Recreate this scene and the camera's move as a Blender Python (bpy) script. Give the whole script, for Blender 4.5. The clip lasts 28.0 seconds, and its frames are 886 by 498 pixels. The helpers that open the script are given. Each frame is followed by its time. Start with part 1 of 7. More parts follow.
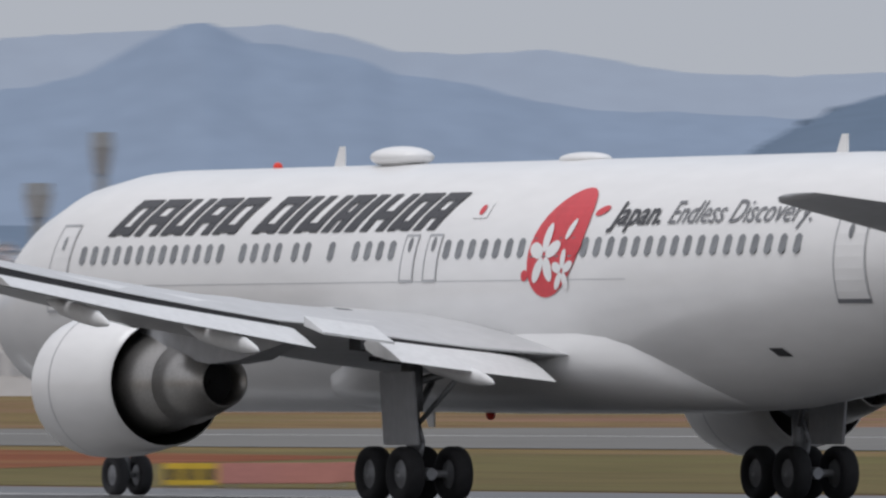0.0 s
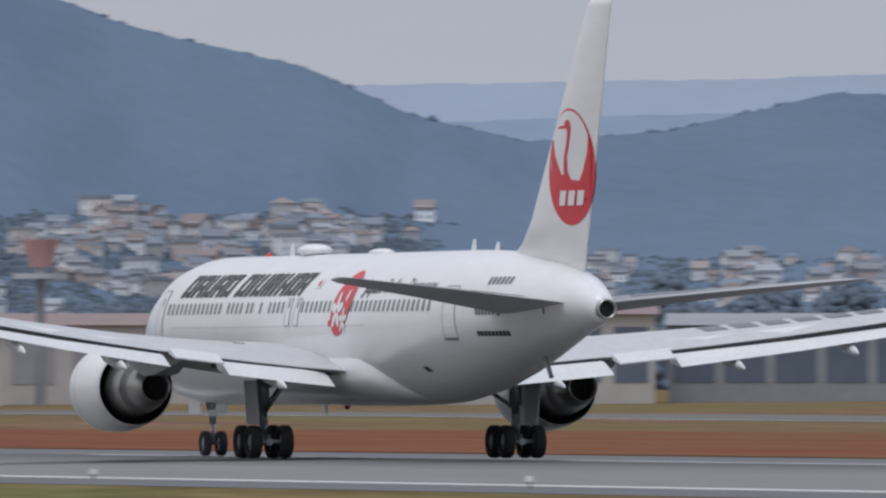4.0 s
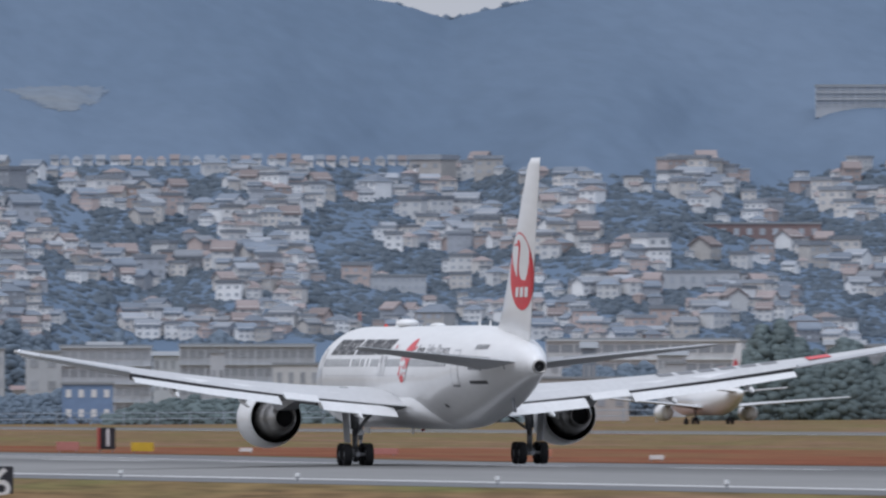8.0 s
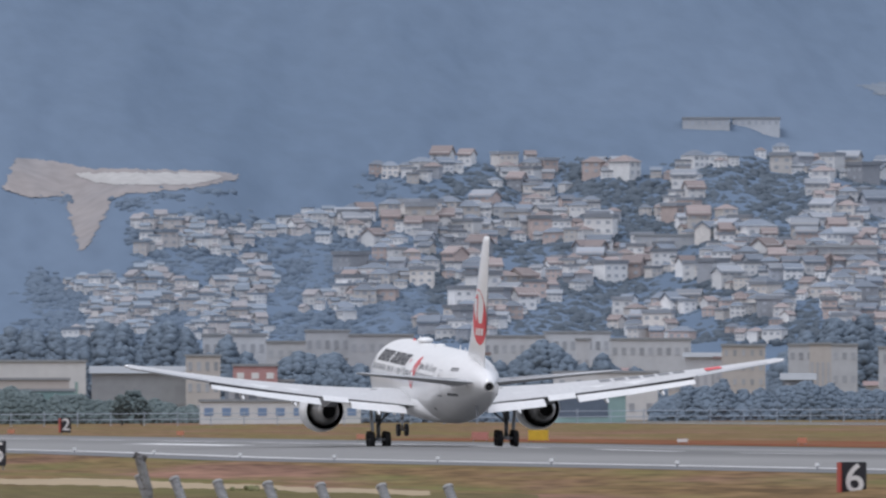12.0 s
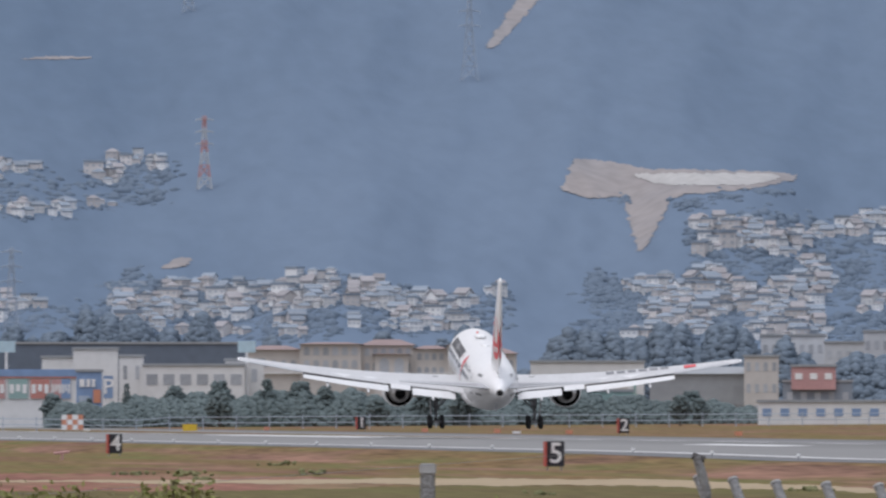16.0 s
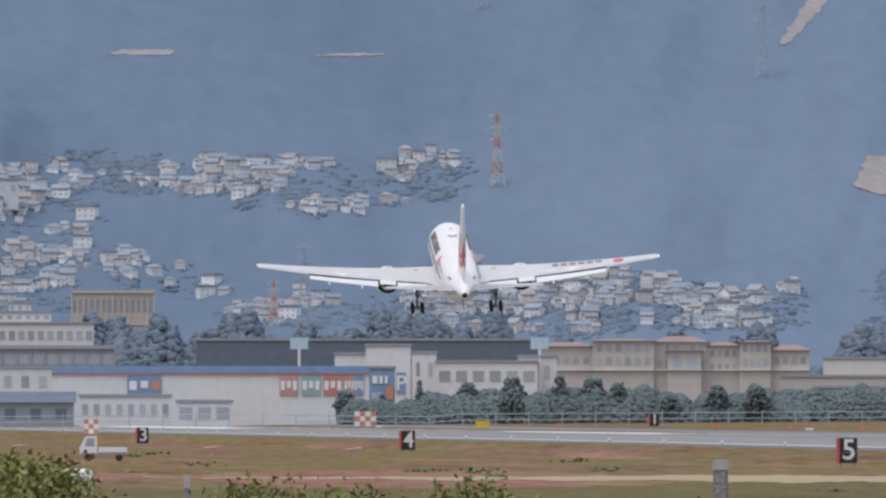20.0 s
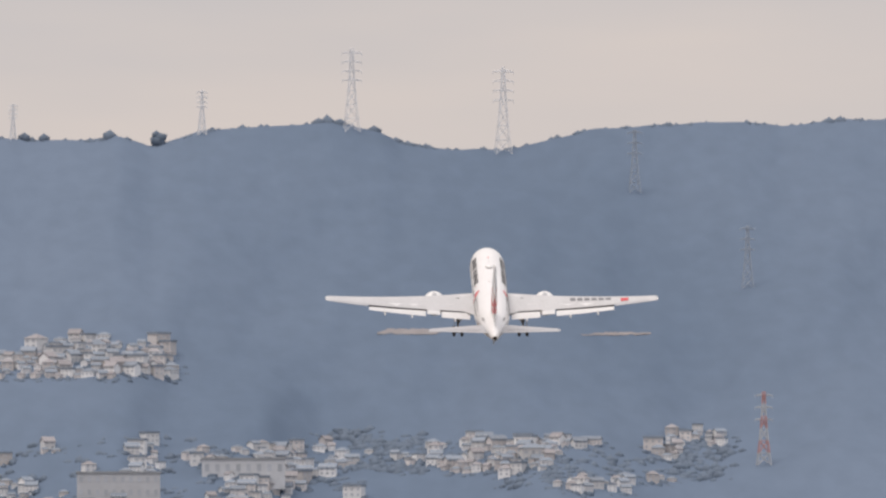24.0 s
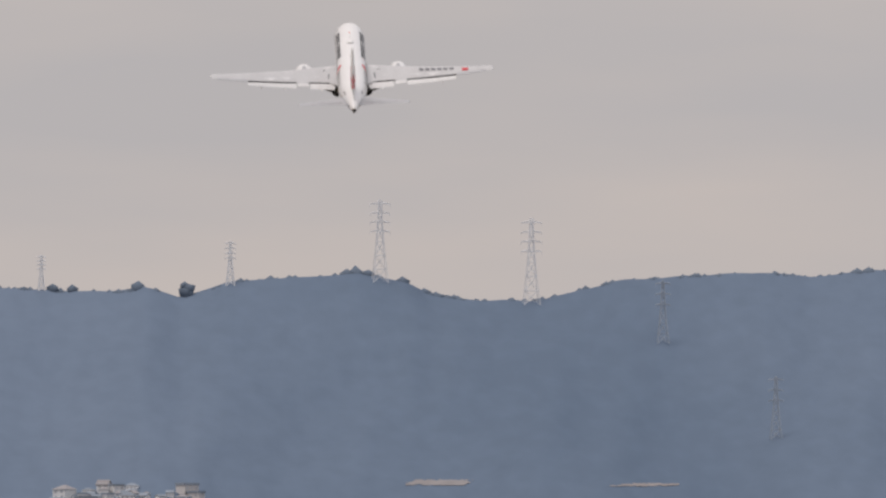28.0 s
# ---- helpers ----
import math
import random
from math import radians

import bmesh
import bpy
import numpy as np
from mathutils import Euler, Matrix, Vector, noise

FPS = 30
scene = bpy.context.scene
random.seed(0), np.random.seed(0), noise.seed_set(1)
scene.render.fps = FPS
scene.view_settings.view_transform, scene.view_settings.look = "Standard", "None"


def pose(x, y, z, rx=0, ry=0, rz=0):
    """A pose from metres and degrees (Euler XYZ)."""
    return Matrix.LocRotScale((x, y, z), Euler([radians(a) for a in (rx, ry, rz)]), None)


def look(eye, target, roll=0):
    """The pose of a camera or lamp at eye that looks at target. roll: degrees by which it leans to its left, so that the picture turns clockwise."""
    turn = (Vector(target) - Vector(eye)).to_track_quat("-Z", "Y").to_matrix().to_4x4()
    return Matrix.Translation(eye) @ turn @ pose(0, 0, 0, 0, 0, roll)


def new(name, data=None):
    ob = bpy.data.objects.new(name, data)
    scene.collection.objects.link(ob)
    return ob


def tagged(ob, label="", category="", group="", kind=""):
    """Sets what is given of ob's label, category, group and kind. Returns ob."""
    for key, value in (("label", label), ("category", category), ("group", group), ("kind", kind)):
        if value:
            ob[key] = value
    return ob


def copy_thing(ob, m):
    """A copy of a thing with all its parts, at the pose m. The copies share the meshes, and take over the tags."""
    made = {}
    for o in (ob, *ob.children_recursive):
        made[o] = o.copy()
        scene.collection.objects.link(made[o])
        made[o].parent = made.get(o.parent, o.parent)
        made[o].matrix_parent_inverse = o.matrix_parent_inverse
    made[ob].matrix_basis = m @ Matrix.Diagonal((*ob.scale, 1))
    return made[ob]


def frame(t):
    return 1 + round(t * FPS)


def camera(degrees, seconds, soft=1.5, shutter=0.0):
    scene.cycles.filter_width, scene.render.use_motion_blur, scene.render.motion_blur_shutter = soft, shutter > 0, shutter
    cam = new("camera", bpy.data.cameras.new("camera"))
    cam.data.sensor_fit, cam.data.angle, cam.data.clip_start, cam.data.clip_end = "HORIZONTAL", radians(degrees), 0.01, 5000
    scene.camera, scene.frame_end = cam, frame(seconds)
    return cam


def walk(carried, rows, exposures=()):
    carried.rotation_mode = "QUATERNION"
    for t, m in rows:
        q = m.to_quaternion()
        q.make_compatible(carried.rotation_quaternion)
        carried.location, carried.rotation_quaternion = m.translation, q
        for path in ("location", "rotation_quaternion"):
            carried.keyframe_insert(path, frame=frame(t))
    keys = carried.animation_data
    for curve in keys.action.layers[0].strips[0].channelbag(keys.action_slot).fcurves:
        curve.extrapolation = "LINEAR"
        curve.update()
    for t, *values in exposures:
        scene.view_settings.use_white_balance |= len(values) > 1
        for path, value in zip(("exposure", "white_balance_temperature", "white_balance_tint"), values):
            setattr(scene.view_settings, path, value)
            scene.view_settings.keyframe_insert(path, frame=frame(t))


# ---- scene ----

# ================= camera =================
cam = camera(3.192, 28.0, soft=2.4, shutter=0.4)
EYE = (0.0, 0.0, 2.15)


def gaze(az, el, roll=0.0):
    """The camera's pose for an azimuth (right of the runway's direction) and an elevation, in degrees."""
    a, e = radians(az), radians(el)
    way = Vector((math.sin(a) * math.cos(e), math.cos(a) * math.cos(e), math.sin(e)))
    return look(EYE, Vector(EYE) + way * 100, roll)


walk(cam, [(t, gaze(a, e)) for t, a, e in (
    (0, 27.81, .543), (.2, 26.967, .542), (.4, 26.205, .542), (.6, 25.447, .545), (.8, 24.814, .548), (1, 24.189, .55), (1.2, 23.475, .548),
    (1.4, 22.77, .544), (1.6, 22.09, .540), (1.8, 21.56, .535), (2, 21.151, .528), (2.3, 20.54, .528), (2.5, 20.156, .529),
    (3.5, 17.85, .533), (4.5, 15.878, .545), (5, 15.086, .568), (5.5, 14.328, .59), (6, 13.583, .625), (6.5, 12.948, .639),
    (7, 12.296, .639), (7.5, 11.639, .633), (8, 11.13, .629), (8.5, 10.684, .623), (9, 10.146, .618), (9.5, 9.633, .623),
    (10, 9.309, .623), (10.5, 9.065, .618), (11, 8.664, .618), (11.5, 8.326, .614), (12.5, 7.82, .615), (13.5, 7.317, .617),
    (14, 6.955, .616), (14.5, 6.556, .612), (15, 6.356, .609), (15.5, 6.216, .614), (16, 6.045, .615), (16.5, 5.764, .615),
    (17, 5.758, .6), (17.5, 5.717, .594), (18, 5.701, .592), (18.5, 5.699, .591), (19, 5.418, .594), (19.5, 5.212, .597),
    (20, 4.99, .603), (20.5, 4.937, .612), (21.5, 4.71, .86), (22.5, 4.475, 1.167), (23, 4.361, 1.316), (23.5, 4.182, 1.456),
    (24, 4.029, 1.609), (24.5, 4.021, 1.776), (25, 4.017, 1.935), (25.5, 3.992, 2.012), (26, 3.927, 2.083),
    (26.5, 3.895, 2.155), (27, 3.911, 2.175), (27.5, 3.927, 2.155), (28, 3.927, 2.153))],
exposures=[(0, -.23, 6150, 10), (2, -.23, 6150, 10), (5, -.23, 5780, 10), (8, -.1, 5750, 10), (14, .02, 6000, 12), (20, .1, 6050, 12), (23, .12, 6700, 14), (25, .1, 6850, 14), (26, -.02, 6850, 14), (27, -.12, 6750, 14), (28, -.17, 6750, 14)])

# ================= world and sun =================
SUN_AZ, SUN_EL = 232.0, 66.0          # degrees clockwise from the runway's direction
world = bpy.data.worlds.new("overcast_sky")
scene.world = world
world.use_nodes = True
wn, wl = world.node_tree.nodes, world.node_tree.links
wn.clear()
w_out = wn.new("ShaderNodeOutputWorld")
w_bg = wn.new("ShaderNodeBackground")
w_sky = wn.new("ShaderNodeTexSky")
w_sky.sky_type, w_sky.sun_disc = "NISHITA", False
w_sky.sun_elevation, w_sky.sun_rotation = radians(SUN_EL), radians(SUN_AZ)
w_sky.dust_density = 4.0
w_co = wn.new("ShaderNodeTexCoord")
w_map = wn.new("ShaderNodeMapping")
w_map.inputs["Scale"].default_value = (9, 9, 46)
w_noise = wn.new("ShaderNodeTexNoise")
w_noise.inputs["Scale"].default_value, w_noise.inputs["Detail"].default_value = 1.6, 4
w_ramp = wn.new("ShaderNodeValToRGB")            # grey and faintly warm cloud
w_ramp.color_ramp.elements[0].position, w_ramp.color_ramp.elements[1].position = .36, .68
w_ramp.color_ramp.elements[0].color = (.565, .56, .575, 1)
w_ramp.color_ramp.elements[1].color = (.68, .63, .60, 1)
w_sep = wn.new("ShaderNodeSeparateXYZ")
w_east = wn.new("ShaderNodeMapRange")            # thicker, bluer cloud to the right of the runway
w_east.inputs["From Min"].default_value, w_east.inputs["From Max"].default_value = .12, .36
w_cool = wn.new("ShaderNodeMix")
w_cool.data_type = "RGBA"
w_cool.inputs[7].default_value = (.59, .603, .635, 1)
w_up = wn.new("ShaderNodeMapRange")              # an overcast sky is brighter overhead
w_up.inputs["From Min"].default_value, w_up.inputs["From Max"].default_value = .06, 1.0
w_up.inputs["To Min"].default_value, w_up.inputs["To Max"].default_value = 1.0, 1.75
w_grad = wn.new("ShaderNodeMix")
w_grad.data_type, w_grad.blend_type = "RGBA", "MULTIPLY"
w_grad.inputs["Factor"].default_value = 1
wl.new(w_co.outputs["Generated"], w_sep.inputs[0])
wl.new(w_sep.outputs["X"], w_east.inputs["Value"])
wl.new(w_sep.outputs["Z"], w_up.inputs["Value"])
wl.new(w_east.outputs["Result"], w_cool.inputs["Factor"])
wl.new(w_ramp.outputs["Color"], w_cool.inputs[6])
wl.new(w_cool.outputs[2], w_grad.inputs[6])
wl.new(w_up.outputs["Result"], w_grad.inputs[7])
w_sc = wn.new("ShaderNodeMix")
w_sc.data_type, w_sc.blend_type = "RGBA", "MULTIPLY"
w_sc.inputs["Factor"].default_value = 1
w_sc.inputs[7].default_value = (.1, .1, .1, 1)
w_mix = wn.new("ShaderNodeMix")
w_mix.data_type = "RGBA"
w_mix.inputs["Factor"].default_value = .86
wl.new(w_co.outputs["Generated"], w_map.inputs["Vector"])
wl.new(w_map.outputs["Vector"], w_noise.inputs["Vector"])
wl.new(w_noise.outputs["Fac"], w_ramp.inputs["Fac"])
wl.new(w_sky.outputs["Color"], w_sc.inputs[6])
wl.new(w_sc.outputs[2], w_mix.inputs[6])
wl.new(w_grad.outputs[2], w_mix.inputs[7])
wl.new(w_mix.outputs[2], w_bg.inputs["Color"])
w_bg.inputs["Strength"].default_value = 1.0
wl.new(w_bg.outputs["Background"], w_out.inputs["Surface"])

sun = new("sun", bpy.data.lights.new("sun", "SUN"))
sun.data.energy, sun.data.angle, sun.data.color = 1.25, radians(30), (1, .97, .93)
sa, se = radians(SUN_AZ), radians(SUN_EL)
sun.matrix_world = look((400 * math.sin(sa) * math.cos(se), 400 * math.cos(sa) * math.cos(se), 400 * math.sin(se)), (0, 0, 0))


# ================= materials =================
def mat(name, color, rough=.6, vary=.12, scale=1.0, metal=0.0, bump=0.0, coat=0.0, random_tint=0.0, fine=8.0, second=None, amount=.5, spread=.12, stretch=(1, 1, 1)):
    """Colour with variation at two scales, an optional second colour in patches, tint by object or island, and relief."""
    m = bpy.data.materials.new(name)
    m.use_nodes = True
    n, l = m.node_tree.nodes, m.node_tree.links
    b = n["Principled BSDF"]
    b.inputs["Roughness"].default_value, b.inputs["Metallic"].default_value = rough, metal
    b.inputs["Coat Weight"].default_value = coat
    if rough >= .95:                                  # grass, leaves and earth have no sheen
        b.inputs["Specular IOR Level"].default_value = .05
    b.inputs["Coat Roughness"].default_value = .12
    geo = n.new("ShaderNodeNewGeometry")
    co = n.new("ShaderNodeTexCoord")
    mp = n.new("ShaderNodeMapping")
    mp.inputs["Scale"].default_value = stretch
    l.new(co.outputs["Object"], mp.inputs["Vector"])
    big, small = n.new("ShaderNodeTexNoise"), n.new("ShaderNodeTexNoise")
    for tex, s, d in ((big, scale, 3), (small, scale * fine, 2)):
        l.new(mp.outputs["Vector"], tex.inputs["Vector"])
        tex.inputs["Scale"].default_value, tex.inputs["Detail"].default_value = s, d
    base = None
    if second:
        ramp = n.new("ShaderNodeValToRGB")
        ramp.color_ramp.elements[0].position, ramp.color_ramp.elements[1].position = amount - spread, amount + spread
        ramp.color_ramp.elements[0].color, ramp.color_ramp.elements[1].color = (*color, 1), (*second, 1)
        l.new(big.outputs["Fac"], ramp.inputs["Fac"])
        base = ramp.outputs["Color"]
    add = n.new("ShaderNodeMath")
    add.operation = "ADD"
    l.new(big.outputs["Fac"], add.inputs[0])
    l.new(small.outputs["Fac"], add.inputs[1])
    rng = n.new("ShaderNodeMapRange")
    rng.inputs["From Min"].default_value, rng.inputs["From Max"].default_value = .7, 1.3
    rng.inputs["To Min"].default_value, rng.inputs["To Max"].default_value = 1 - vary, 1 + vary
    l.new(add.outputs[0], rng.inputs["Value"])
    mul = n.new("ShaderNodeMix")
    mul.data_type, mul.blend_type = "RGBA", "MULTIPLY"
    mul.inputs["Factor"].default_value = 1
    if base:
        l.new(base, mul.inputs[6])
    else:
        mul.inputs[6].default_value = (*color, 1)
    l.new(rng.outputs["Result"], mul.inputs[7])
    out = mul.outputs[2]
    if random_tint:
        info = n.new("ShaderNodeObjectInfo")
        su = n.new("ShaderNodeMath")
        su.operation = "ADD"
        fr = n.new("ShaderNodeMath")
        fr.operation = "FRACT"
        l.new(info.outputs["Random"], su.inputs[0])
        l.new(geo.outputs["Random Per Island"], su.inputs[1])
        l.new(su.outputs[0], fr.inputs[0])
        r2 = n.new("ShaderNodeMapRange")
        r2.inputs["To Min"].default_value, r2.inputs["To Max"].default_value = 1 - random_tint, 1 + random_tint
        l.new(fr.outputs[0], r2.inputs["Value"])
        m2 = n.new("ShaderNodeMix")
        m2.data_type, m2.blend_type = "RGBA", "MULTIPLY"
        m2.inputs["Factor"].default_value = 1
        l.new(out, m2.inputs[6])
        l.new(r2.outputs["Result"], m2.inputs[7])
        out = m2.outputs[2]
    l.new(out, b.inputs["Base Color"])
    if bump:
        bp = n.new("ShaderNodeBump")
        bp.inputs["Strength"].default_value = bump
        bp.inputs["Distance"].default_value = .05
        l.new(small.outputs["Fac"], bp.inputs["Height"])
        l.new(bp.outputs["Normal"], b.inputs["Normal"])
    return m


WHITE = mat("white_aircraft_paint", (.80, .80, .80), .30, .035, .35, coat=.35, stretch=(1, .25, 1))
WING_GREY = mat("light_grey_wing_paint", (.52, .525, .535), .42, .07, .5, stretch=(1, .3, 1))
FLAP_GREY = mat("pale_flap_paint", (.68, .685, .69), .4, .07, .7)
# near-black for the painted shade in flap gaps, and for dark marks and ports
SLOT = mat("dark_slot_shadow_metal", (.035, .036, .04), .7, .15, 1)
BELLY_GREY = mat("grey_belly_paint", (.42, .43, .45), .45, .1, .5)
TITLE = mat("charcoal_title_paint", (.045, .047, .055), .45, .1, 1)
TITLE_LIGHT = mat("mid_grey_title_paint", (.16, .165, .18), .45, .1, 1)
RED = mat("crimson_emblem_paint", (.62, .045, .06), .4, .08, .8)
WINDOW = mat("cabin_window_grey", (.20, .21, .225), .25, .2, 3, random_tint=.15)
LINE = mat("grey_door_outline", (.42, .43, .45), .5, .1, 1)
LIPMETAL = mat("polished_lip_metal", (.72, .73, .75), .22, .05, 2, metal=.9)
COREMETAL = mat("heat_tinted_nozzle_metal", (.43, .42, .405), .33, .12, 2, metal=.9)
# near-black colour for the darkness inside ducts and throats and under the wing
RECESS_BLACK = mat("sooty_engine_interior", (.018, .018, .02), .8, .2, 2)
TYRE = mat("black_tyre_rubber", (.022, .022, .025), .8, .2, 3, bump=.2)
HUB = mat("grey_wheel_hub", (.25, .255, .27), .45, .15, 6, metal=.4)
STRUT = mat("grey_gear_strut_metal", (.34, .35, .37), .42, .15, 3, metal=.5)
LAMPRED = mat("red_beacon_glass", (.7, .05, .03), .3, .05, 2)



def runway_material():
    """Pale grooved asphalt, darkened by tyre rubber along the centre line of the landing zone."""
    m = mat("runway_grooved_asphalt", (.215, .213, .208), .6, .10, .05, fine=14, stretch=(1, .12, 1), second=(.18, .178, .175))
    n, l = m.node_tree.nodes, m.node_tree.links
    b = n["Principled BSDF"]
    was = b.inputs["Base Color"].links[0].from_socket
    co = next(x for x in n if x.type == "TEX_COORD")
    sep = n.new("ShaderNodeSeparateXYZ")
    l.new(co.outputs["Object"], sep.inputs[0])
    no = n.new("ShaderNodeTexNoise")
    mp = n.new("ShaderNodeMapping")
    mp.inputs["Scale"].default_value = (.16, .004, 1)
    no.inputs["Scale"].default_value, no.inputs["Detail"].default_value = 1.0, 4
    l.new(co.outputs["Object"], mp.inputs["Vector"])
    l.new(mp.outputs["Vector"], no.inputs["Vector"])
    off = n.new("ShaderNodeMath")                        # distance from the centre line
    off.operation, off.inputs[1].default_value = "SUBTRACT", 161
    l.new(sep.outputs["X"], off.inputs[0])
    ab = n.new("ShaderNodeMath")
    ab.operation = "ABSOLUTE"
    l.new(off.outputs[0], ab.inputs[0])
    ma = n.new("ShaderNodeMath")
    ma.operation, ma.inputs[1].default_value = "MULTIPLY_ADD", 9
    l.new(no.outputs["Fac"], ma.inputs[0])
    l.new(ab.outputs[0], ma.inputs[2])
    far = n.new("ShaderNodeMapRange")                    # the rubber thins out down the runway
    far.inputs["From Min"].default_value, far.inputs["From Max"].default_value = 700, 1500
    far.inputs["To Min"].default_value, far.inputs["To Max"].default_value = .42, .85
    l.new(sep.outputs["Y"], far.inputs["Value"])
    rg = n.new("ShaderNodeMapRange")
    rg.inputs["From Min"].default_value, rg.inputs["From Max"].default_value = 8, 19
    l.new(far.outputs["Result"], rg.inputs["To Min"])
    l.new(ma.outputs[0], rg.inputs["Value"])
    mx = n.new("ShaderNodeMix")
    mx.data_type, mx.blend_type = "RGBA", "MULTIPLY"
    mx.inputs["Factor"].default_value = 1
    l.new(was, mx.inputs[6])
    l.new(rg.outputs["Result"], mx.inputs[7])
    l.new(mx.outputs[2], b.inputs["Base Color"])
    return m


ASPHALT = runway_material()
ASPHALT.node_tree.nodes["Principled BSDF"].inputs["Specular IOR Level"].default_value = .2
SHOULDER = mat("dark_shoulder_asphalt", (.10, .102, .108), .65, .12, .06, fine=14, stretch=(1, .15, 1))
PAINTW = mat("worn_white_runway_paint", (.68, .68, .68), .7, .15, .4, fine=9)
TAXI = mat("taxiway_asphalt", (.165, .162, .155), .95, .1, .05, fine=12)
SOIL = mat("dry_soil_track", (.38, .30, .20), .95, .10, .05, fine=10, second=(.32, .26, .175))


# ================= mesh helpers =================
def mesh_ob(name, verts, faces, material, parent=None, label="", smooth=False):
    me = bpy.data.meshes.new(name)
    me.from_pydata([tuple(v) for v in verts], [], faces)
    me.materials.append(material)
    if smooth:
        me.polygons.foreach_set("use_smooth", [True] * len(me.polygons))
    me.update()
    ob = new(name, me)
    ob.parent = parent
    if label:
        ob["label"] = label
    return ob


def part(name, bm, material, parent=None, label="", smooth=False):
    """Links a bmesh as one mesh object under a thing or a part."""
    me = bpy.data.meshes.new(name)
    bmesh.ops.recalc_face_normals(bm, faces=bm.faces)
    bm.to_mesh(me)
    bm.free()
    me.materials.append(material)
    if smooth:
        me.polygons.foreach_set("use_smooth", [True] * len(me.polygons))
    ob = new(name, me)
    ob.parent = parent
    if label:
        ob["label"] = label
    return ob


def again(ob, parent, x, y, z, rz=0.0, name=None):
    """A sibling object on the same mesh."""
    o = new(name or ob.name.split(".")[0], ob.data)
    o.parent = parent
    o.matrix_basis = pose(x, y, z, 0, 0, rz)
    if ob.get("label"):
        o["label"] = ob["label"]
    return o


def box(bm, x0, x1, y0, y1, z0, z1, bevel=0.0):
    made = bmesh.ops.create_cube(bm, size=1, matrix=Matrix.Translation(((x0 + x1) / 2, (y0 + y1) / 2, (z0 + z1) / 2)) @ Matrix.Diagonal((x1 - x0, y1 - y0, z1 - z0, 1)))
    if bevel:
        es = list({e for v in made["verts"] for e in v.link_edges})
        bmesh.ops.bevel(bm, geom=es, offset=bevel, segments=2, affect="EDGES")


def rod(bm, p, q, r, n=8, r2=None):
    p, q = Vector(p), Vector(q)
    d = q - p
    m = Matrix.Translation((p + q) / 2) @ d.to_track_quat("Z", "Y").to_matrix().to_4x4()
    bmesh.ops.create_cone(bm, cap_ends=True, segments=n, radius1=r, radius2=r if r2 is None else r2, depth=d.length, matrix=m)


def loft(rings, cap=True):
    """Verts and faces through rings of points of equal number."""
    n = len(rings[0])
    verts = [p for ring in rings for p in ring]
    faces = []
    for i in range(len(rings) - 1):
        for j in range(n):
            k = (j + 1) % n
            faces.append((i * n + j, i * n + k, (i + 1) * n + k, (i + 1) * n + j))
    if cap:
        faces.append(tuple(range(n))[::-1])
        faces.append(tuple((len(rings) - 1) * n + j for j in range(n)))
    return verts, faces


def bx(*b):
    bm = bmesh.new()
    box(bm, *b)
    return bm


def interp(x, table):
    xs, ys = zip(*table)
    return float(np.interp(x, xs, ys))


def polar(az, d):
    a = radians(az)
    return d * math.sin(a), d * math.cos(a)


# ================= ground =================
def runway_height(y):
    return interp(y, ((0, 0), (1000, 0), (1100, .22), (1310, .36), (2600, .9), (3200, 1.2)))


def ground_height(x, y):
    """The runway's crown, the lower grass before it and the gently rising field behind it."""
    near = interp(y, ((-400, -2.0), (400, -1.8), (711, -1.55), (1015, -1.1), (1320, -.9), (1625, -.8), (2600, -.2)))
    run = runway_height(y)
    edge = run - .36
    if x < 116:
        return near
    if x < 126:
        return near + (edge - .1 - near) * (x - 116) / 10
    if x < 130:
        return edge - .1 * (130 - x) / 4
    if x < 190:
        return run - .36 * abs(x - 160) / 30
    return edge + min((x - 190) * .0062, 2.5) + max(0, y - 1300) * .0004


def sheet(name, table, material, lift, parent=None, label="", step=20):
    """A strip of ground between the x-limits x0(y), x1(y) of rows (y, x0, x1), laid on the ground."""
    rows = []
    for (ya, a0, a1), (yb, b0, b1) in zip(table, table[1:]):
        n = max(1, int(abs(yb - ya) / step))
        for i in range(n):
            f = i / n
            rows.append((ya + (yb - ya) * f, a0 + (b0 - a0) * f, a1 + (b1 - a1) * f))
    rows.append(table[-1])
    wide = max(r[2] - r[1] for r in rows)
    cols = max(2, int(wide / 7) + 1)
    verts, faces = [], []
    for y, x0, x1 in rows:
        for j in range(cols):
            x = x0 + (x1 - x0) * j / (cols - 1)
            verts.append((x, y, ground_height(x, y) + lift))
    for i in range(len(rows) - 1):
        for j in range(cols - 1):
            k = i * cols + j
            faces.append((k, k + 1, k + cols + 1, k + cols))
    return mesh_ob(name, verts, faces, material, parent, label)


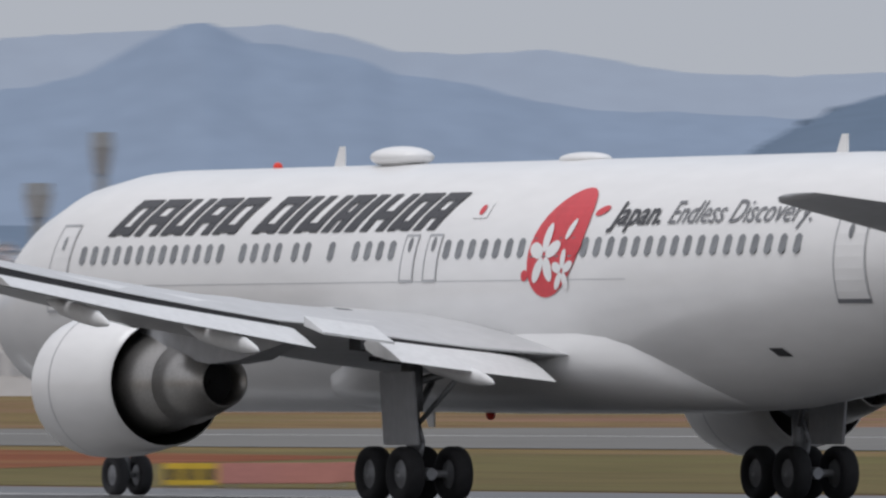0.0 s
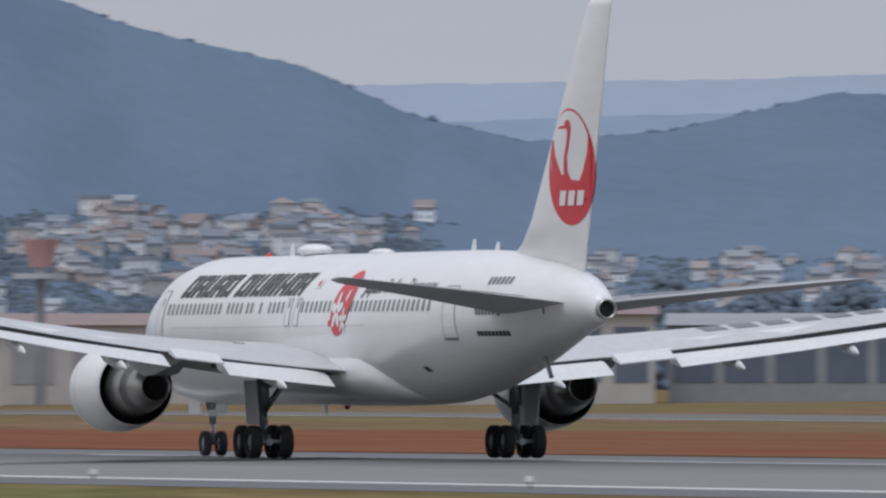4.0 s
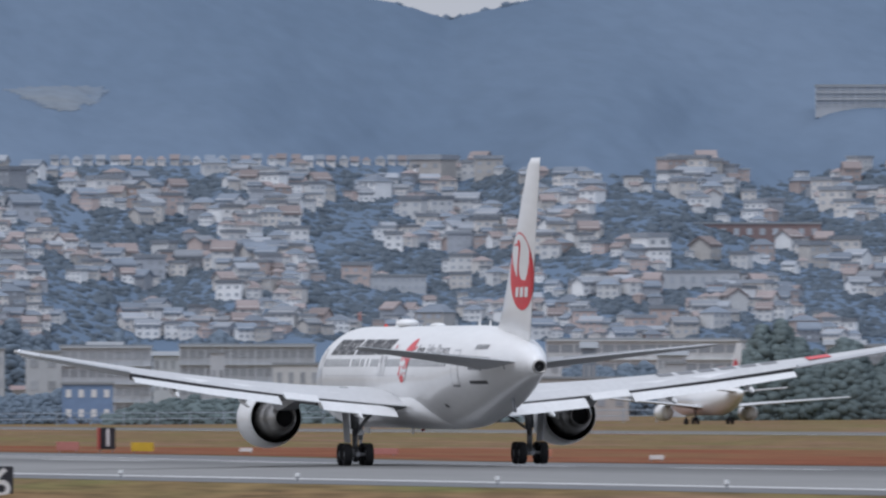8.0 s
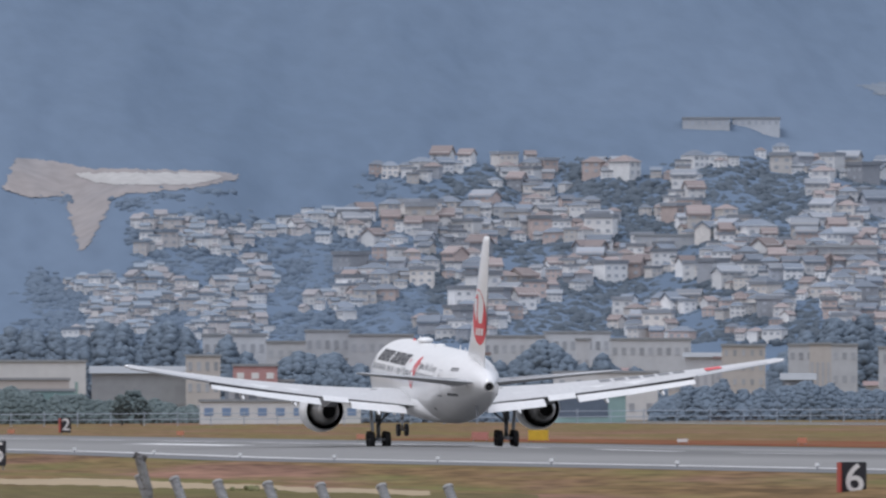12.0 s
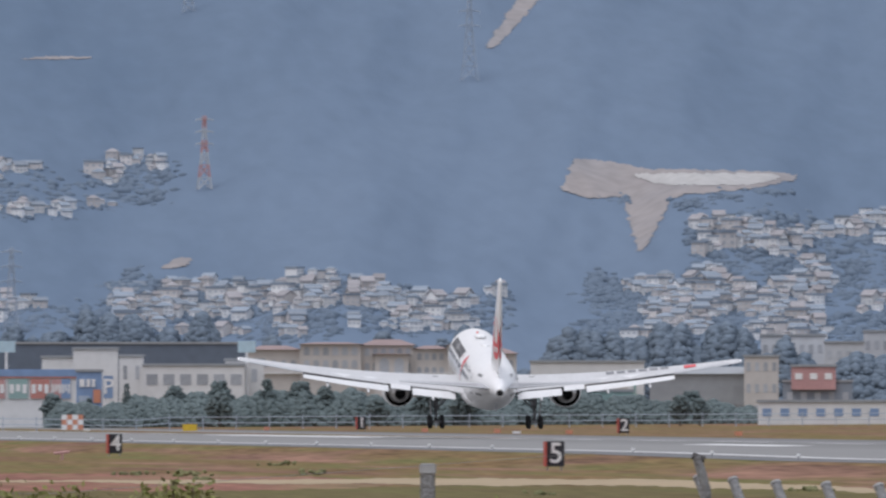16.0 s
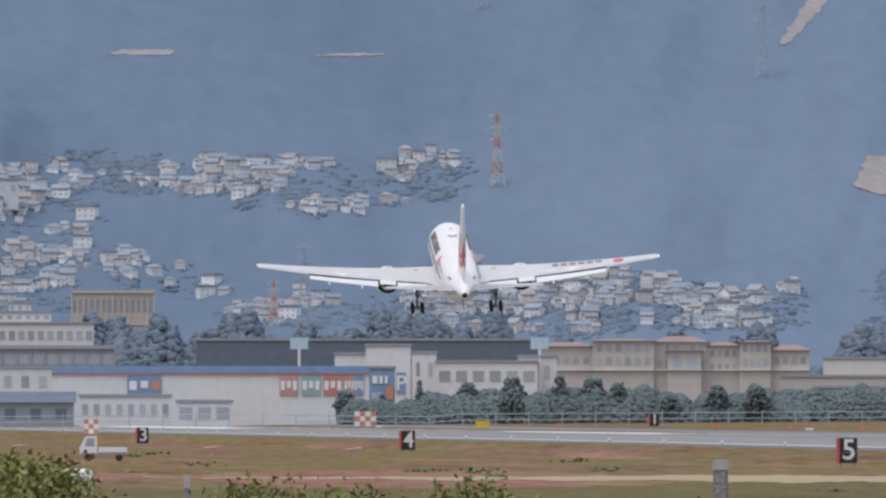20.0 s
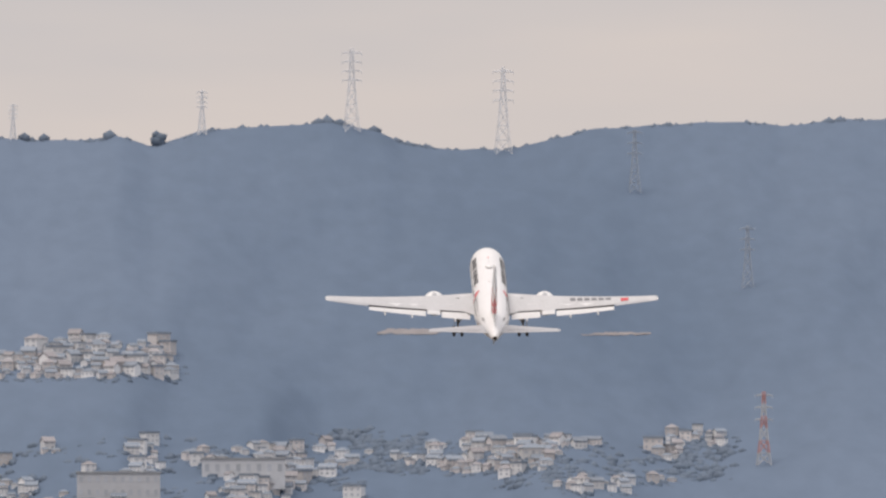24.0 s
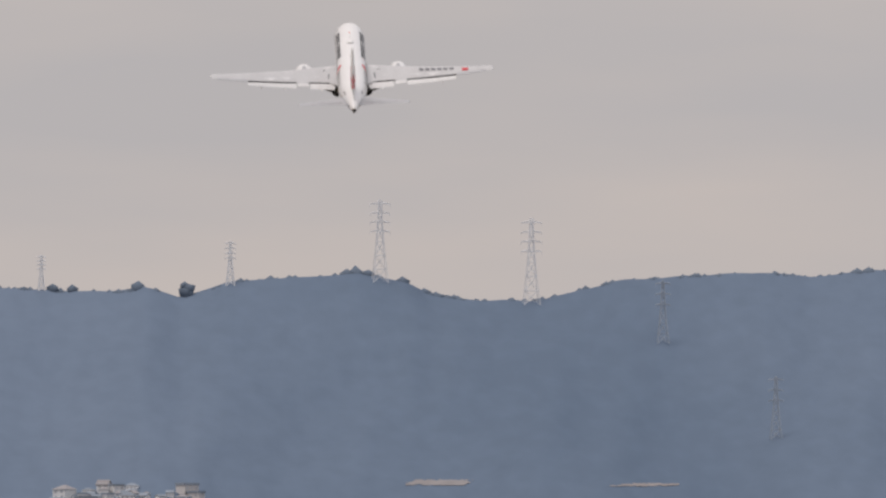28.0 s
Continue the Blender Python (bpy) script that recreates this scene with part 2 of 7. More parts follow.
def field_material():
    """Mown grass: straw, green and reddish patches in long bands."""
    m = mat("dry_airfield_grass", (.20, .130, .064), .95, .5, .16, fine=7, second=(.108, .102, .038), amount=.52, spread=.12, stretch=(1, .09, 1), bump=.3)
    n, l = m.node_tree.nodes, m.node_tree.links
    mul = next(x for x in n if x.type == "MIX")
    ramp = next(x for x in n if x.type == "VALTORGB")
    mul_in = mul.inputs[6]
    co = next(x for x in n if x.type == "TEX_COORD")
    mp = n.new("ShaderNodeMapping")
    mp.inputs["Scale"].default_value = (.075, .0085, .02)
    no = n.new("ShaderNodeTexNoise")
    no.inputs["Scale"].default_value, no.inputs["Detail"].default_value = 1.3, 4
    l.new(co.outputs["Object"], mp.inputs["Vector"])
    l.new(mp.outputs["Vector"], no.inputs["Vector"])
    r2 = n.new("ShaderNodeValToRGB")
    r2.color_ramp.elements[0].position, r2.color_ramp.elements[1].position = .50, .62
    r2.color_ramp.elements[0].color, r2.color_ramp.elements[1].color = (0, 0, 0, 1), (1, 1, 1, 1)
    l.new(no.outputs["Fac"], r2.inputs["Fac"])
    mx = n.new("ShaderNodeMix")
    mx.data_type = "RGBA"
    l.new(r2.outputs["Color"], mx.inputs["Factor"])
    l.new(ramp.outputs["Color"], mx.inputs[6])
    mx.inputs[7].default_value = (.20, .115, .082, 1)
    l.new(mx.outputs[2], mul_in)
    return m


GRASS = field_material()
REDGRASS = mat("rust_coloured_grass", (.20, .072, .038), .95, .34, .12, fine=7, second=(.145, .082, .04), amount=.55, stretch=(1, .09, 1))
GREENGRASS = mat("green_brown_grass", (.140, .110, .052), .95, .34, .18, fine=7, second=(.108, .096, .04), amount=.5, stretch=(1, .09, 1))
PINKGRASS = mat("pinkish_flowering_grass", (.255, .125, .095), .95, .38, .14, fine=7, second=(.165, .12, .07), amount=.56, stretch=(1, .09, 1))


def build_ground():
    xs = [-3300, -1500, -600, -200, 0, 25, 50, 75, 95, 110, 116, 121, 126, 126.2, 126.35, 130, 145, 160, 175, 190, 199.1, 199.3, 203, 240, 300, 400, 600, 1000, 1600, 2400, 3300]
    ys = [-3300, -1500, -400, 0] + list(range(50, 1100, 25)) + list(range(1100, 3301, 50))
    verts, faces = [], []
    for y in ys:
        for x in xs:
            verts.append((x, y, ground_height(x, y) - (.06 if 126.3 < x < 199.2 else 0)))
    n = len(xs)
    for i in range(len(ys) - 1):
        for j in range(n - 1):
            k = i * n + j
            faces.append((k, k + 1, k + n + 1, k + n))
    g = mesh_ob("ground", verts, faces, GRASS)
    tagged(g, "flat airfield ground of dry straw-coloured and reddish grass", "ground", kind="structure")
    r = sheet("runway", [(150, 130, 190), (2600, 130, 190)], ASPHALT, .004, label="long pale grey asphalt runway")
    tagged(r, "long pale grey asphalt runway with white edge lines", "runway", kind="structure")
    for x0, x1 in ((126.4, 129.9), (190.1, 199)):
        s = sheet("runway_shoulder", [(150, x0, x1), (2600, x0, x1)], SHOULDER, .004)
        tagged(s, "dark asphalt shoulder along the runway", "runway shoulder", kind="structure")
    for x0, x1 in ((131.2, 132.2), (187.8, 188.7)):
        s = sheet("edge_line", [(150, x0, x1), (2600, x0, x1)], PAINTW, .012)
        tagged(s, "worn white painted line along the runway's edge", "road marking", kind="structure")
    for k in range(38):                                   # centre line dashes
        y = 300 + 60 * k
        s = sheet("centre_dash", [(y, 159.5, 160.5), (y + 36, 159.5, 160.5)], PAINTW, .014)
        tagged(s, "worn white dash of the runway's centre line", "road marking", kind="structure")
    for x0, x1, y0, y1 in ((155.6, 160.6, 1550, 1720), (166, 171, 1540, 1700), (150, 153, 1180, 1240), (166, 169, 1180, 1240), (150, 156, 2050, 2300), (164, 170, 2050, 2300)):
        s = sheet("touchdown_bar", [(y0, x0, x1), (y1, x0, x1)], PAINTW, .014)
        tagged(s, "white painted touchdown bar on the runway", "road marking", kind="structure")
    t = sheet("taxiway", [(250, 330, 356), (3000, 330, 356)], TAXI, .02)
    tagged(t, "grey asphalt taxiway behind the grass", "taxiway", kind="structure")
    t = sheet("taxiway", [(250, 331, 331.8), (3000, 331, 331.8)], PAINTW, .035)
    tagged(t, "pale line along the taxiway's edge", "road marking", kind="structure")
    t = sheet("grass_strip", [(440, 200, 204), (500, 200, 262), (560, 200, 275), (900, 200, 275), (1250, 201, 230), (1500, 203, 214)], REDGRASS, .03)
    tagged(t, "band of rust-coloured grass beside the runway", "grass", kind="structure")
    t = sheet("grass_strip", [(220, 200, 262), (430, 200, 270), (520, 230, 275), (560, 262, 275)], GREENGRASS, .02)
    tagged(t, "band of olive green grass beside the runway", "grass", kind="structure")

    t = sheet("apron", [(300, 288, 400), (620, 288, 400), (700, 328, 360)], TAXI, .03)
    tagged(t, "grey concrete apron beyond the grass", "apron", kind="structure")
    t = sheet("turn_off", [(445, 199.3, 208), (470, 199.3, 226), (530, 199.3, 226), (565, 199.3, 202)], TAXI, .04)
    tagged(t, "grey asphalt turn-off beside the runway", "taxiway", kind="structure")

    def swathe(name, az0, az1, far, near, material, label, category, rag, lift):
        """A patch of ground between two distances along the azimuth, with uneven edges."""
        n, cols = 260, 8
        verts, faces = [], []
        for i in range(n + 1):
            az = az0 + (az1 - az0) * i / n
            d1 = interp(az, far) + rag * noise.noise((az * 4, 2.5, 1)) + .5 * rag * noise.noise((az * 23, 2.5, 1)) + .3 * rag * noise.noise((az * 90, 2.5, 1))
            d0 = min(interp(az, near) + rag * noise.noise((az * 4, 7.5, 6)) + .5 * rag * noise.noise((az * 23, 7.5, 1)) + .3 * rag * noise.noise((az * 90, 7.5, 1)), d1 - 1)
            for k in range(cols + 1):
                x, y = polar(az, d1 + (d0 - d1) * k / cols)
                verts.append((x, y, ground_height(x, y) + lift))
        for i in range(n):
            for k in range(cols):
                j = i * (cols + 1) + k
                faces.append((j, j + cols + 1, j + cols + 2, j + 1))
        t = mesh_ob(name, verts, faces, material)
        tagged(t, label, category, kind="structure")

    swathe("grass_patch", 4.01, 5.91, ((4.01, 925), (4.51, 985), (5.11, 960), (5.61, 930), (5.91, 880)), ((4.01, 900), (4.41, 760), (4.91, 735), (5.51, 740), (5.91, 850)), PINKGRASS, "patch of pinkish flowering grass before the runway", "grass", 22, .012)
    swathe("grass_patch", 3.01, 4.01, ((3.01, 960), (4.01, 930)), ((3.01, 880), (4.01, 860)), PINKGRASS, "patch of pinkish flowering grass before the runway", "grass", 30, .012)
    swathe("grass_patch", 6.71, 9.01, ((6.71, 705), (7.71, 700), (9.01, 690)), ((6.71, 690), (7.71, 650), (9.01, 640)), PINKGRASS, "patch of pinkish flowering grass before the runway", "grass", 18, .012)
    swathe("grass_patch", 2.6, 8.4, ((2.6, 790), (3.6, 790), (4.4, 800), (5.2, 790), (5.6, 810), (6.2, 846), (7.0, 836), (8.4, 760)), ((2.6, 560), (8.4, 560)), GREENGRASS, "strip of green-brown grass nearest the fence", "grass", 16, .018)
    swathe("soil_track", 3.91, 8.01, ((3.91, 900), (4.71, 898), (5.21, 895), (5.61, 905), (5.91, 915), (6.71, 905), (8.01, 790)), ((3.91, 880), (4.71, 872), (5.21, 868), (5.51, 860), (5.81, 850), (6.31, 840), (6.91, 832), (8.01, 752)), SOIL, "bare dry soil track crossing the airfield grass", "dirt track", 16, .026)


# ================= hills and mountains =================
HILL = ((-3.29, 1.7), (1.71, 2.0), (2.33, 2.016), (2.54, 2.002), (2.74, 2.0), (2.85, 2.016), (2.98, 1.978), (3.15, 2.033), (3.35, 2.049), (3.63, 2.067),
        (3.8, 2.033), (3.88, 1.992), (4.08, 1.967), (4.25, 1.967), (4.37, 1.992), (4.57, 2.043), (5.08, 2.069), (5.25, 2.051), (5.47, 2.075),
        (5.78, 2.075), (5.96, 2.061), (7.21, 2.0), (9, 1.85), (10.2, 1.64), (10.84, 1.535), (10.96, 1.516), (11.16, 1.455), (11.28, 1.49),
        (11.49, 1.535), (12.1, 1.56), (12.72, 1.537), (12.82, 1.506), (12.96, 1.459), (13.1, 1.506), (13.3, 1.56), (14.3, 1.70), (14.9, 1.6),
        (15.33, 1.465))
HILL2 = ((15.53, 1.384), (15.75, 1.313), (15.93, 1.272), (16.2, 1.211), (16.34, 1.17), (16.5, 1.099), (16.68, 1.013), (17.1, .92), (17.6, .96),
         (18.2, 1.1), (18.56, 1.081), (18.8, .93), (19.0, .80), (19.3, .70), (19.7, .66), (21, .64), (24, .66), (28.2, .6), (28.55, .68), (28.92, .891),
         (29.06, .973), (29.22, 1.044), (29.4, 1.1), (30.1, 1.2), (34, 1.0))
SKYLINE = HILL + HILL2
NEAR_MOUNTAIN = ((15, .9), (17, 1.0), (18.6, 1.05), (19.555, 1.0), (20.4, .98), (20.858, 1.05), (20.939, 1.08), (21.041, 1.141), (21.163, 1.212), (21.285, 1.226), (21.428, 1.192),
                 (21.591, 1.131), (21.754, 1.135), (21.998, 1.104), (22.263, 1.239), (22.364, 1.222), (22.6, 1.204), (22.9, 1.153), (23.1, 1.061), (23.27, 1.0),
                 (23.45, .949), (23.59, .923), (23.81, 1.01), (24.1, 1.122), (24.22, 1.204), (24.32, 1.285), (24.385, 1.295), (24.45, 1.285), (24.55, 1.234),
                 (24.71, 1.193), (24.83, 1.143), (25, 1.122), (25.24, 1.112), (25.79, 1.041), (26.1, 1.07), (26.215, 1.115), (26.335, 1.126), (26.525, 1.177),
                 (26.725, 1.288), (26.865, 1.35), (26.965, 1.36), (27.115, 1.288), (27.335, 1.262), (27.515, 1.227), (27.635, 1.177), (27.905, 1.136), (28.145, 1.075),
                 (28.345, 1.044), (28.645, 1.034), (29.405, 1.0), (32, .9))
FAR_MOUNTAIN = ((15, 1.1), (18, 1.15), (19.2, 1.2), (19.555, 1.243), (19.76, 1.287), (19.96, 1.267), (20.23, 1.287), (20.43, 1.263), (20.7, 1.212), (20.86, 1.121), (21.2, 1.06), (22.5, 1.04),
                (24.9, 1.09), (25.1, 1.12), (25.24, 1.16), (25.4, 1.15), (25.6, 1.225), (25.79, 1.285), (26.1, 1.25), (26.215, 1.299), (26.475, 1.319), (27.195, 1.35), (27.435, 1.319), (27.635, 1.258),
                (27.885, 1.242), (28.165, 1.262), (28.415, 1.227), (28.655, 1.177), (29.065, 1.166), (29.405, 1.177), (32, 1.1))
R0, R1 = 3000.0, 3520.0


SKY_AZ, SKY_EL = (np.array(c) for c in zip(*SKYLINE))


def canopy(x, y):
    """Unevenness of the tree canopy, as a factor on the distance from the eye."""
    return 1 - (.9 * noise.noise((x * .22, y * .06, 1)) + .8 * noise.noise((x * .08, y * .022, 4))) * 2.4 / 3200


def slope_point(az, el):
    """The point of the hillside at an azimuth and an elevation angle, in degrees."""
    top = float(np.interp(az, SKY_AZ, SKY_EL))
    w = min(max(el / top, 0), 1)
    w2 = w
    r = R0 + (R1 - R0) * w2 + w * (1 - w) * (34 * math.sin(az * 5.1 + 3 * w) + 150 * noise.noise((az * 1.1 + w * 1.3, w * 1.6 - az * .5, 7)) + 75 * noise.noise((az * 3.2 - w * 2.5, w * 3.4 + az, 2)))
    x, y = polar(az, r)
    return x, y, EYE[2] + r * math.tan(radians(el))


# distance haze is mixed into the woodland and crown base colours as blue
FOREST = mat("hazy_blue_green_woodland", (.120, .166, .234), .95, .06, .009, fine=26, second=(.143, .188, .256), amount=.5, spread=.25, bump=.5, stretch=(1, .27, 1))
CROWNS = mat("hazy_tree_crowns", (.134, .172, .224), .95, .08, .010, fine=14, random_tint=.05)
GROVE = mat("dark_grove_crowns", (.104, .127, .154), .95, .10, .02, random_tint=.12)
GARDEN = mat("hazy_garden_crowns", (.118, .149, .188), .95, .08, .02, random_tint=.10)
# haze is painted into both ranges: blue, and paler for the farther one
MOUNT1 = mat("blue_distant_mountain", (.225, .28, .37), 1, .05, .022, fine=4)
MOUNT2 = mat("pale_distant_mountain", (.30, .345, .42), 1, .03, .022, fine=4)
BARE = mat("pale_bare_earth", (.31, .285, .28), .95, .14, .03, fine=9, second=(.25, .24, .245))


WEED = mat("green_weeds", (.155, .155, .07), .9, .2, 1, random_tint=.25)


def build_weeds():
    """Scattered low green weeds on the airfield's near grass."""
    rng = np.random.default_rng(31)
    spots = []
    for k in range(16):
        az, d = 2.7 + 5.2 * rng.random(), 760 + 520 * rng.random()
        w = .5 + 1.6 * rng.random() ** 2
        for q in range(14):
            x, y = polar(az, d)
            x, y = x + rng.normal(0, .4) * w, y + rng.normal(0, 2)
            if x < 108:
                spots.append((x, y, ground_height(x, y) + .02 + .14 * rng.random() * w, .08 + .12 * rng.random()))
    clumps("grass_weeds", spots, WEED, "low green weeds scattered over the dry grass", "weeds", rough=.7, low=True)


def build_hills():
    azs = np.concatenate((np.arange(-3, 1.8, .1), np.arange(1.8, 19.6, .03), np.arange(19.6, 34.01, .08)))
    rows = 130
    verts, faces = [], []
    for i in range(rows):
        w = i / (rows - 1)
        for a in azs:
            top = float(np.interp(a, SKY_AZ, SKY_EL)) + .006 * noise.noise((a * 9, 3.3, 0))
            x, y, z = slope_point(a, top * w)
            f = canopy(x, y)
            verts.append((x * f, y * f, EYE[2] + (z - EYE[2]) * f))
    n = len(azs)
    for i in range(rows - 1):
        for j in range(n - 1):
            k = i * n + j
            faces.append((k, k + 1, k + n + 1, k + n))
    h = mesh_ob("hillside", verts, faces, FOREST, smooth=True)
    tagged(h, "wooded hillside with distance haze in its blue-grey colour", "hill", kind="structure")
    for name, table, r, m, label in (("mountain_near", NEAR_MOUNTAIN, 4720, MOUNT1, "distant mountain range behind the airport, coloured blue for haze"),
                                     ("mountain_far", FAR_MOUNTAIN, 4900, MOUNT2, "far mountain range under the cloud, coloured paler for haze")):
        verts, faces = [], []
        azs = np.arange(table[0][0], table[-1][0], .03)
        for i in range(9):
            w = i / 8
            for a in azs:
                el = w * (w * interp(a, table) + (1 - w) * 1.05) + (.008 * noise.noise((a * 7, 1.1, 4)) + .004 * noise.noise((a * 31, 1.1, 4))) * w ** 6
                rr = r - 250 * (1 - w)
                x, y = polar(a, rr)
                verts.append((x, y, EYE[2] + rr * math.tan(radians(el))))
        n = len(azs)
        for i in range(8):
            for j in range(n - 1):
                k = i * n + j
                faces.append((k, k + 1, k + n + 1, k + n))
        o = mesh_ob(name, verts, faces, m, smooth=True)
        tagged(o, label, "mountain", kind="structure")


ICO = bmesh.new()
bmesh.ops.create_icosphere(ICO, subdivisions=1, radius=1)
ICO_V = np.array([v.co[:] for v in ICO.verts])
ICO_F = np.array([[v.index for v in f.verts] for f in ICO.faces])
ICO.free()


LOW_V = np.array([(0, 0, 1)] + [(.894 * math.cos(1.2566 * k), .894 * math.sin(1.2566 * k), .447) for k in range(5)] + [(.894 * math.cos(1.2566 * k + .628), .894 * math.sin(1.2566 * k + .628), -.447) for k in range(5)] + [(0, 0, -1)])
LOW_F = np.array([(0, 1 + k, 1 + (k + 1) % 5) for k in range(5)] + [(1 + k, 6 + k, 1 + (k + 1) % 5) for k in range(5)] + [(1 + (k + 1) % 5, 6 + k, 6 + (k + 1) % 5) for k in range(5)] + [(11, 6 + (k + 1) % 5, 6 + k) for k in range(5)])


def clumps(name, spots, material, label, category, kind="stuff", rough=.35, flat=.85, low=False, core=None):
    """Many small uneven crowns, each of its own shape, in one mesh. spots: (x, y, z, radius)."""
    rng = np.random.default_rng(7)
    verts, faces = [], []
    BV, BF = (LOW_V, LOW_F) if low else (ICO_V, ICO_F)
    for i, (x, y, z, r) in enumerate(spots):
        v = BV * (1 + rough * (rng.random((len(BV), 1)) - .5)) * np.array([1, 1, flat]) * r
        a = rng.random() * 6.3
        c, s = math.cos(a), math.sin(a)
        v = np.column_stack((v[:, 0] * c - v[:, 1] * s, v[:, 0] * s + v[:, 1] * c, v[:, 2])) + (x, y, z)
        faces.append(BF + len(BV) * i)
        verts.append(v)
    verts, faces = np.concatenate(verts).tolist(), np.concatenate(faces).tolist()
    if core:
        k = len(verts)
        verts += core[0]
        faces += [tuple(k + q for q in f) for f in core[1]]
    ob = mesh_ob(name, verts, faces, material)
    return tagged(ob, label, category, kind=kind)


# parts of the hillside built over with houses: azimuth from, to, elevation from, to, houses
TOWN = ((13.6, 15.0, .26, .95, 470), (15.0, 16.75, .24, .66, 330), (11.7, 13.6, .28, .90, 620), (9.9, 11.7, .30, .92, 600), (7.81, 9.9, .28, .92, 680),
        (6.96, 7.81, .28, .74, 220), (6.56, 7.11, .28, .52, 120), (4.86, 5.66, .30, .52, 110), (5.71, 6.26, .32, .47, 70), (4.21, 4.91, .32, .42, 40),
        (3.06, 3.71, .36, .92, 100), (3.66, 4.43, .80, .93, 60), (2.01, 3.11, .36, .92, 120), (3.76, 4.21, .42, .58, 14), (4.25, 4.7, .73, .91, 26), (4.78, 5.05, .77, .94, 30), (2.41, 3.06, 1.14, 1.24, 48), (2.56, 2.81, 1.24, 1.28, 14),
        (16.75, 19.2, .24, .5, 180), (19.2, 22.5, .3, .58, 300), (22.5, 25.5, .3, .60, 260), (25.5, 28.9, .28, .55, 260))
WALLS = [mat("cream_house_wall", (.66, .63, .60), .9, .1, .2, random_tint=.25), mat("white_house_wall", (.80, .80, .80), .9, .08, .2, random_tint=.2),
         mat("grey_house_wall", (.40, .42, .46), .9, .1, .2, random_tint=.25), mat("tan_house_wall", (.55, .46, .43), .9, .1, .2, random_tint=.2)]
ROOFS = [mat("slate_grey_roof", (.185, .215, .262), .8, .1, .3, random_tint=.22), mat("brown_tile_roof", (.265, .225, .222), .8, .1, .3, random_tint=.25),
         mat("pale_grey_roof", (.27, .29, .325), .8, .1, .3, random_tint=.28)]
# copies of the house colours with haze mixed in, for the farther slopes
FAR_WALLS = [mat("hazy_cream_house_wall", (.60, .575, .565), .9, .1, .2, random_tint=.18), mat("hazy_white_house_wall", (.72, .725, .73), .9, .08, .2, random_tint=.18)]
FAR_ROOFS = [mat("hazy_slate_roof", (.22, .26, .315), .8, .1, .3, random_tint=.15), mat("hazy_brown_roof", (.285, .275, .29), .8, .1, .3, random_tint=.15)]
# pane colour lifted towards the walls to imitate haze
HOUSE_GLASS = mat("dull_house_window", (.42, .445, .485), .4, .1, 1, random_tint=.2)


def house_shape(w, d, h, ridge, kind):
    """Walls and roof of a small house, front towards -y, base at the origin."""
    e = .16
    walls = [(-w / 2, -d / 2, -6), (w / 2, -d / 2, -6), (w / 2, d / 2, -6), (-w / 2, d / 2, -6), (-w / 2, -d / 2, h), (w / 2, -d / 2, h), (w / 2, d / 2, h), (-w / 2, d / 2, h)]
    wf = [(0, 1, 5, 4), (1, 2, 6, 5), (2, 3, 7, 6), (3, 0, 4, 7), (4, 5, 6, 7)]
    if kind == "gable":
        walls += [(-w / 2, 0, h + ridge), (w / 2, 0, h + ridge)]
        wf += [(4, 7, 8), (5, 9, 6)]
        roof = [(-w / 2 - e, -d / 2 - e, h - .15), (w / 2 + e, -d / 2 - e, h - .15), (w / 2 + e, 0, h + ridge + .1), (-w / 2 - e, 0, h + ridge + .1), (w / 2 + e, d / 2 + e, h - .15), (-w / 2 - e, d / 2 + e, h - .15)]
        roof += [(x, y, z - .25) for x, y, z in roof]
        rf = [(0, 1, 2, 3), (3, 2, 4, 5), (6, 9, 8, 7), (9, 11, 10, 8), (0, 6, 7, 1), (5, 4, 10, 11), (0, 3, 9, 6), (3, 5, 11, 9), (1, 7, 8, 2), (2, 8, 10, 4)]
    elif kind == "hip":
        k = min(w, d) * .38
        roof = [(-w / 2 - e, -d / 2 - e, h - .1), (w / 2 + e, -d / 2 - e, h - .1), (w / 2 + e, d / 2 + e, h - .1), (-w / 2 - e, d / 2 + e, h - .1), (-w / 2 + k, 0, h + ridge), (w / 2 - k, 0, h + ridge)]
        rf = [(0, 1, 5, 4), (1, 2, 5), (2, 3, 4, 5), (3, 0, 4), (3, 2, 1, 0)]
    else:
        roof = [(-w / 2 - .15, -d / 2 - .15, h), (w / 2 + .15, -d / 2 - .15, h), (w / 2 + .15, d / 2 + .15, h), (-w / 2 - .15, d / 2 + .15, h)]
        roof += [(x, y, z + .45) for x, y, z in roof]
        rf = [(0, 1, 5, 4), (1, 2, 6, 5), (2, 3, 7, 6), (3, 0, 4, 7), (4, 5, 6, 7), (3, 2, 1, 0)]
    return (walls, wf), (roof, rf)


def pane(x, y, z, w, h):
    return [(x - w / 2, y, z - h / 2), (x + w / 2, y, z - h / 2), (x + w / 2, y, z + h / 2), (x - w / 2, y, z + h / 2)]


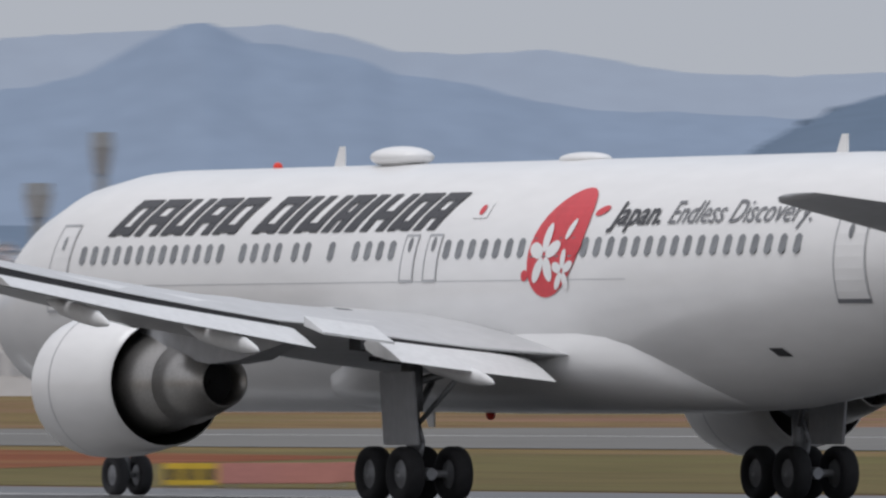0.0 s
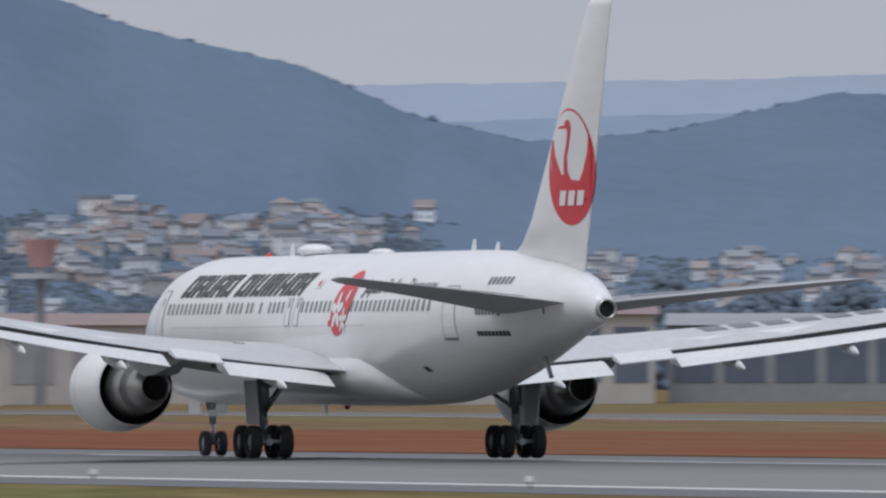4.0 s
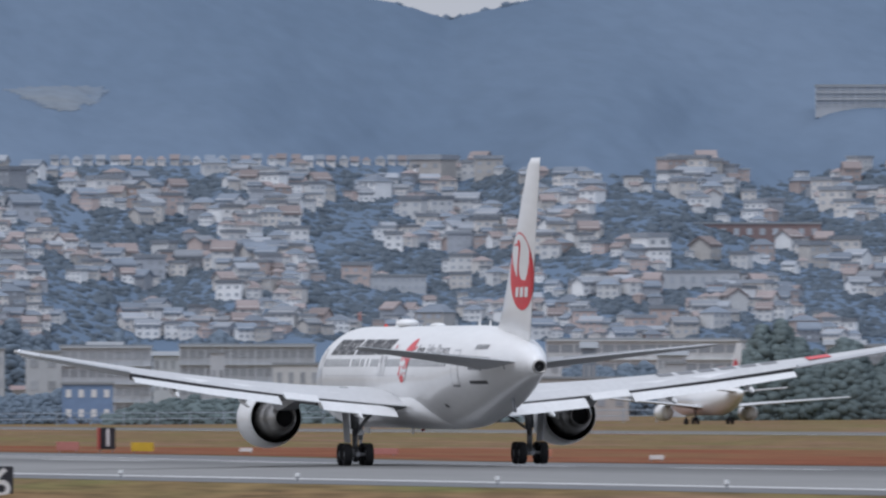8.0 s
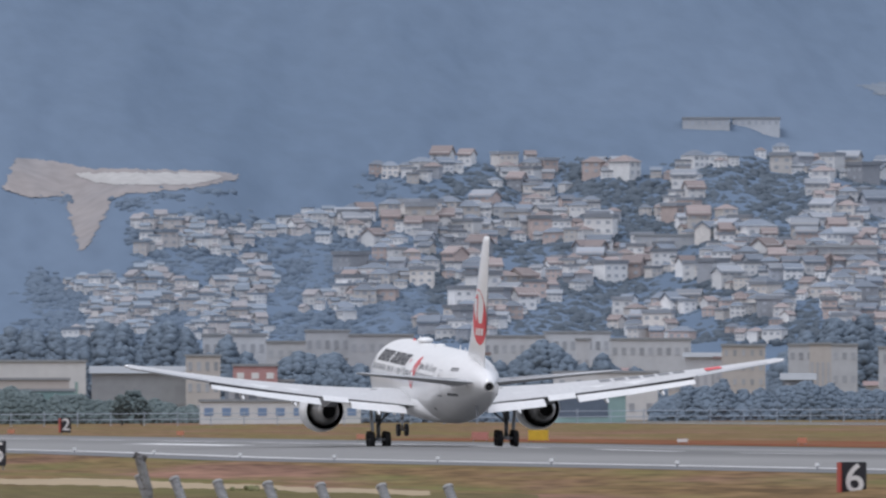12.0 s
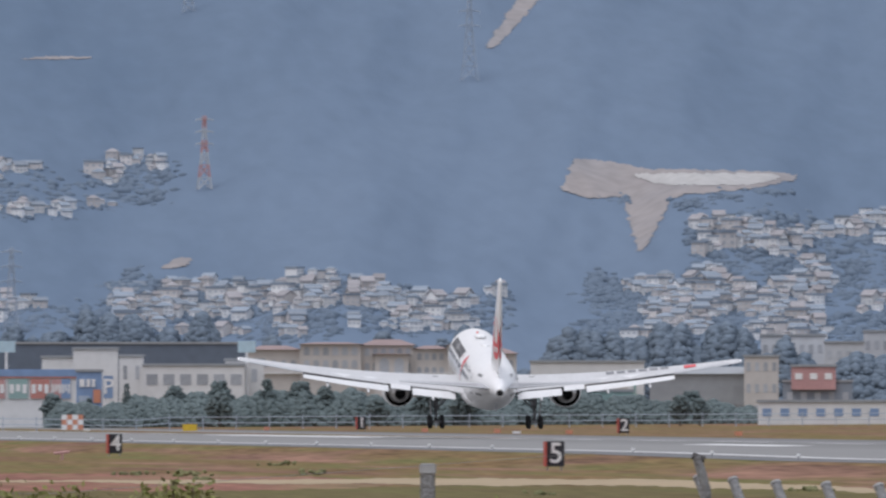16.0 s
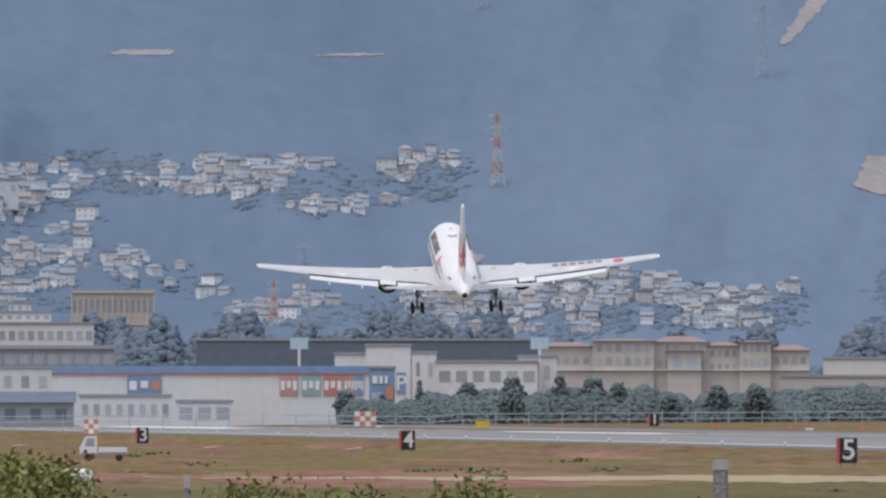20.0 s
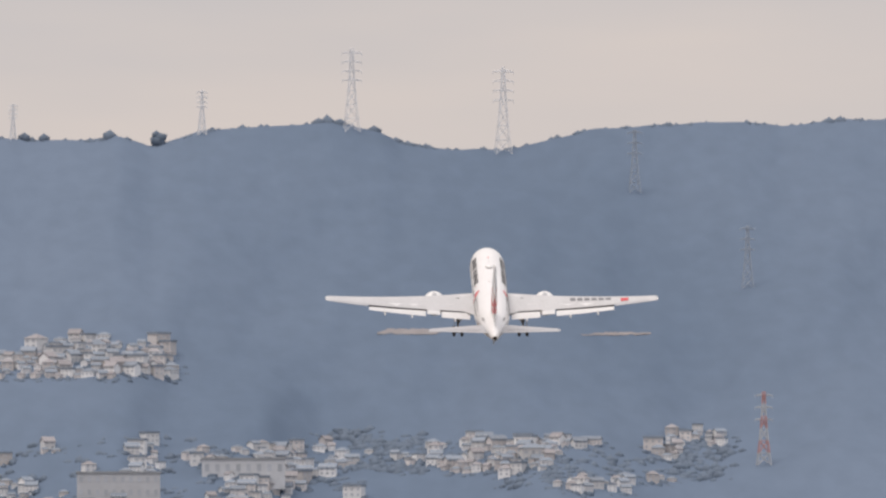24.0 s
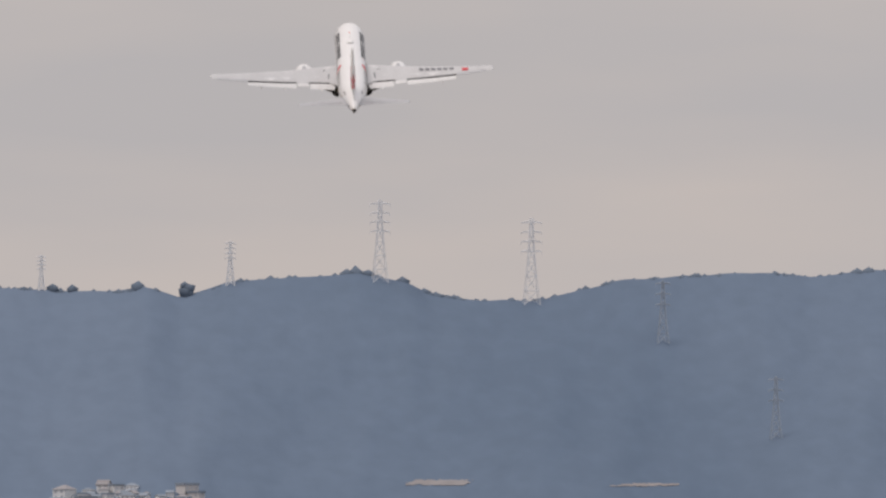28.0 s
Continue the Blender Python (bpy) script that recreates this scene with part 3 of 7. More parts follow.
def build_town():
    rng = np.random.default_rng(3)
    spots, groves = [], []
    for a0, a1, e0, e1, count in TOWN:
        placed, grid = [], {}
        count = int(count * (1.3 if a0 > 7.7 else 1.8))
        gap_a, gap_e = (.04, .014) if a0 > 7.7 else (.028, .011)
        tries = 0
        while len(placed) < count and tries < count * 14:
            tries += 1
            a, e = a0 + (a1 - a0) * rng.random(), e0 + (e1 - e0) * rng.random()
            e = e0 + round((e - e0) / .018) * .018 + .006 * rng.standard_normal() + .02 * math.sin(a * 9)      # terraces along the contour
            if e < e0 or e > e1 + .02 + .05 * math.sin(a * 7):
                continue
            if noise.noise((a * 3.1, e * 8, 5)) + .6 * noise.noise((a * 9, e * 22, 8)) < (.13 if a > 11.7 else .05 if e < 1.05 else -.5):
                groves.append((a, e))
                continue
            ca, ce = int(a / .04), int(e / .014)
            if any(abs(a - p) < gap_a and abs(e - q) < gap_e for u in (-1, 0, 1) for v in (-1, 0, 1) for p, q in grid.get((ca + u, ce + v), ())):
                continue
            grid.setdefault((ca, ce), []).append((a, e))
            placed.append((a, e))
        spots += placed
    protos = []
    k_ = .38                                     # small plots, two low storeys
    for i, (w, d, h, ridge, kind, wall, roof) in enumerate(((7, 6, 4.4, 1.5, "gable", 0, 0), (6, 6, 4.2, 1.4, "hip", 1, 1), (8, 6, 4.6, 1.3, "gable", 1, 2), (6.5, 7, 5.0, 0, "flat", 1, 2),
                                                            (9, 7, 5.6, 0, "flat", 0, 2), (7, 6, 4.4, 1.6, "hip", 3, 0), (6, 7, 4.8, 1.8, "gable", 2, 1), (7.5, 6, 3.4, 1.4, "hip", 0, 0))):
        w, d, h, ridge = w * k_, d * k_, h * k_, ridge * k_
        (wv, wf), (rv, rf) = house_shape(w, d, h, ridge, kind)
        nwin = 2 if w < 2.6 else 3
        wins = [((k + .5) / nwin * w - w / 2, -d / 2 - .04, z) for k in range(nwin) for z in ((h * .28, h * .74) if h > 1.4 else (h * .5,))]
        protos.append((w, d, wv, wf, rv, rf, wins, wall, roof, kind))
    rng.shuffle(spots)
    spots.sort(key=lambda p: p[0] < 7.7)             # the nearer part of the town first
    things = {}
    joined = {}
    for i, (a, e) in enumerate(spots):
        p = protos[int(rng.integers(len(protos)))]
        w, d, wv, wf, rv, rf, wins, wall, roof, kind = p
        x, y, z = slope_point(a, e)
        turn = -a + rng.normal(0, 24)
        if i < 240:
            key = id(p)
            if key not in things:
                top = new("hillside_house")
                part_w = mesh_ob("wall", wv, wf, WALLS[wall], top)
                mesh_ob("roof", rv, rf, ROOFS[roof], top)
                base = mesh_ob("window", pane(0, 0, 0, .46, .38) + [(px, py + .05, pz) for px, py, pz in pane(0, 0, 0, .46, .38)],
                               [(0, 1, 2, 3), (7, 6, 5, 4), (0, 4, 5, 1), (1, 5, 6, 2), (2, 6, 7, 3), (3, 7, 4, 0)], HOUSE_GLASS, top)
                base.matrix_basis = pose(*wins[0])
                for q in wins[1:]:
                    again(base, top, *q)
                roofname = {"gable": "gabled", "hip": "hipped", "flat": "flat"}[kind]
                wallname = ("cream", "white", "grey", "tan")[wall]
                tagged(top, f"small {wallname} house with a {roofname} roof on the wooded hillside", "house", group="houses on the hillside")
                top.matrix_basis = pose(x, y, z, 0, 0, turn)
                things[key] = top
            else:
                copy_thing(things[key], pose(x, y, z, 0, 0, turn))
            continue
        m = np.array(pose(x, y, z, 0, 0, turn))
        s = .8 + .95 * rng.random() ** 1.6 + (.6 if rng.random() < .03 else 0)
        s *= 1 if a > 7.7 else .66
        wl_ = int(rng.choice([0, 0, 1, 1, 1, 1, 2, 3]))
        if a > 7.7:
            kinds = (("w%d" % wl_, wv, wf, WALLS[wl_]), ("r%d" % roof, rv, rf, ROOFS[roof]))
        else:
            # farther houses use the hazed wall and roof colours
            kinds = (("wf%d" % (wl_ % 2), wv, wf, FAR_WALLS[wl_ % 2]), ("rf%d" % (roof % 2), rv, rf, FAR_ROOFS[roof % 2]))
        for kname, vs, fs, mm in kinds:
            vv, ff, _ = joined.setdefault(kname, ([], [], mm))
            k = len(vv)
            vv += [tuple(m[:3, :3] @ (np.array(q) * s) + m[:3, 3]) for q in vs]
            ff += [tuple(k + t for t in f) for f in fs]
        vv, ff, _ = joined.setdefault("g", ([], [], HOUSE_GLASS))
        for q in wins:
            k = len(vv)
            vv += [tuple(m[:3, :3] @ (np.array(c) * s) + m[:3, 3]) for c in pane(*q, .46, .38)]
            ff.append((k, k + 1, k + 2, k + 3))
    for kname, (vv, ff, mm) in joined.items():
        what = {"w": "house_walls", "r": "house_roofs", "g": "house_windows"}[kname[0]]
        o = mesh_ob(what, vv, ff, mm)
        tagged(o, {"w": "walls of crowded houses far up the hillside", "r": "roofs of crowded houses far up the hillside", "g": "dark windows of crowded hillside houses"}[kname[0]], "houses", kind="stuff")
    return spots, groves[::2]


# bare building site, earth tongue and scar on the wooded hill: rows of elevation, azimuth from, to
TONGUE = [(.608, 6.745, 6.76), (.65, 6.735, 6.79), (.70, 6.72, 6.82), (.74, 6.71, 6.84), (.78, 6.7, 6.86), (.80, 6.7, 6.88), (.815, 6.695, 6.93)]
SITE = [(.800, 6.57, 6.605), (.815, 6.51, 6.96), (.83, 6.475, 7.13), (.85, 6.475, 7.25), (.87, 6.485, 7.32), (.885, 6.5, 7.31), (.895, 6.5, 7.21), (.905, 6.5, 6.77), (.92, 6.51, 6.71), (.94, 6.515, 6.57)]
SCAR = [(1.34, 6.2, 6.23), (1.38, 6.22, 6.27), (1.43, 6.26, 6.32), (1.48, 6.29, 6.36), (1.53, 6.33, 6.41)]


BLOCK_FEET = []


def build_woods(spots, groves):
    rng = np.random.default_rng(11)
    trees = []
    for a in np.concatenate((np.arange(1.8, 19.3, .011), np.arange(28.6, 31, .011))):   # along the ridge
        x, y, z = slope_point(a, interp(a, SKYLINE))
        trees.append((x, y, z - 1.2 + rng.normal(0, .3), .7 + 1.1 * rng.random()))
    for a, e, r in ((3.002, 1.995, 2.6), (3.01, 2.01, 2.0), (2.995, 2.018, 1.5), (2.52, 2.005, 2.0), (2.59, 2.0, 2), (2.83, 2.01, 2.3), (3.61, 2.06, 2.8), (3.58, 2.055, 2.6), (3.66, 2.055, 2.6)):
        px, py, pz = slope_point(a, interp(a, SKYLINE))
        trees.append((px, py, EYE[2] + math.hypot(px, py) * math.tan(radians(e)), r * .76))
    ob = clumps("hillside_woods", trees, CROWNS, "trees along the ridge and clearings, coloured haze blue", "trees", rough=.5)
    ob.data.polygons.foreach_set("use_smooth", [True] * len(ob.data.polygons))
    green = []
    for a, e, da, de, n in ((6.655, .79, .035, .010, 40), (6.93, .78, .04, .010, 40), (7.04, .80, .045, .008, 40), (7.21, .822, .06, .007, 40)):
        for k in range(n):                                  # trees at the lower edge of the building site
            x, y, z = slope_point(a + da * rng.normal(), e + de * rng.normal())
            green.append((x, y, z - .35, .5 + .6 * rng.random()))
    for a, e in spots:                                      # gardens between the houses
        for _ in range(int(rng.integers(2, 8))):
            x, y, z = slope_point(a + rng.normal(0, .035), max(.03, e - .006 + rng.normal(0, .008)))
            green.append((x, y, z - .2, .4 + .6 * rng.random()))
    feet = []
    for a0, a1, d, z in BLOCK_FEET:                         # trees before the long hillside blocks
        for k in range(int((a1 - a0) * 110)):
            x, y = polar(a0 - .02 + (a1 - a0 + .04) * rng.random(), d - 1.5 * rng.random())
            feet.append((x, y, z - .5 - 2.4 * rng.random(), .6 + .5 * rng.random()))
    grove = []
    rng.shuffle(groves)
    for a, e in groves[:6500]:                              # dense groves where no house stands
        for _ in range(3):
            x, y, z = slope_point(a + rng.normal(0, .03), max(.03, e + rng.normal(0, .010)))
            grove.append((x, y, z - .5, .7 + .9 * rng.random()))
    for a0, a1, e0, e1, count in TOWN:                      # and everywhere between the plots
        for _ in range(int((a1 - a0) * (e1 - e0) * 5200)):
            a, e = a0 + (a1 - a0) * rng.random(), e0 + (e1 - e0) * rng.random()
            if 8 < a < 19 and noise.noise((a * 2.3, e * 6, 3)) > -.25:
                x, y, z = slope_point(a, e)
                grove.append((x, y, z - .5, .6 + .7 * rng.random()))
    # trees left of this bearing take the colour with more haze in it
    near = lambda p: math.atan2(p[0], p[1]) > radians(8.0)
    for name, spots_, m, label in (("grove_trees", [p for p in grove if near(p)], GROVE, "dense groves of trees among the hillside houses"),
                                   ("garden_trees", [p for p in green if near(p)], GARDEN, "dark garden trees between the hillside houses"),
                                   ("hazy_trees", [p for p in grove + green if not near(p)] + feet, CROWNS, "trees on the far slopes with haze in their blue-green colour")):
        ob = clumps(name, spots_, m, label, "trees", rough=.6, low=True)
        ob.data.polygons.foreach_set("use_smooth", [True] * len(ob.data.polygons))


# ================= airliner =================
GEAR = 28.6                     # the main gear's distance behind the nose; the airliner's origin stands under it
SECTIONS = ((.5, 3.72, .03, .03), (.83, 3.78, .62, .6), (1.45, 3.9, 1.12, 1.12), (2.6, 4.08, 1.66, 1.70), (4.0, 4.29, 2.06, 2.17), (5.8, 4.46, 2.36, 2.51),
            (7.8, 4.55, 2.5, 2.66), (9.0, 4.57, 2.515, 2.69), (22, 4.57, 2.515, 2.69), (34, 4.57, 2.515, 2.69), (37, 4.61, 2.5, 2.65), (40, 4.76, 2.42, 2.5), (43, 4.97, 2.2, 2.24),
            (46, 5.17, 1.85, 1.88), (49, 5.31, 1.38, 1.45), (51.5, 5.36, .95, 1.04), (53.2, 5.26, .58, .64), (54.1, 5.14, .36, .38))


def section(a):
    return tuple(interp(a, [(s[0], s[k]) for s in SECTIONS]) for k in (1, 2, 3))


def skin(a, z, side=-1, lift=.02):
    zc, hw, hh = section(a)
    f = max(-1, min(1, (z - zc) / hh))
    c = math.sqrt(max(0, 1 - f * f))
    return Vector((side * (hw * c + lift * max(c, .2)), GEAR - a, z + lift * f))


def decal(rows, material, name, parent, side=-1, label="", lift=.02):
    """Paint on the fuselage's skin: rows of (z, a from, a to)."""
    verts, faces = [], []
    for z, a0, a1 in rows:
        for k in range(4):
            verts.append(skin(a0 + (a1 - a0) * k / 3, z, side, lift))
    for i in range(len(rows) - 1):
        for k in range(3):
            j = 4 * i + k
            faces.append((j, j + 1, j + 5, j + 4))
    return mesh_ob(name, verts, faces, material, parent, label)


def slanted(a0, a1, z0, z1, lean, n=5):
    """Rows of a leaning block; lean is the shift of its top towards the tail."""
    return [(z0 + (z1 - z0) * i / n, a0 + lean * i / n, a1 + lean * i / n) for i in range(n + 1)]


def oval(a, z, ra, rz, n=14, lean=0.0):
    out = []
    for i in range(n + 1):
        f = -math.cos(math.pi * i / n)
        w = ra * math.sqrt(max(0.0004, 1 - f * f))
        out.append((z + rz * f, a - w + lean * f, a + w + lean * f))
    return out


def airfoil(x, le, te, z, t, flip=False, n=9, vertical=False):
    """A ring of points round a wing section at span x."""
    up, low = [], []
    for i in range(n + 1):
        c = (1 - math.cos(math.pi * i / n)) / 2
        th = t * (2.97 * math.sqrt(c) - 1.26 * c - 3.52 * c * c + 2.84 * c ** 3 - 1.03 * c ** 4) * .98
        a = le + (te - le) * c
        if vertical:
            up.append((x + th, GEAR - a, z))
            low.append((x - th, GEAR - a, z))
        else:
            up.append((x, GEAR - a, z + th * .62 - .02 * (te - le) * (c - .5)))
            low.append((x, GEAR - a, z - th * .38 - .02 * (te - le) * (c - .5)))
    return up + low[::-1][1:-1]


def wing_le(x):
    return 20.2 + (x - 2.5) * .672


def wing_te(x):
    return interp(x, ((0, 31.6), (2.5, 31.7), (7.6, 32.5), (23.8, 36.9)))


def wing_z(x):
    return 3.2 + (x - 2.5) * .077 + .0027 * max(0, x - 2.5) ** 2


def build_wing(plane, s):
    xs = [1.6, 2.5, 4, 5.5, 7.1, 8.4, 9.3, 11, 13.5, 16, 17.6, 20, 22.2, 23.4, 23.78]
    rings = []
    for x in xs:
        cut = .82 if (2.8 < x < 7.2 or 9.2 < x < 17.7) else .97
        le, te = wing_le(x), wing_te(x)
        if x > 23.5:
            le, te = le + .6, te - .25
        rings.append(airfoil(s * x, le, le + (te - le) * cut, wing_z(x), interp(x, ((1, 1.45), (8, .95), (23.8, .28))) * (.6 if x > 23.5 else 1)))
    v, f = loft(rings)
    w = mesh_ob("wing", v, f, WING_GREY, plane, "light grey swept wing with extended flaps", True)
    # leading edge slat
    rings = []
    for x in (3.2, 7.0):
        rings.append(airfoil(s * x, wing_le(x) - .35, wing_le(x) + .5, wing_z(x) - .14, .3))
    mesh_ob("slat", *loft(rings), LIPMETAL, w, "bare metal slat", True)
    rings = [airfoil(s * x, wing_le(x) - .28, wing_le(x) + .4, wing_z(x) - .1, .22) for x in (9.2, 23.2)]
    mesh_ob("slat", *loft(rings), LIPMETAL, w, "bare metal slat", True)
    # flaps, with near-black strips before them for the shade in the slot
    for x0, x1, name in ((2.95, 7.05, "inboard_flap"), (9.35, 17.5, "outboard_flap")):
        ring, slot = [], []
        for x in (x0, (x0 + x1) / 2, x1):
            le, te, z = wing_le(x), wing_te(x), wing_z(x)
            a = le + (te - le) * .82
            ch = interp(x, ((3, 1.95), (7, 1.75), (9.3, 1.6), (17.5, 1.0)))
            ca, sa_ = math.cos(radians(13)), math.sin(radians(13))
            pts = []
            for u, t in ((0, 0), (.08, .085), (.3, .11), (.65, .07), (1, .008), (.65, -.05), (.3, -.08), (.08, -.06)):
                pts.append((s * x, GEAR - (a + .16 + ch * (u * ca) + t * ch * sa_), z - .29 - ch * u * sa_ + t * ch * ca))
            ring.append(pts)
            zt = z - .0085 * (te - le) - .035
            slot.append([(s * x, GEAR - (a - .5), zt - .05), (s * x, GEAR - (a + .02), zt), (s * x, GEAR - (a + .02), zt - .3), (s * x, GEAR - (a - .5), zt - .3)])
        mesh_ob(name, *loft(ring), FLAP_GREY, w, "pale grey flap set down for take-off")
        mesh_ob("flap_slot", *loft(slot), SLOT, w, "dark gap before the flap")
    rings = []
    for x in (7.25, 9.15):
        le, te, z = wing_le(x), wing_te(x), wing_z(x)
        a = le + (te - le) * .92
        rings.append([(s * x, GEAR - a, z + .06), (s * x, GEAR - te - .25, z - .28), (s * x, GEAR - te - .25, z - .33), (s * x, GEAR - a, z - .15)])
    mesh_ob("inboard_aileron", *loft(rings), FLAP_GREY, w)
    rings = []
    for x in (17.7, 22.6):
        le, te, z = wing_le(x), wing_te(x), wing_z(x)
        a = le + (te - le) * .8
        rings.append([(s * x, GEAR - a, z + .10), (s * x, GEAR - te, z + .0), (s * x, GEAR - te, z - .045), (s * x, GEAR - a, z - .10)])
    mesh_ob("outboard_aileron", *loft(rings), BELLY_GREY, w)
    # flap track fairings
    for x, ln in ((5.1, 1.0), (11.3, .95), (15.2, .8)):
        te, z = wing_te(x), wing_z(x)
        rings = []
        for u, r, dz in ((-2.6, .03, -.42), (-1.8, .16, -.56), (-.6, .2, -.7), (.3, .17, -.82), (.8, .08, -.9), (.95, .02, -.93)):
            rings.append([(s * x + r * .75 * math.cos(q), GEAR - te - u * ln, z + dz + r * math.sin(q)) for q in [2 * math.pi * k / 10 for k in range(10)]])
        mesh_ob("flap_track_fairing", *loft(rings), FLAP_GREY, w, smooth=True)
    # added dark panel for the shade on the wing's underside beside the leg
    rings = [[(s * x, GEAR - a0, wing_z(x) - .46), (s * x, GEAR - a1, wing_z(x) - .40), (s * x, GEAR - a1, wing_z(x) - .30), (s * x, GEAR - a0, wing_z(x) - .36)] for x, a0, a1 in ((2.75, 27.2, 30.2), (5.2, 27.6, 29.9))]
    mesh_ob("wheel_well", *loft(rings), RECESS_BLACK, w, "dark open wheel well")
    # wing tip light
    bm = bmesh.new()
    bmesh.ops.create_uvsphere(bm, u_segments=8, v_segments=6, radius=.12, matrix=Matrix.Translation((s * 23.7, GEAR - 36.3, wing_z(23.7) + .03)))
    part("tip_light", bm, LIPMETAL, w)
    # over-wing black walkway marks and spoilers
    for x0, x1, c0, c1 in ((2.75, 4.25, .22, .74), (4.35, 4.85, .34, .74), (5.0, 6.7, .58, .74), (9.8, 12.2, .60, .74), (12.4, 14.8, .60, .74)):
        vv = []
        for x, c in ((x0, c0), (x1, c0), (x1, c1), (x0, c1)):
            le, te = wing_le(x), wing_te(x)
            t = interp(x, ((1, 1.45), (8, .95), (23.8, .28)))
            cc = c / .8
            th = t * (2.97 * math.sqrt(cc) - 1.26 * cc - 3.52 * cc * cc + 2.84 * cc ** 3 - 1.03 * cc ** 4) * .98
            vv.append((s * x, GEAR - (le + (te - le) * c), wing_z(x) + th * .62 - .02 * (te - le) * .8 * (cc - .5) + .02))
        dark = x0 == 4.35
        mesh_ob("spoiler" if not dark else "walkway_mark", vv, [(0, 1, 2, 3)], SLOT if dark else WHITE if x0 < 3 else FLAP_GREY, w)
    if s > 0:                                           # red patch and registration bars on the starboard wing
        def patch(x0, x1, c0, c1, m, nm):
            vv = []
            for x, c in ((x0, c0), (x1, c0), (x1, c1), (x0, c1)):
                le, te = wing_le(x), wing_te(x)
                cc = min(c / (.8 if x < 17.65 else .97), 1)
                t = interp(x, ((1, 1.45), (8, .95), (23.8, .28)))
                th = t * (2.97 * math.sqrt(cc) - 1.26 * cc - 3.52 * cc * cc + 2.84 * cc ** 3 - 1.03 * cc ** 4) * .98
                vv.append((x, GEAR - (le + (te - le) * c), wing_z(x) + th * .62 - .02 * (te - le) * .8 * (cc - .5) + .03))
            mesh_ob(nm, vv, [(0, 1, 2, 3)], m, w)
        patch(18.5, 19.6, .35, .65, RED, "red_wing_mark")
        for k in range(6):
            patch(11.4 + 1.0 * k, 12.15 + 1.0 * k, .28, .47, TITLE_LIGHT, "registration_bar")
    return w


def turned(profile, x, z, n=36, ry=1.0):
    """A surface of revolution about an axis along y: profile of (a, radius, rise)."""
    rings = []
    for a, r, dz in profile:
        rings.append([(x + r * math.cos(2 * math.pi * k / n), GEAR - a, z + dz + ry * r * math.sin(2 * math.pi * k / n)) for k in range(n)])
    return rings


def build_engine(plane, s):
    x, z = s * 7.9, 2.48
    v, f = loft(turned([(19.95, 1.26, -.04), (19.82, 1.33, -.04), (19.8, 1.38, -.04), (19.95, 1.46, -.03)], x, z), cap=False)
    eng = mesh_ob("engine_nacelle", *loft(turned([(19.95, 1.46, -.03), (20.4, 1.54, -.02), (21.1, 1.58, 0), (21.9, 1.54, 0), (22.7, 1.46, .02), (23.5, 1.36, .03), (23.5, 1.335, .03)], x, z), cap=False), WHITE, plane, "white engine nacelle", True)
    mesh_ob("inlet_lip", v, f, LIPMETAL, eng, "polished metal inlet lip", True)
    # duct and throat are coloured near-black in place of their inner shade
    mesh_ob("fan_duct", *loft(turned([(19.95, 1.26, -.04), (20.7, 1.2, 0), (20.8, .3, 0), (20.3, .02, 0)], x, z), cap=False), RECESS_BLACK, eng, "dark engine inlet", True)
    mesh_ob("duct_lining", *loft(turned([(23.5, 1.335, .03), (22.6, 1.33, .02), (21.5, 1.3, 0), (21.45, .7, 0)], x, z), cap=False), RECESS_BLACK, eng, "dark bypass duct")
    mesh_ob("core_cowl", *loft(turned([(21.5, 1.12, 0), (22.6, 1.15, .02), (23.5, 1.06, .03), (24.5, .87, .03)], x, z), cap=False), COREMETAL, eng, "heat-tinted metal core cowl", True)
    mesh_ob("core_nozzle", *loft(turned([(24.5, .84, .03), (24.55, .90, .03), (25.4, .73, .04), (26.2, .54, .05), (26.2, .5, .05), (25.4, .50, .04)], x, z), cap=False), COREMETAL, eng, "bright metal exhaust nozzle", True)
    mesh_ob("exhaust_throat", *loft(turned([(25.55, .5, .05), (25.5, .02, .05)], x, z), cap=False), RECESS_BLACK, eng, "black exhaust opening")
    # pylon
    rings = []
    for a, hw, z0, z1 in ((21.2, .05, 1.3, 1.55), (22.6, .3, 1.05, 1.75), (24.4, .46, .62, 1.45), (26.4, .46, .42, 1.3), (27.6, .4, .5, 1.25), (29.0, .26, .78, 1.2), (30.2, .05, 1.05, 1.15)):
        rings.append([(x - hw, GEAR - a, z + z0), (x + hw, GEAR - a, z + z0), (x + hw, GEAR - a, z + z1), (x - hw, GEAR - a, z + z1)])
    mesh_ob("engine_pylon", *loft(rings), BELLY_GREY, eng, "grey pylon under the wing")
    # nacelle strake and seams
    for a in (21.0,):
        ring = turned([(a, interp(a, ((20.4, 1.54), (21.1, 1.58), (21.9, 1.54))) + .008, 0), (a + .035, interp(a, ((20.4, 1.54), (21.1, 1.58), (21.9, 1.54))) + .008, 0)], x, z)
        mesh_ob("cowl_seam", *loft(ring, cap=False), LINE, eng)
    return eng


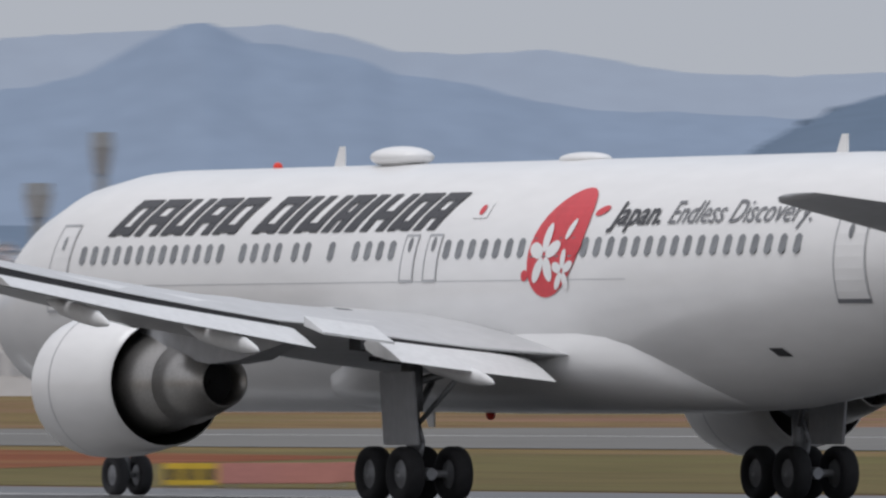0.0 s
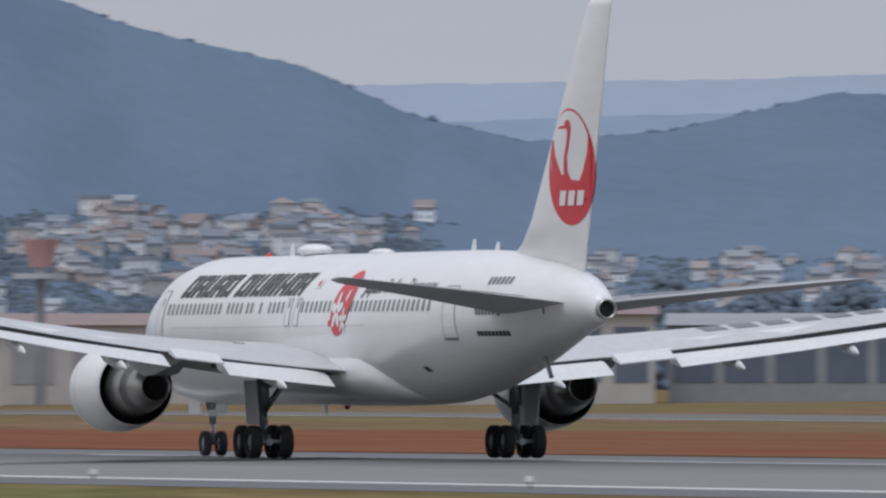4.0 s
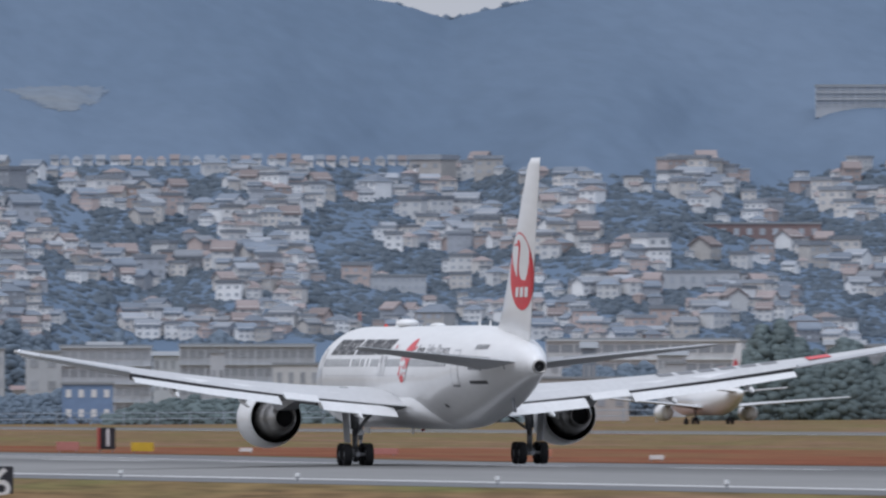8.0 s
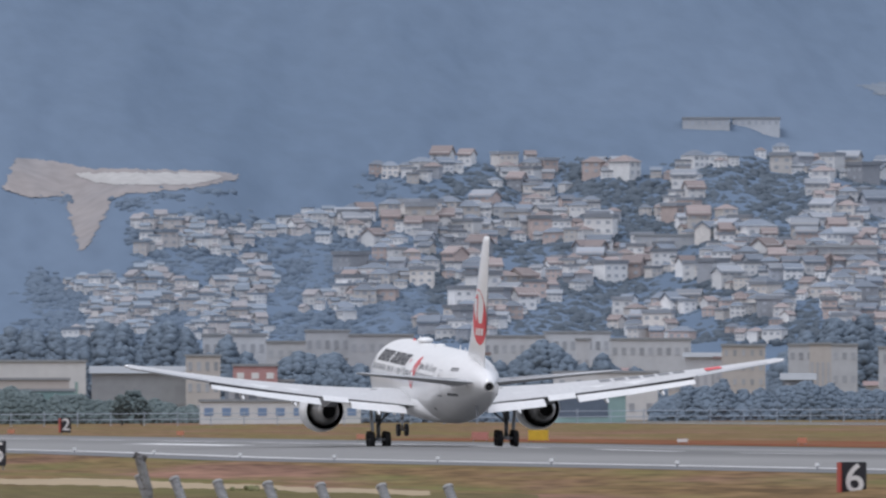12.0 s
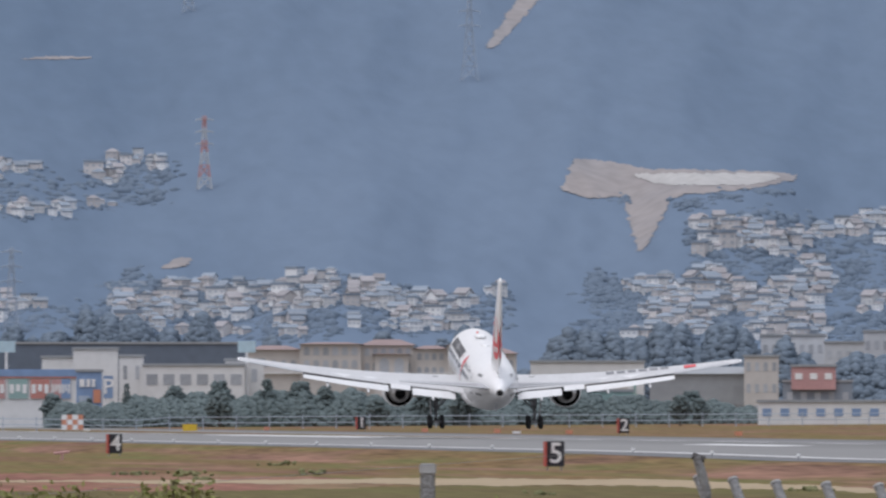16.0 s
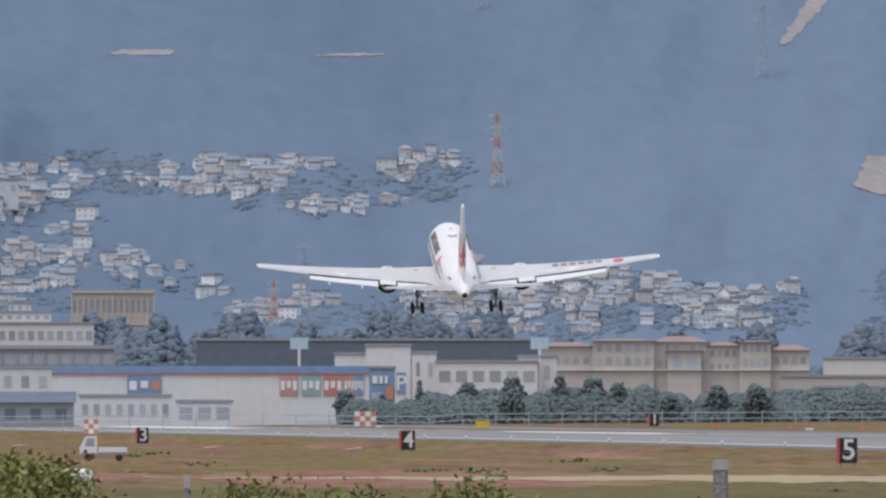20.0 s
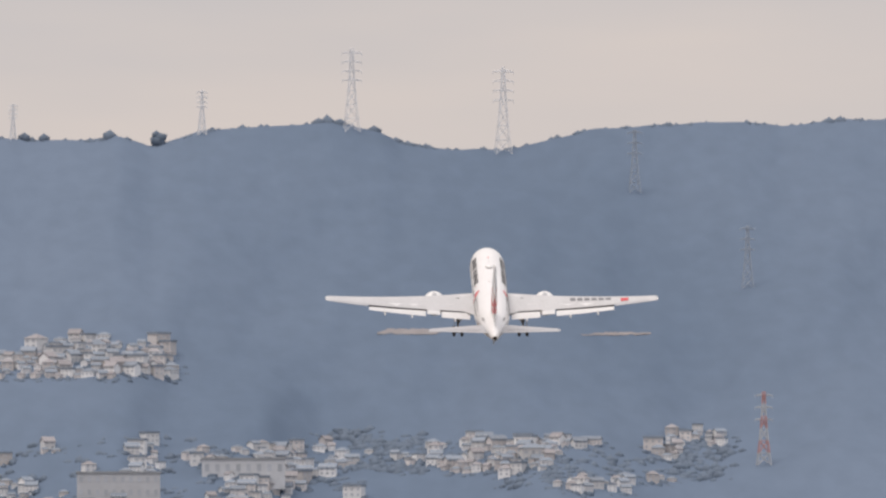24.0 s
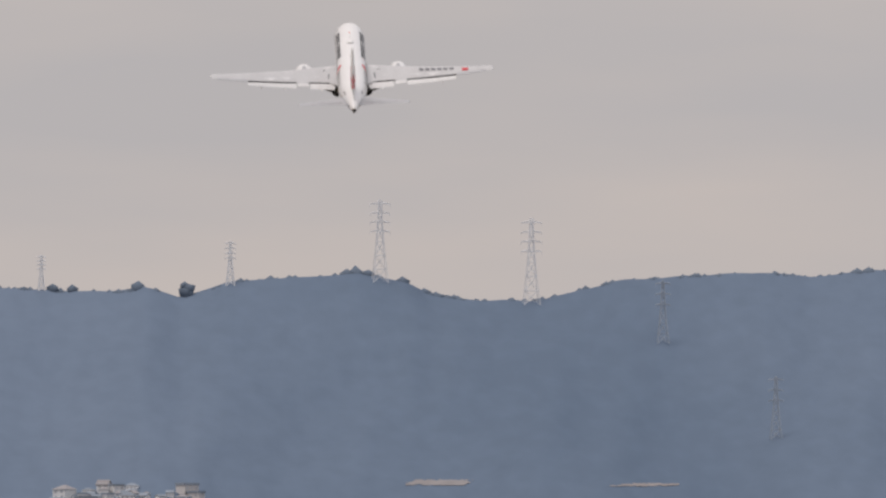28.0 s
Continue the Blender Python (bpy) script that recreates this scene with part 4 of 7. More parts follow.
def wheel_mesh(r, w, name, parent, x, y, z):
    """Tyre with its hub under it."""
    prof = [(-w / 2 * .35, r * .5), (-w / 2 * .75, r * .56), (-w / 2, r * .74), (-w / 2 * .9, r * .93), (-w / 2 * .55, r), (w / 2 * .55, r), (w / 2 * .9, r * .93), (w / 2, r * .74), (w / 2 * .75, r * .56), (w / 2 * .35, r * .5)]
    n = 28
    rings = [[(px, pr * math.cos(2 * math.pi * k / n), pr * math.sin(2 * math.pi * k / n)) for k in range(n)] for px, pr in prof]
    t = mesh_ob("wheel", *loft(rings, cap=False), TYRE, parent, "black rubber tyre", True)
    t.matrix_basis = pose(x, y, z)
    hub = [(-w / 2 * .5, r * .52), (-w / 2 * .62, r * .3), (-w / 2 * .8, r * .16), (-w / 2 * .85, .01), (w / 2 * .85, .01), (w / 2 * .8, r * .16), (w / 2 * .62, r * .3), (w / 2 * .5, r * .52)]
    rings = [[(px, pr * math.cos(2 * math.pi * k / 16), pr * math.sin(2 * math.pi * k / 16)) for k in range(16)] for px, pr in hub]
    mesh_ob("hub", *loft(rings, cap=False), HUB, t, "grey wheel hub", True)
    return t


def build_main_gear(plane, s):
    x = s * 4.65
    bm = bmesh.new()
    rod(bm, (0, 0, .75), (0, .05, 2.0), .15, 14)
    rod(bm, (0, .05, 1.9), (0, .1, 3.0), .23, 14)
    rod(bm, (0, .05, 2.5), (-s * 1.9, .1, 3.0), .09, 8)
    rod(bm, (0, .05, 1.75), (-s * 1.5, 1.5, 3.0), .075, 8)
    rod(bm, (0, -.2, .75), (0, -.42, 1.25), .05, 6)
    rod(bm, (0, -.42, 1.25), (0, -.15, 1.75), .05, 6)
    rod(bm, (0, .05, 1.5), (-s * .5, -1.4, 2.8), .06, 6)
    strut = part("main_gear", bm, STRUT, plane, "grey oleo strut with braces", True)
    strut.matrix_basis = pose(x, 0, 0)
    bm = bmesh.new()
    rod(bm, (0, .82, .585), (0, -.82, .585), .13, 10)
    rod(bm, (-.6, .71, .585), (.6, .71, .585), .08, 8)
    rod(bm, (-.6, -.71, .585), (.6, -.71, .585), .08, 8)
    rod(bm, (0, 0, .55), (0, 0, .85), .2, 10)
    part("bogie_beam", bm, STRUT, strut, "grey bogie beam")
    for wx in (-.57, .57):
        for wy in (-.71, .71):
            wheel_mesh(.585, .42, "wheel", strut, wx, wy, .585)
    bm = bmesh.new()
    box(bm, -.03, .03, -1.2, .35, 1.2, 2.75, .02)
    d = part("gear_door", bm, BELLY_GREY, strut, "flat grey gear door")
    d.matrix_basis = pose(s * .38, .1, 0, 0, s * 4, 0)
    return strut


def build_nose_gear(plane):
    y = GEAR - 5.9
    bm = bmesh.new()
    rod(bm, (0, 0, .46), (0, .08, 1.3), .08, 10)
    rod(bm, (0, .08, 1.2), (0, .12, 2.4), .13, 10)
    rod(bm, (0, .1, 1.2), (0, 1.3, 2.4), .06, 8)
    rod(bm, (-.35, 0, .46), (.35, 0, .46), .06, 8)
    g = part("nose_gear", bm, STRUT, plane, "grey nose gear strut", True)
    g.matrix_basis = pose(0, y, 0)
    for wx in (-.3, .3):
        wheel_mesh(.46, .3, "wheel", g, wx, 0, .46)
    for s in (-1, 1):
        bm = bmesh.new()
        box(bm, s * .48 - .02, s * .48 + .02, -.1, 1.5, 1.55, 2.25, .015)
        part("gear_door", bm, WHITE, g, "white nose gear door")
    bm = bmesh.new()
    box(bm, -.18, .18, -.1, .05, 1.45, 1.7, .03)
    part("taxi_light", bm, LIPMETAL, g)
    return g


def petal_rows(ca, cz, ln, wd, q):
    """Rows (z, a from, a to) of a leaning ellipse."""
    c, sn = math.cos(q), math.sin(q)
    top = math.sqrt((ln * sn) ** 2 + (wd * c) ** 2)
    rows = []
    for k in range(9):
        z = top * .98 * (k / 4 - 1)
        aa, bb, cc = (c / ln) ** 2 + (sn / wd) ** 2, 2 * z * sn * c * (1 / ln ** 2 - 1 / wd ** 2), (z * sn / ln) ** 2 + (z * c / wd) ** 2 - 1
        r = math.sqrt(max(bb * bb - 4 * aa * cc, 0))
        rows.append((cz + z, ca + (-bb - r) / (2 * aa), ca + (-bb + r) / (2 * aa)))
    return rows


def lettering(text, size, a0, a1, z0, s, material, bold, parent):
    """Slanted words laid on the skin between two stations."""
    cu = bpy.data.curves.new("slogan_lettering", "FONT")
    cu.body, cu.size, cu.offset, cu.shear = text, size, bold, .2
    cu.resolution_u = 3
    tmp = bpy.data.objects.new("slogan_lettering", cu)
    scene.collection.objects.link(tmp)
    me = bpy.data.meshes.new_from_object(tmp.evaluated_get(bpy.context.evaluated_depsgraph_get()))
    bpy.data.objects.remove(tmp)
    xs = [v.co.x for v in me.vertices]
    lo, wide = min(xs), max(xs) - min(xs)
    for v in me.vertices:
        u = (v.co.x - lo) / wide
        v.co = skin(a0 + (a1 - a0) * (u if s < 0 else 1 - u), z0 + v.co.y, s, .03)
    me.materials.clear()
    me.materials.append(material)
    o = new("slogan_lettering", me)
    o.parent = parent
    return o


def build_airliner():
    plane = new("airliner")
    tagged(plane, "white twin-engined airliner with dark titles and red tail emblem", "airplane")
    n = 56
    wings = []
    sec = []
    for a in list(np.linspace(.5, 9, 22)) + list(np.linspace(10, 34, 13)) + list(np.linspace(35, 54.1, 32)):
        zc, hw, hh = section(a)
        sec.append([(hw * math.sin(2 * math.pi * k / n), GEAR - a, zc + hh * math.cos(2 * math.pi * k / n)) for k in range(n)])
    fus = mesh_ob("fuselage", *loft(sec), WHITE, plane, "glossy white fuselage", True)
    # belly fairing
    rings = []
    for a, hw, zb, zt in ((17.6, .9, 2.02, 2.6), (19.3, 1.8, 1.94, 3.3), (21.5, 2.25, 1.88, 3.9), (25, 2.40, 1.85, 4.3), (29, 2.42, 1.85, 4.35), (31.5, 2.42, 1.85, 4.35), (32.7, 2.38, 1.86, 4.25), (33.6, 2.26, 1.88, 4.1), (34.4, 2.08, 1.9, 3.85), (35.1, 1.84, 1.93, 3.6), (35.8, 1.46, 1.96, 3.3), (36.4, 1.0, 2.0, 2.9)):
        zc, hh = (zb + zt) / 2, (zt - zb) / 2
        rings.append([(hw * math.copysign(abs(math.sin(q)) ** .86, math.sin(q)), GEAR - a, zc + hh * math.copysign(abs(math.cos(q)) ** .86, math.cos(q))) for q in [2 * math.pi * k / 36 for k in range(36)]])
    mesh_ob("belly_fairing", *loft(rings), WHITE, fus, "white wing root fairing", True)
    for s in (-1, 1):
        decal([(4.66, 9, 34), (4.675, 9, 34)], LINE, "skin_seam", fus, s, "", .012)
    # exhaust of the auxiliary power unit
    v, f = loft(turned([(54.05, .37, 0), (54.34, .34, 0), (54.34, .29, 0), (54.0, .26, 0)], 0, 5.13, 20), cap=False)
    cone = mesh_ob("tail_exhaust", v, f, COREMETAL, fus, "metal tail exhaust ring", True)
    mesh_ob("tail_exhaust_throat", *loft(turned([(54.12, .29, 0), (54.1, .01, 0)], 0, 5.13, 20), cap=False), RECESS_BLACK, fus, "black tail exhaust opening")
    # fin
    rings = []
    for z, le, te, t in ((6.4, 42.3, 51.9, .02), (6.95, 43.4, 52.1, .28), (7.4, 45.0, 52.2, .46), (8.2, 46.1, 52.45, .46), (12, 49.35, 53.65, .34), (15.4, 52.2, 54.75, .2), (15.72, 52.7, 54.85, .1)):
        rings.append(airfoil(0, le, te, z, t, vertical=True))
    fin = mesh_ob("tail_fin", *loft(rings), WHITE, plane, "white tail fin", True)
    rings = []
    for z in (7.5, 15.3):
        le, te = interp(z, ((7.4, 45.0), (8.2, 46.1), (12, 49.35), (15.4, 52.2))), interp(z, ((7.4, 52.2), (8.2, 52.45), (12, 53.65), (15.4, 54.75)))
        a = te - (te - le) * .29
        hw = interp(z, ((7.4, .175), (15.4, .085)))
        rings.append([(-hw - .012, GEAR - a, z), (-hw - .012, GEAR - a - .03, z), (hw + .012, GEAR - a - .03, z), (hw + .012, GEAR - a, z)])
    mesh_ob("rudder_hinge_line", *loft(rings), LINE, fin)

    def fin_half(a, z):
        le = interp(z, ((6.95, 43.4), (7.4, 45.0), (8.2, 46.1), (12, 49.35), (15.4, 52.2)))
        te = interp(z, ((6.95, 52.1), (7.4, 52.2), (8.2, 52.45), (12, 53.65), (15.4, 54.75)))
        t = interp(z, ((6.95, .28), (7.4, .44), (8.2, .44), (12, .33), (15.4, .2)))
        c = min(max((a - le) / (te - le), .001), 1)
        return t * (2.97 * math.sqrt(c) - 1.26 * c - 3.52 * c * c + 2.84 * c ** 3 - 1.03 * c ** 4) * .98

    def fin_decal(rows, m, nm, s, lift):
        vv, ff = [], []
        for z, a0, a1 in rows:
            for k in range(9):
                a = a0 + (a1 - a0) * k / 8
                vv.append((s * (fin_half(a, z) + lift), GEAR - a, z))
        for i in range(len(rows) - 1):
            for k in range(8):
                j = 9 * i + k
                ff.append((j, j + 1, j + 10, j + 9))
        mesh_ob(nm, vv, ff, m, fin)

    for s in (-1, 1):                                    # round red emblem with a pale bird-like curve
        E = lambda rows: [(9.98 + (z - 9.85) * .97, 50.98 + (a0 - 50.3) * 1.02, 50.98 + (a1 - 50.3) * 1.02) for z, a0, a1 in rows]
        fin_decal(E(oval(50.3, 9.85, 2.0, 2.05, 20)), RED, "red_emblem", s, .02)
        fin_decal(E(oval(50.24, 10.38, 1.74, 1.44, 18, .05)), WHITE, "emblem_field", s, .032)
        fin_decal(E([(8.75, 49.0, 51.9), (9.3, 48.9, 51.9), (9.6, 48.75, 49.6), (10.2, 48.55, 49.05), (10.8, 48.52, 48.75)]), RED, "emblem_wing", s, .044)
        fin_decal(E([(9.28, 51.0, 51.95), (9.7, 51.4, 52.0), (10.3, 51.75, 52.05), (10.9, 51.9, 52.03)]), RED, "emblem_wing", s, .044)
        fin_decal(E([(9.2, 49.9, 50.6), (9.7, 49.8, 50.15), (10.2, 49.85, 50.12), (10.7, 50.1, 50.35), (11.1, 50.2, 50.5), (11.3, 49.95, 50.5), (11.42, 49.95, 50.42), (11.5, 50.15, 50.35)]), RED, "emblem_neck", s, .044)
        fin_decal(E([(11.2, 49.2, 50.05), (11.3, 49.5, 50.05)]), RED, "emblem_beak", s, .046)
        for k in range(3):
            fin_decal(E([(8.5, 49.35 + .72 * k, 49.85 + .72 * k), (9.02, 49.5 + .72 * k, 50.0 + .72 * k)]), WHITE, "emblem_block", s, .046)
        # stabiliser
        rings = []
        for x, le, te, z, t in ((.5, 45.6, 52.0, 5.15, .6), (1.5, 46.4, 52.1, 5.28, .55), (5, 49.1, 53.1, 5.68, .35), (8.9, 52.1, 54.2, 6.1, .18), (9.3, 52.8, 54.3, 6.15, .08)):
            rings.append([(px, py, pz + .075 * (GEAR - (le + te) / 2 - py)) for px, py, pz in airfoil(s * x, le, te, z, t)])
        st = mesh_ob("stabiliser", *loft(rings), BELLY_GREY, plane, "grey horizontal stabiliser", True)
        rings = []
        for x, a, z, hh in ((1.9, 50.9, 5.50, .10), (9.0, 53.55, 6.15, .04)):
            rings.append([(s * x, GEAR - a, z + hh), (s * x, GEAR - a - .05, z + hh), (s * x, GEAR - a - .05, z + hh - .02), (s * x, GEAR - a, z + hh - .02)])
        mesh_ob("elevator_hinge", *loft(rings), SLOT, st)
        wings.append(build_wing(plane, s))
        build_engine(plane, s)
    # cabin windows
    first = None
    for s in (-1, 1):
        spots = [8.5 + .56 * k for k in range(13)] + [16.3 + .56 * k for k in range(4)] + [18.8, 19.36, 20.5] + [21.65 + .56 * k for k in range(4)] + [25.85 + .561 * k for k in range(28)]
        for a in spots:
            if first is None:
                pts = [(0, .135 * math.cos(q), .215 * math.sin(q)) for q in [2 * math.pi * k / 10 for k in range(10)]]
                pts = [(0, math.copysign(min(abs(y) * 1.25, .135), y), math.copysign(min(abs(z) * 1.2, .215), z)) for _, y, z in pts]
                vv = pts + [(.03, y * .92, z * .92) for _, y, z in pts]
                first = mesh_ob("cabin_window", vv, [tuple(range(10)), tuple(range(19, 9, -1))] + [(k, (k + 1) % 10, 10 + (k + 1) % 10, 10 + k) for k in range(10)], WINDOW, fus)
                o = first
            else:
                o = new("cabin_window", first.data)
                o.parent = fus
            p = skin(a, 5.35, s, .012)
            o.matrix_basis = Matrix.Translation(p) @ pose(0, 0, 0, 0, -16 * s, 0)
        # doors
        for a0, a1, z0, z1, nm in ((6.75, 7.85, 4.1, 6.05, "cabin_door"), (42.4, 43.55, 4.12, 6.0, "cabin_door"), (23.85, 24.47, 4.66, 5.68, "overwing_exit"), (24.92, 25.54, 4.66, 5.68, "overwing_exit")):
            d = decal([(z0 + (z1 - z0) * i / 8, a0, a1) for i in range(9)], WHITE, nm, fus, s, "", .014)
            wd = .045
            for rows in ([(z0 + (z1 - z0) * i / 8, a0, a0 + wd) for i in range(9)], [(z0 + (z1 - z0) * i / 8, a1 - wd, a1) for i in range(9)], [(z0, a0, a1), (z0 + (.09 if a0 > 40 else .05), a0, a1)], [(z1 - .05, a0, a1), (z1, a0, a1)]):
                o = decal(rows, LINE if not (a0 > 40 and rows[0][0] == z0 and len(rows) == 2) else TITLE_LIGHT, "door_outline", d, s, "", .022)
            am = (a0 + a1) / 2
            decal(oval(am, z0 + (z1 - z0) * .78, .09, .16, 6), WINDOW, "door_window", d, s, "", .024)
        # titles as plain leaning blocks
        a, ws = 9.45, (1.0, 1.05, 1.0, 1.05, 1.05, 0, 1.05, .5, 1.05, .85, .5, 1.05, .95, .95)
        for i, w in enumerate(ws):
            w *= 1.05
            if w == 0:
                a += .6
                continue
            a1 = a + w
            if w < .6:
                decal(slanted(a, a + .46, 5.76, 6.56, .72), TITLE, "title_block", fus, s)
            else:
                t = .36
                decal(slanted(a, a + t, 5.76, 6.56, .72), TITLE, "title_block", fus, s)
                decal(slanted(a1 - t, a1, 5.76, 6.56, .72), TITLE, "title_block", fus, s)
                b = .26 if i % 2 else .04
                z0 = 5.76 + b
                decal([(z0, a + .9 * b, a1 + .9 * b), (z0 + .17, a + .9 * (b + .17), a1 + .9 * (b + .17))], TITLE, "title_block", fus, s, "", .026)
                if i % 3 != 2:
                    decal([(6.39, a + .567, a1 + .567), (6.56, a + .72, a1 + .72)], TITLE, "title_block", fus, s, "", .026)
            a = a1 + .19
        # small flag
        decal([(6.0, 26.5, 27.15), (6.33, 26.5, 27.15)], WHITE, "flag_panel", fus, s, "", .02)
        decal(oval(26.82, 6.17, .12, .11, 8), RED, "flag_disc", fus, s, "", .03)
        # red leaning emblem with pale petals
        decal(oval(30.75, 5.45, 1.12, 1.15, 18, .26), RED, "red_emblem", fus, s, "red oval emblem with white blossom")
        for pa, pz, pr in ((30.35, 5.18, .64), (31.22, 4.85, .44)):
            for k in range(5):
                q = 2 * math.pi * k / 5 + .35
                decal(petal_rows(pa + pr * .58 * math.cos(q), pz + pr * .58 * math.sin(q), pr * .48, pr * .25, q), WHITE, "petal", fus, s, "", .034)
        decal(petal_rows(31.25, 5.72, .24, .11, 1.1), WHITE, "petal", fus, s, "", .034)
        decal(petal_rows(31.75, 5.3, .2, .09, .8), RED, "petal", fus, s, "", .034)
        decal(oval(29.55, 4.76, .15, .12, 6), RED, "petal", fus, s)
        decal(oval(32.25, 6.1, .24, .11, 6, .12), RED, "petal", fus, s)
        # slogan as thin leaning bars
        lettering("Japan.", .68, 32.8, 35.0, 5.80, s, TITLE, .012, fus)
        lettering("Endless Discovery.", .68, 35.35, 41.3, 5.80, s, TITLE_LIGHT, .0, fus)
        for k in range(6):                               # registration and small marks near the tail
            decal(slanted(45.9 + .33 * k, 46.08 + .33 * k, 6.02, 6.27, .06, 2), TITLE_LIGHT, "registration_bar", fus, s)
        for k in range(6):
            decal([(4.98, 45.3 + .27 * k, 45.5 + .27 * k), (5.2, 45.3 + .27 * k, 45.5 + .27 * k)], TITLE_LIGHT, "sponsor_bar", fus, s)
        decal(oval(47.15, 5.1, .2, .17, 8), TITLE_LIGHT, "sponsor_disc", fus, s)
        for k in range(9):
            decal(slanted(45.15 + .27 * k, 45.37 + .27 * k, 4.26, 4.43, .04, 1), TITLE, "type_bar", fus, s)
        decal([(3.05, 39.4, 39.9), (3.22, 39.2, 39.7)], SLOT, "outflow_slot", fus, s)
        decal([(2.85, 33.9, 34.3), (3.0, 33.7, 34.1)], SLOT, "outflow_slot", fus, s)
        decal([(5.0, 50.5, 50.6), (5.3, 50.5, 50.6)], SLOT, "tail_port", fus, s)
    # cockpit windows
    for s in (-1, 1):
        for a0, a1 in ((1.75, 2.25), (2.35, 2.95), (3.05, 3.6)):
            decal([(4.75, a0, a1), (5.0, a0 + .12, a1 + .1), (5.25, a0 + .3, a1 + .2)], SLOT, "cockpit_window", fus, s)
    # aerials, satellite dome, beacon
    bm = bmesh.new()
    bmesh.ops.create_uvsphere(bm, u_segments=20, v_segments=10, radius=1, matrix=Matrix.Translation((0, GEAR - 19.2, 7.42)) @ Matrix.Diagonal((.6, 1.0, .24, 1)))
    part("antenna_dome", bm, WHITE, fus, "white oval antenna dome", True)
    bm = bmesh.new()
    bmesh.ops.create_uvsphere(bm, u_segments=20, v_segments=10, radius=1, matrix=Matrix.Translation((0, GEAR - 27.6, 7.27)) @ Matrix.Diagonal((.4, .95, .15, 1)))
    part("antenna_dome", bm, WHITE, fus, "white oval antenna dome", True)
    for a, zz, up in ((16.3, 7.24, .45), (38.8, 7.22, .42), (41.6, 7.22, .3), (20.5, 1.9, -.35)):
        rings = [[(.03, GEAR - a + .28, zz - .05 * math.copysign(1, up)), (-.03, GEAR - a + .28, zz - .05 * math.copysign(1, up)), (-.03, GEAR - a - .2, zz - .05 * math.copysign(1, up)), (.03, GEAR - a - .2, zz - .05 * math.copysign(1, up))],
                 [(.015, GEAR - a + .02, zz + up), (-.015, GEAR - a + .02, zz + up), (-.015, GEAR - a - .22, zz + up), (.015, GEAR - a - .22, zz + up)]]
        mesh_ob("blade_antenna", *loft(rings), WHITE, fus)
    for a, z in ((13.3, 7.28), (23.3, 1.82)):
        bm = bmesh.new()
        bmesh.ops.create_uvsphere(bm, u_segments=10, v_segments=6, radius=.11, matrix=Matrix.Translation((0, GEAR - a, z)))
        part("beacon", bm, LAMPRED, fus, "red beacon lamp")
    # tail skid
    bm = bmesh.new()
    rod(bm, (0, GEAR - 47.2, 3.55), (0, GEAR - 47.9, 2.85), .09, 8)
    part("tail_skid", bm, STRUT, fus)
    gears = [build_main_gear(plane, -1), build_main_gear(plane, 1), build_nose_gear(plane)]
    return plane, gears, wings


# the airliner's way: seconds, across, along, height, heading to the right, nose up, right wing down
FLIGHT = ((0, 160.4, 296.6, 0, 0, 0, 0), (1, 160.4, 351.8, 0, 0, 0, 0), (2, 160.4, 410.9, 0, 0, 0, 0), (3, 160.4, 473.2, 0, 0, 0, 0), (4, 160.4, 538.2, 0, 0, 0, 0), (5, 160.4, 606.0, 0, 0, 0, 0),
          (6, 160.4, 673.2, 0, 0, 0, -.2), (7, 160.4, 742.5, 0, 0, .1, -.4), (8, 160.4, 815.5, 0, 0, .2, -.5), (9, 160.4, 892, 0, 0, .4, -.5), (10, 160.4, 970.6, 0, .1, .6, -.6), (11, 160.5, 1051.9, 0, .2, .95, -.6),
          (12, 160.6, 1135, .15, .6, 1.9, -.6), (13, 161.0, 1221, .45, 1.5, 3.0, -.7), (14, 161.4, 1308, .75, 2.11, 3.85, -.7), (15, 161.6, 1399, .95, 2.81, 4.7, -.1), (15.5, 161.6, 1444.5, 1.25, 3.01, 5.0, .1), (16, 161.8, 1490, 1.8, 3.21, 5.2, .2),
          (17, 162.2, 1582, 3.35, 3.51, 5.6, .25), (18, 163.4, 1678, 6.2, 3.11, 6.6, -1.1), (18.5, 164.0, 1727, 7.85, 2.91, 7.0, -1.5), (19, 164.3, 1775, 10.0, 2.81, 7.6, -1.55), (20, 164.8, 1869.5, 14.95, 2.71, 8.65, -1.45),
          (21, 165.1, 1967, 21.8, 2.81, 10.2, -.7), (22, 165.4, 2065, 30.8, 2.86, 11.7, .4), (22.5, 165.6, 2114.5, 35.6, 2.86, 12.4, .6), (23, 165.7, 2164, 40.9, 2.81, 13.2, .25), (24, 166.2, 2263, 54.0, 2.81, 14.8, -.1),
          (25, 166.7, 2363, 69.3, 2.71, 15.9, -.44), (26, 167.0, 2462, 86.6, 2.66, 16.8, -1.2), (27, 167.2, 2561.5, 106.5, 2.61, 17.6, -1.7), (28, 167.3, 2660.5, 127.5, 2.51, 18.3, -2.0))


def flight_pose(x, y, z, yaw, pitch, roll):
    """Turned about a point three metres above the main wheels."""
    return Matrix.Translation((x, y, z + 3)) @ Euler((radians(pitch), radians(roll), radians(-yaw)), "YXZ").to_matrix().to_4x4() @ Matrix.Translation((0, 0, -3))


def swung(x, z, degrees):
    """A part's pose in the airliner's space, swung about the length axis through (x, z)."""
    return Matrix.Translation((x, 0, z)) @ pose(0, 0, 0, 0, degrees, 0) @ Matrix.Translation((-x, 0, -z))


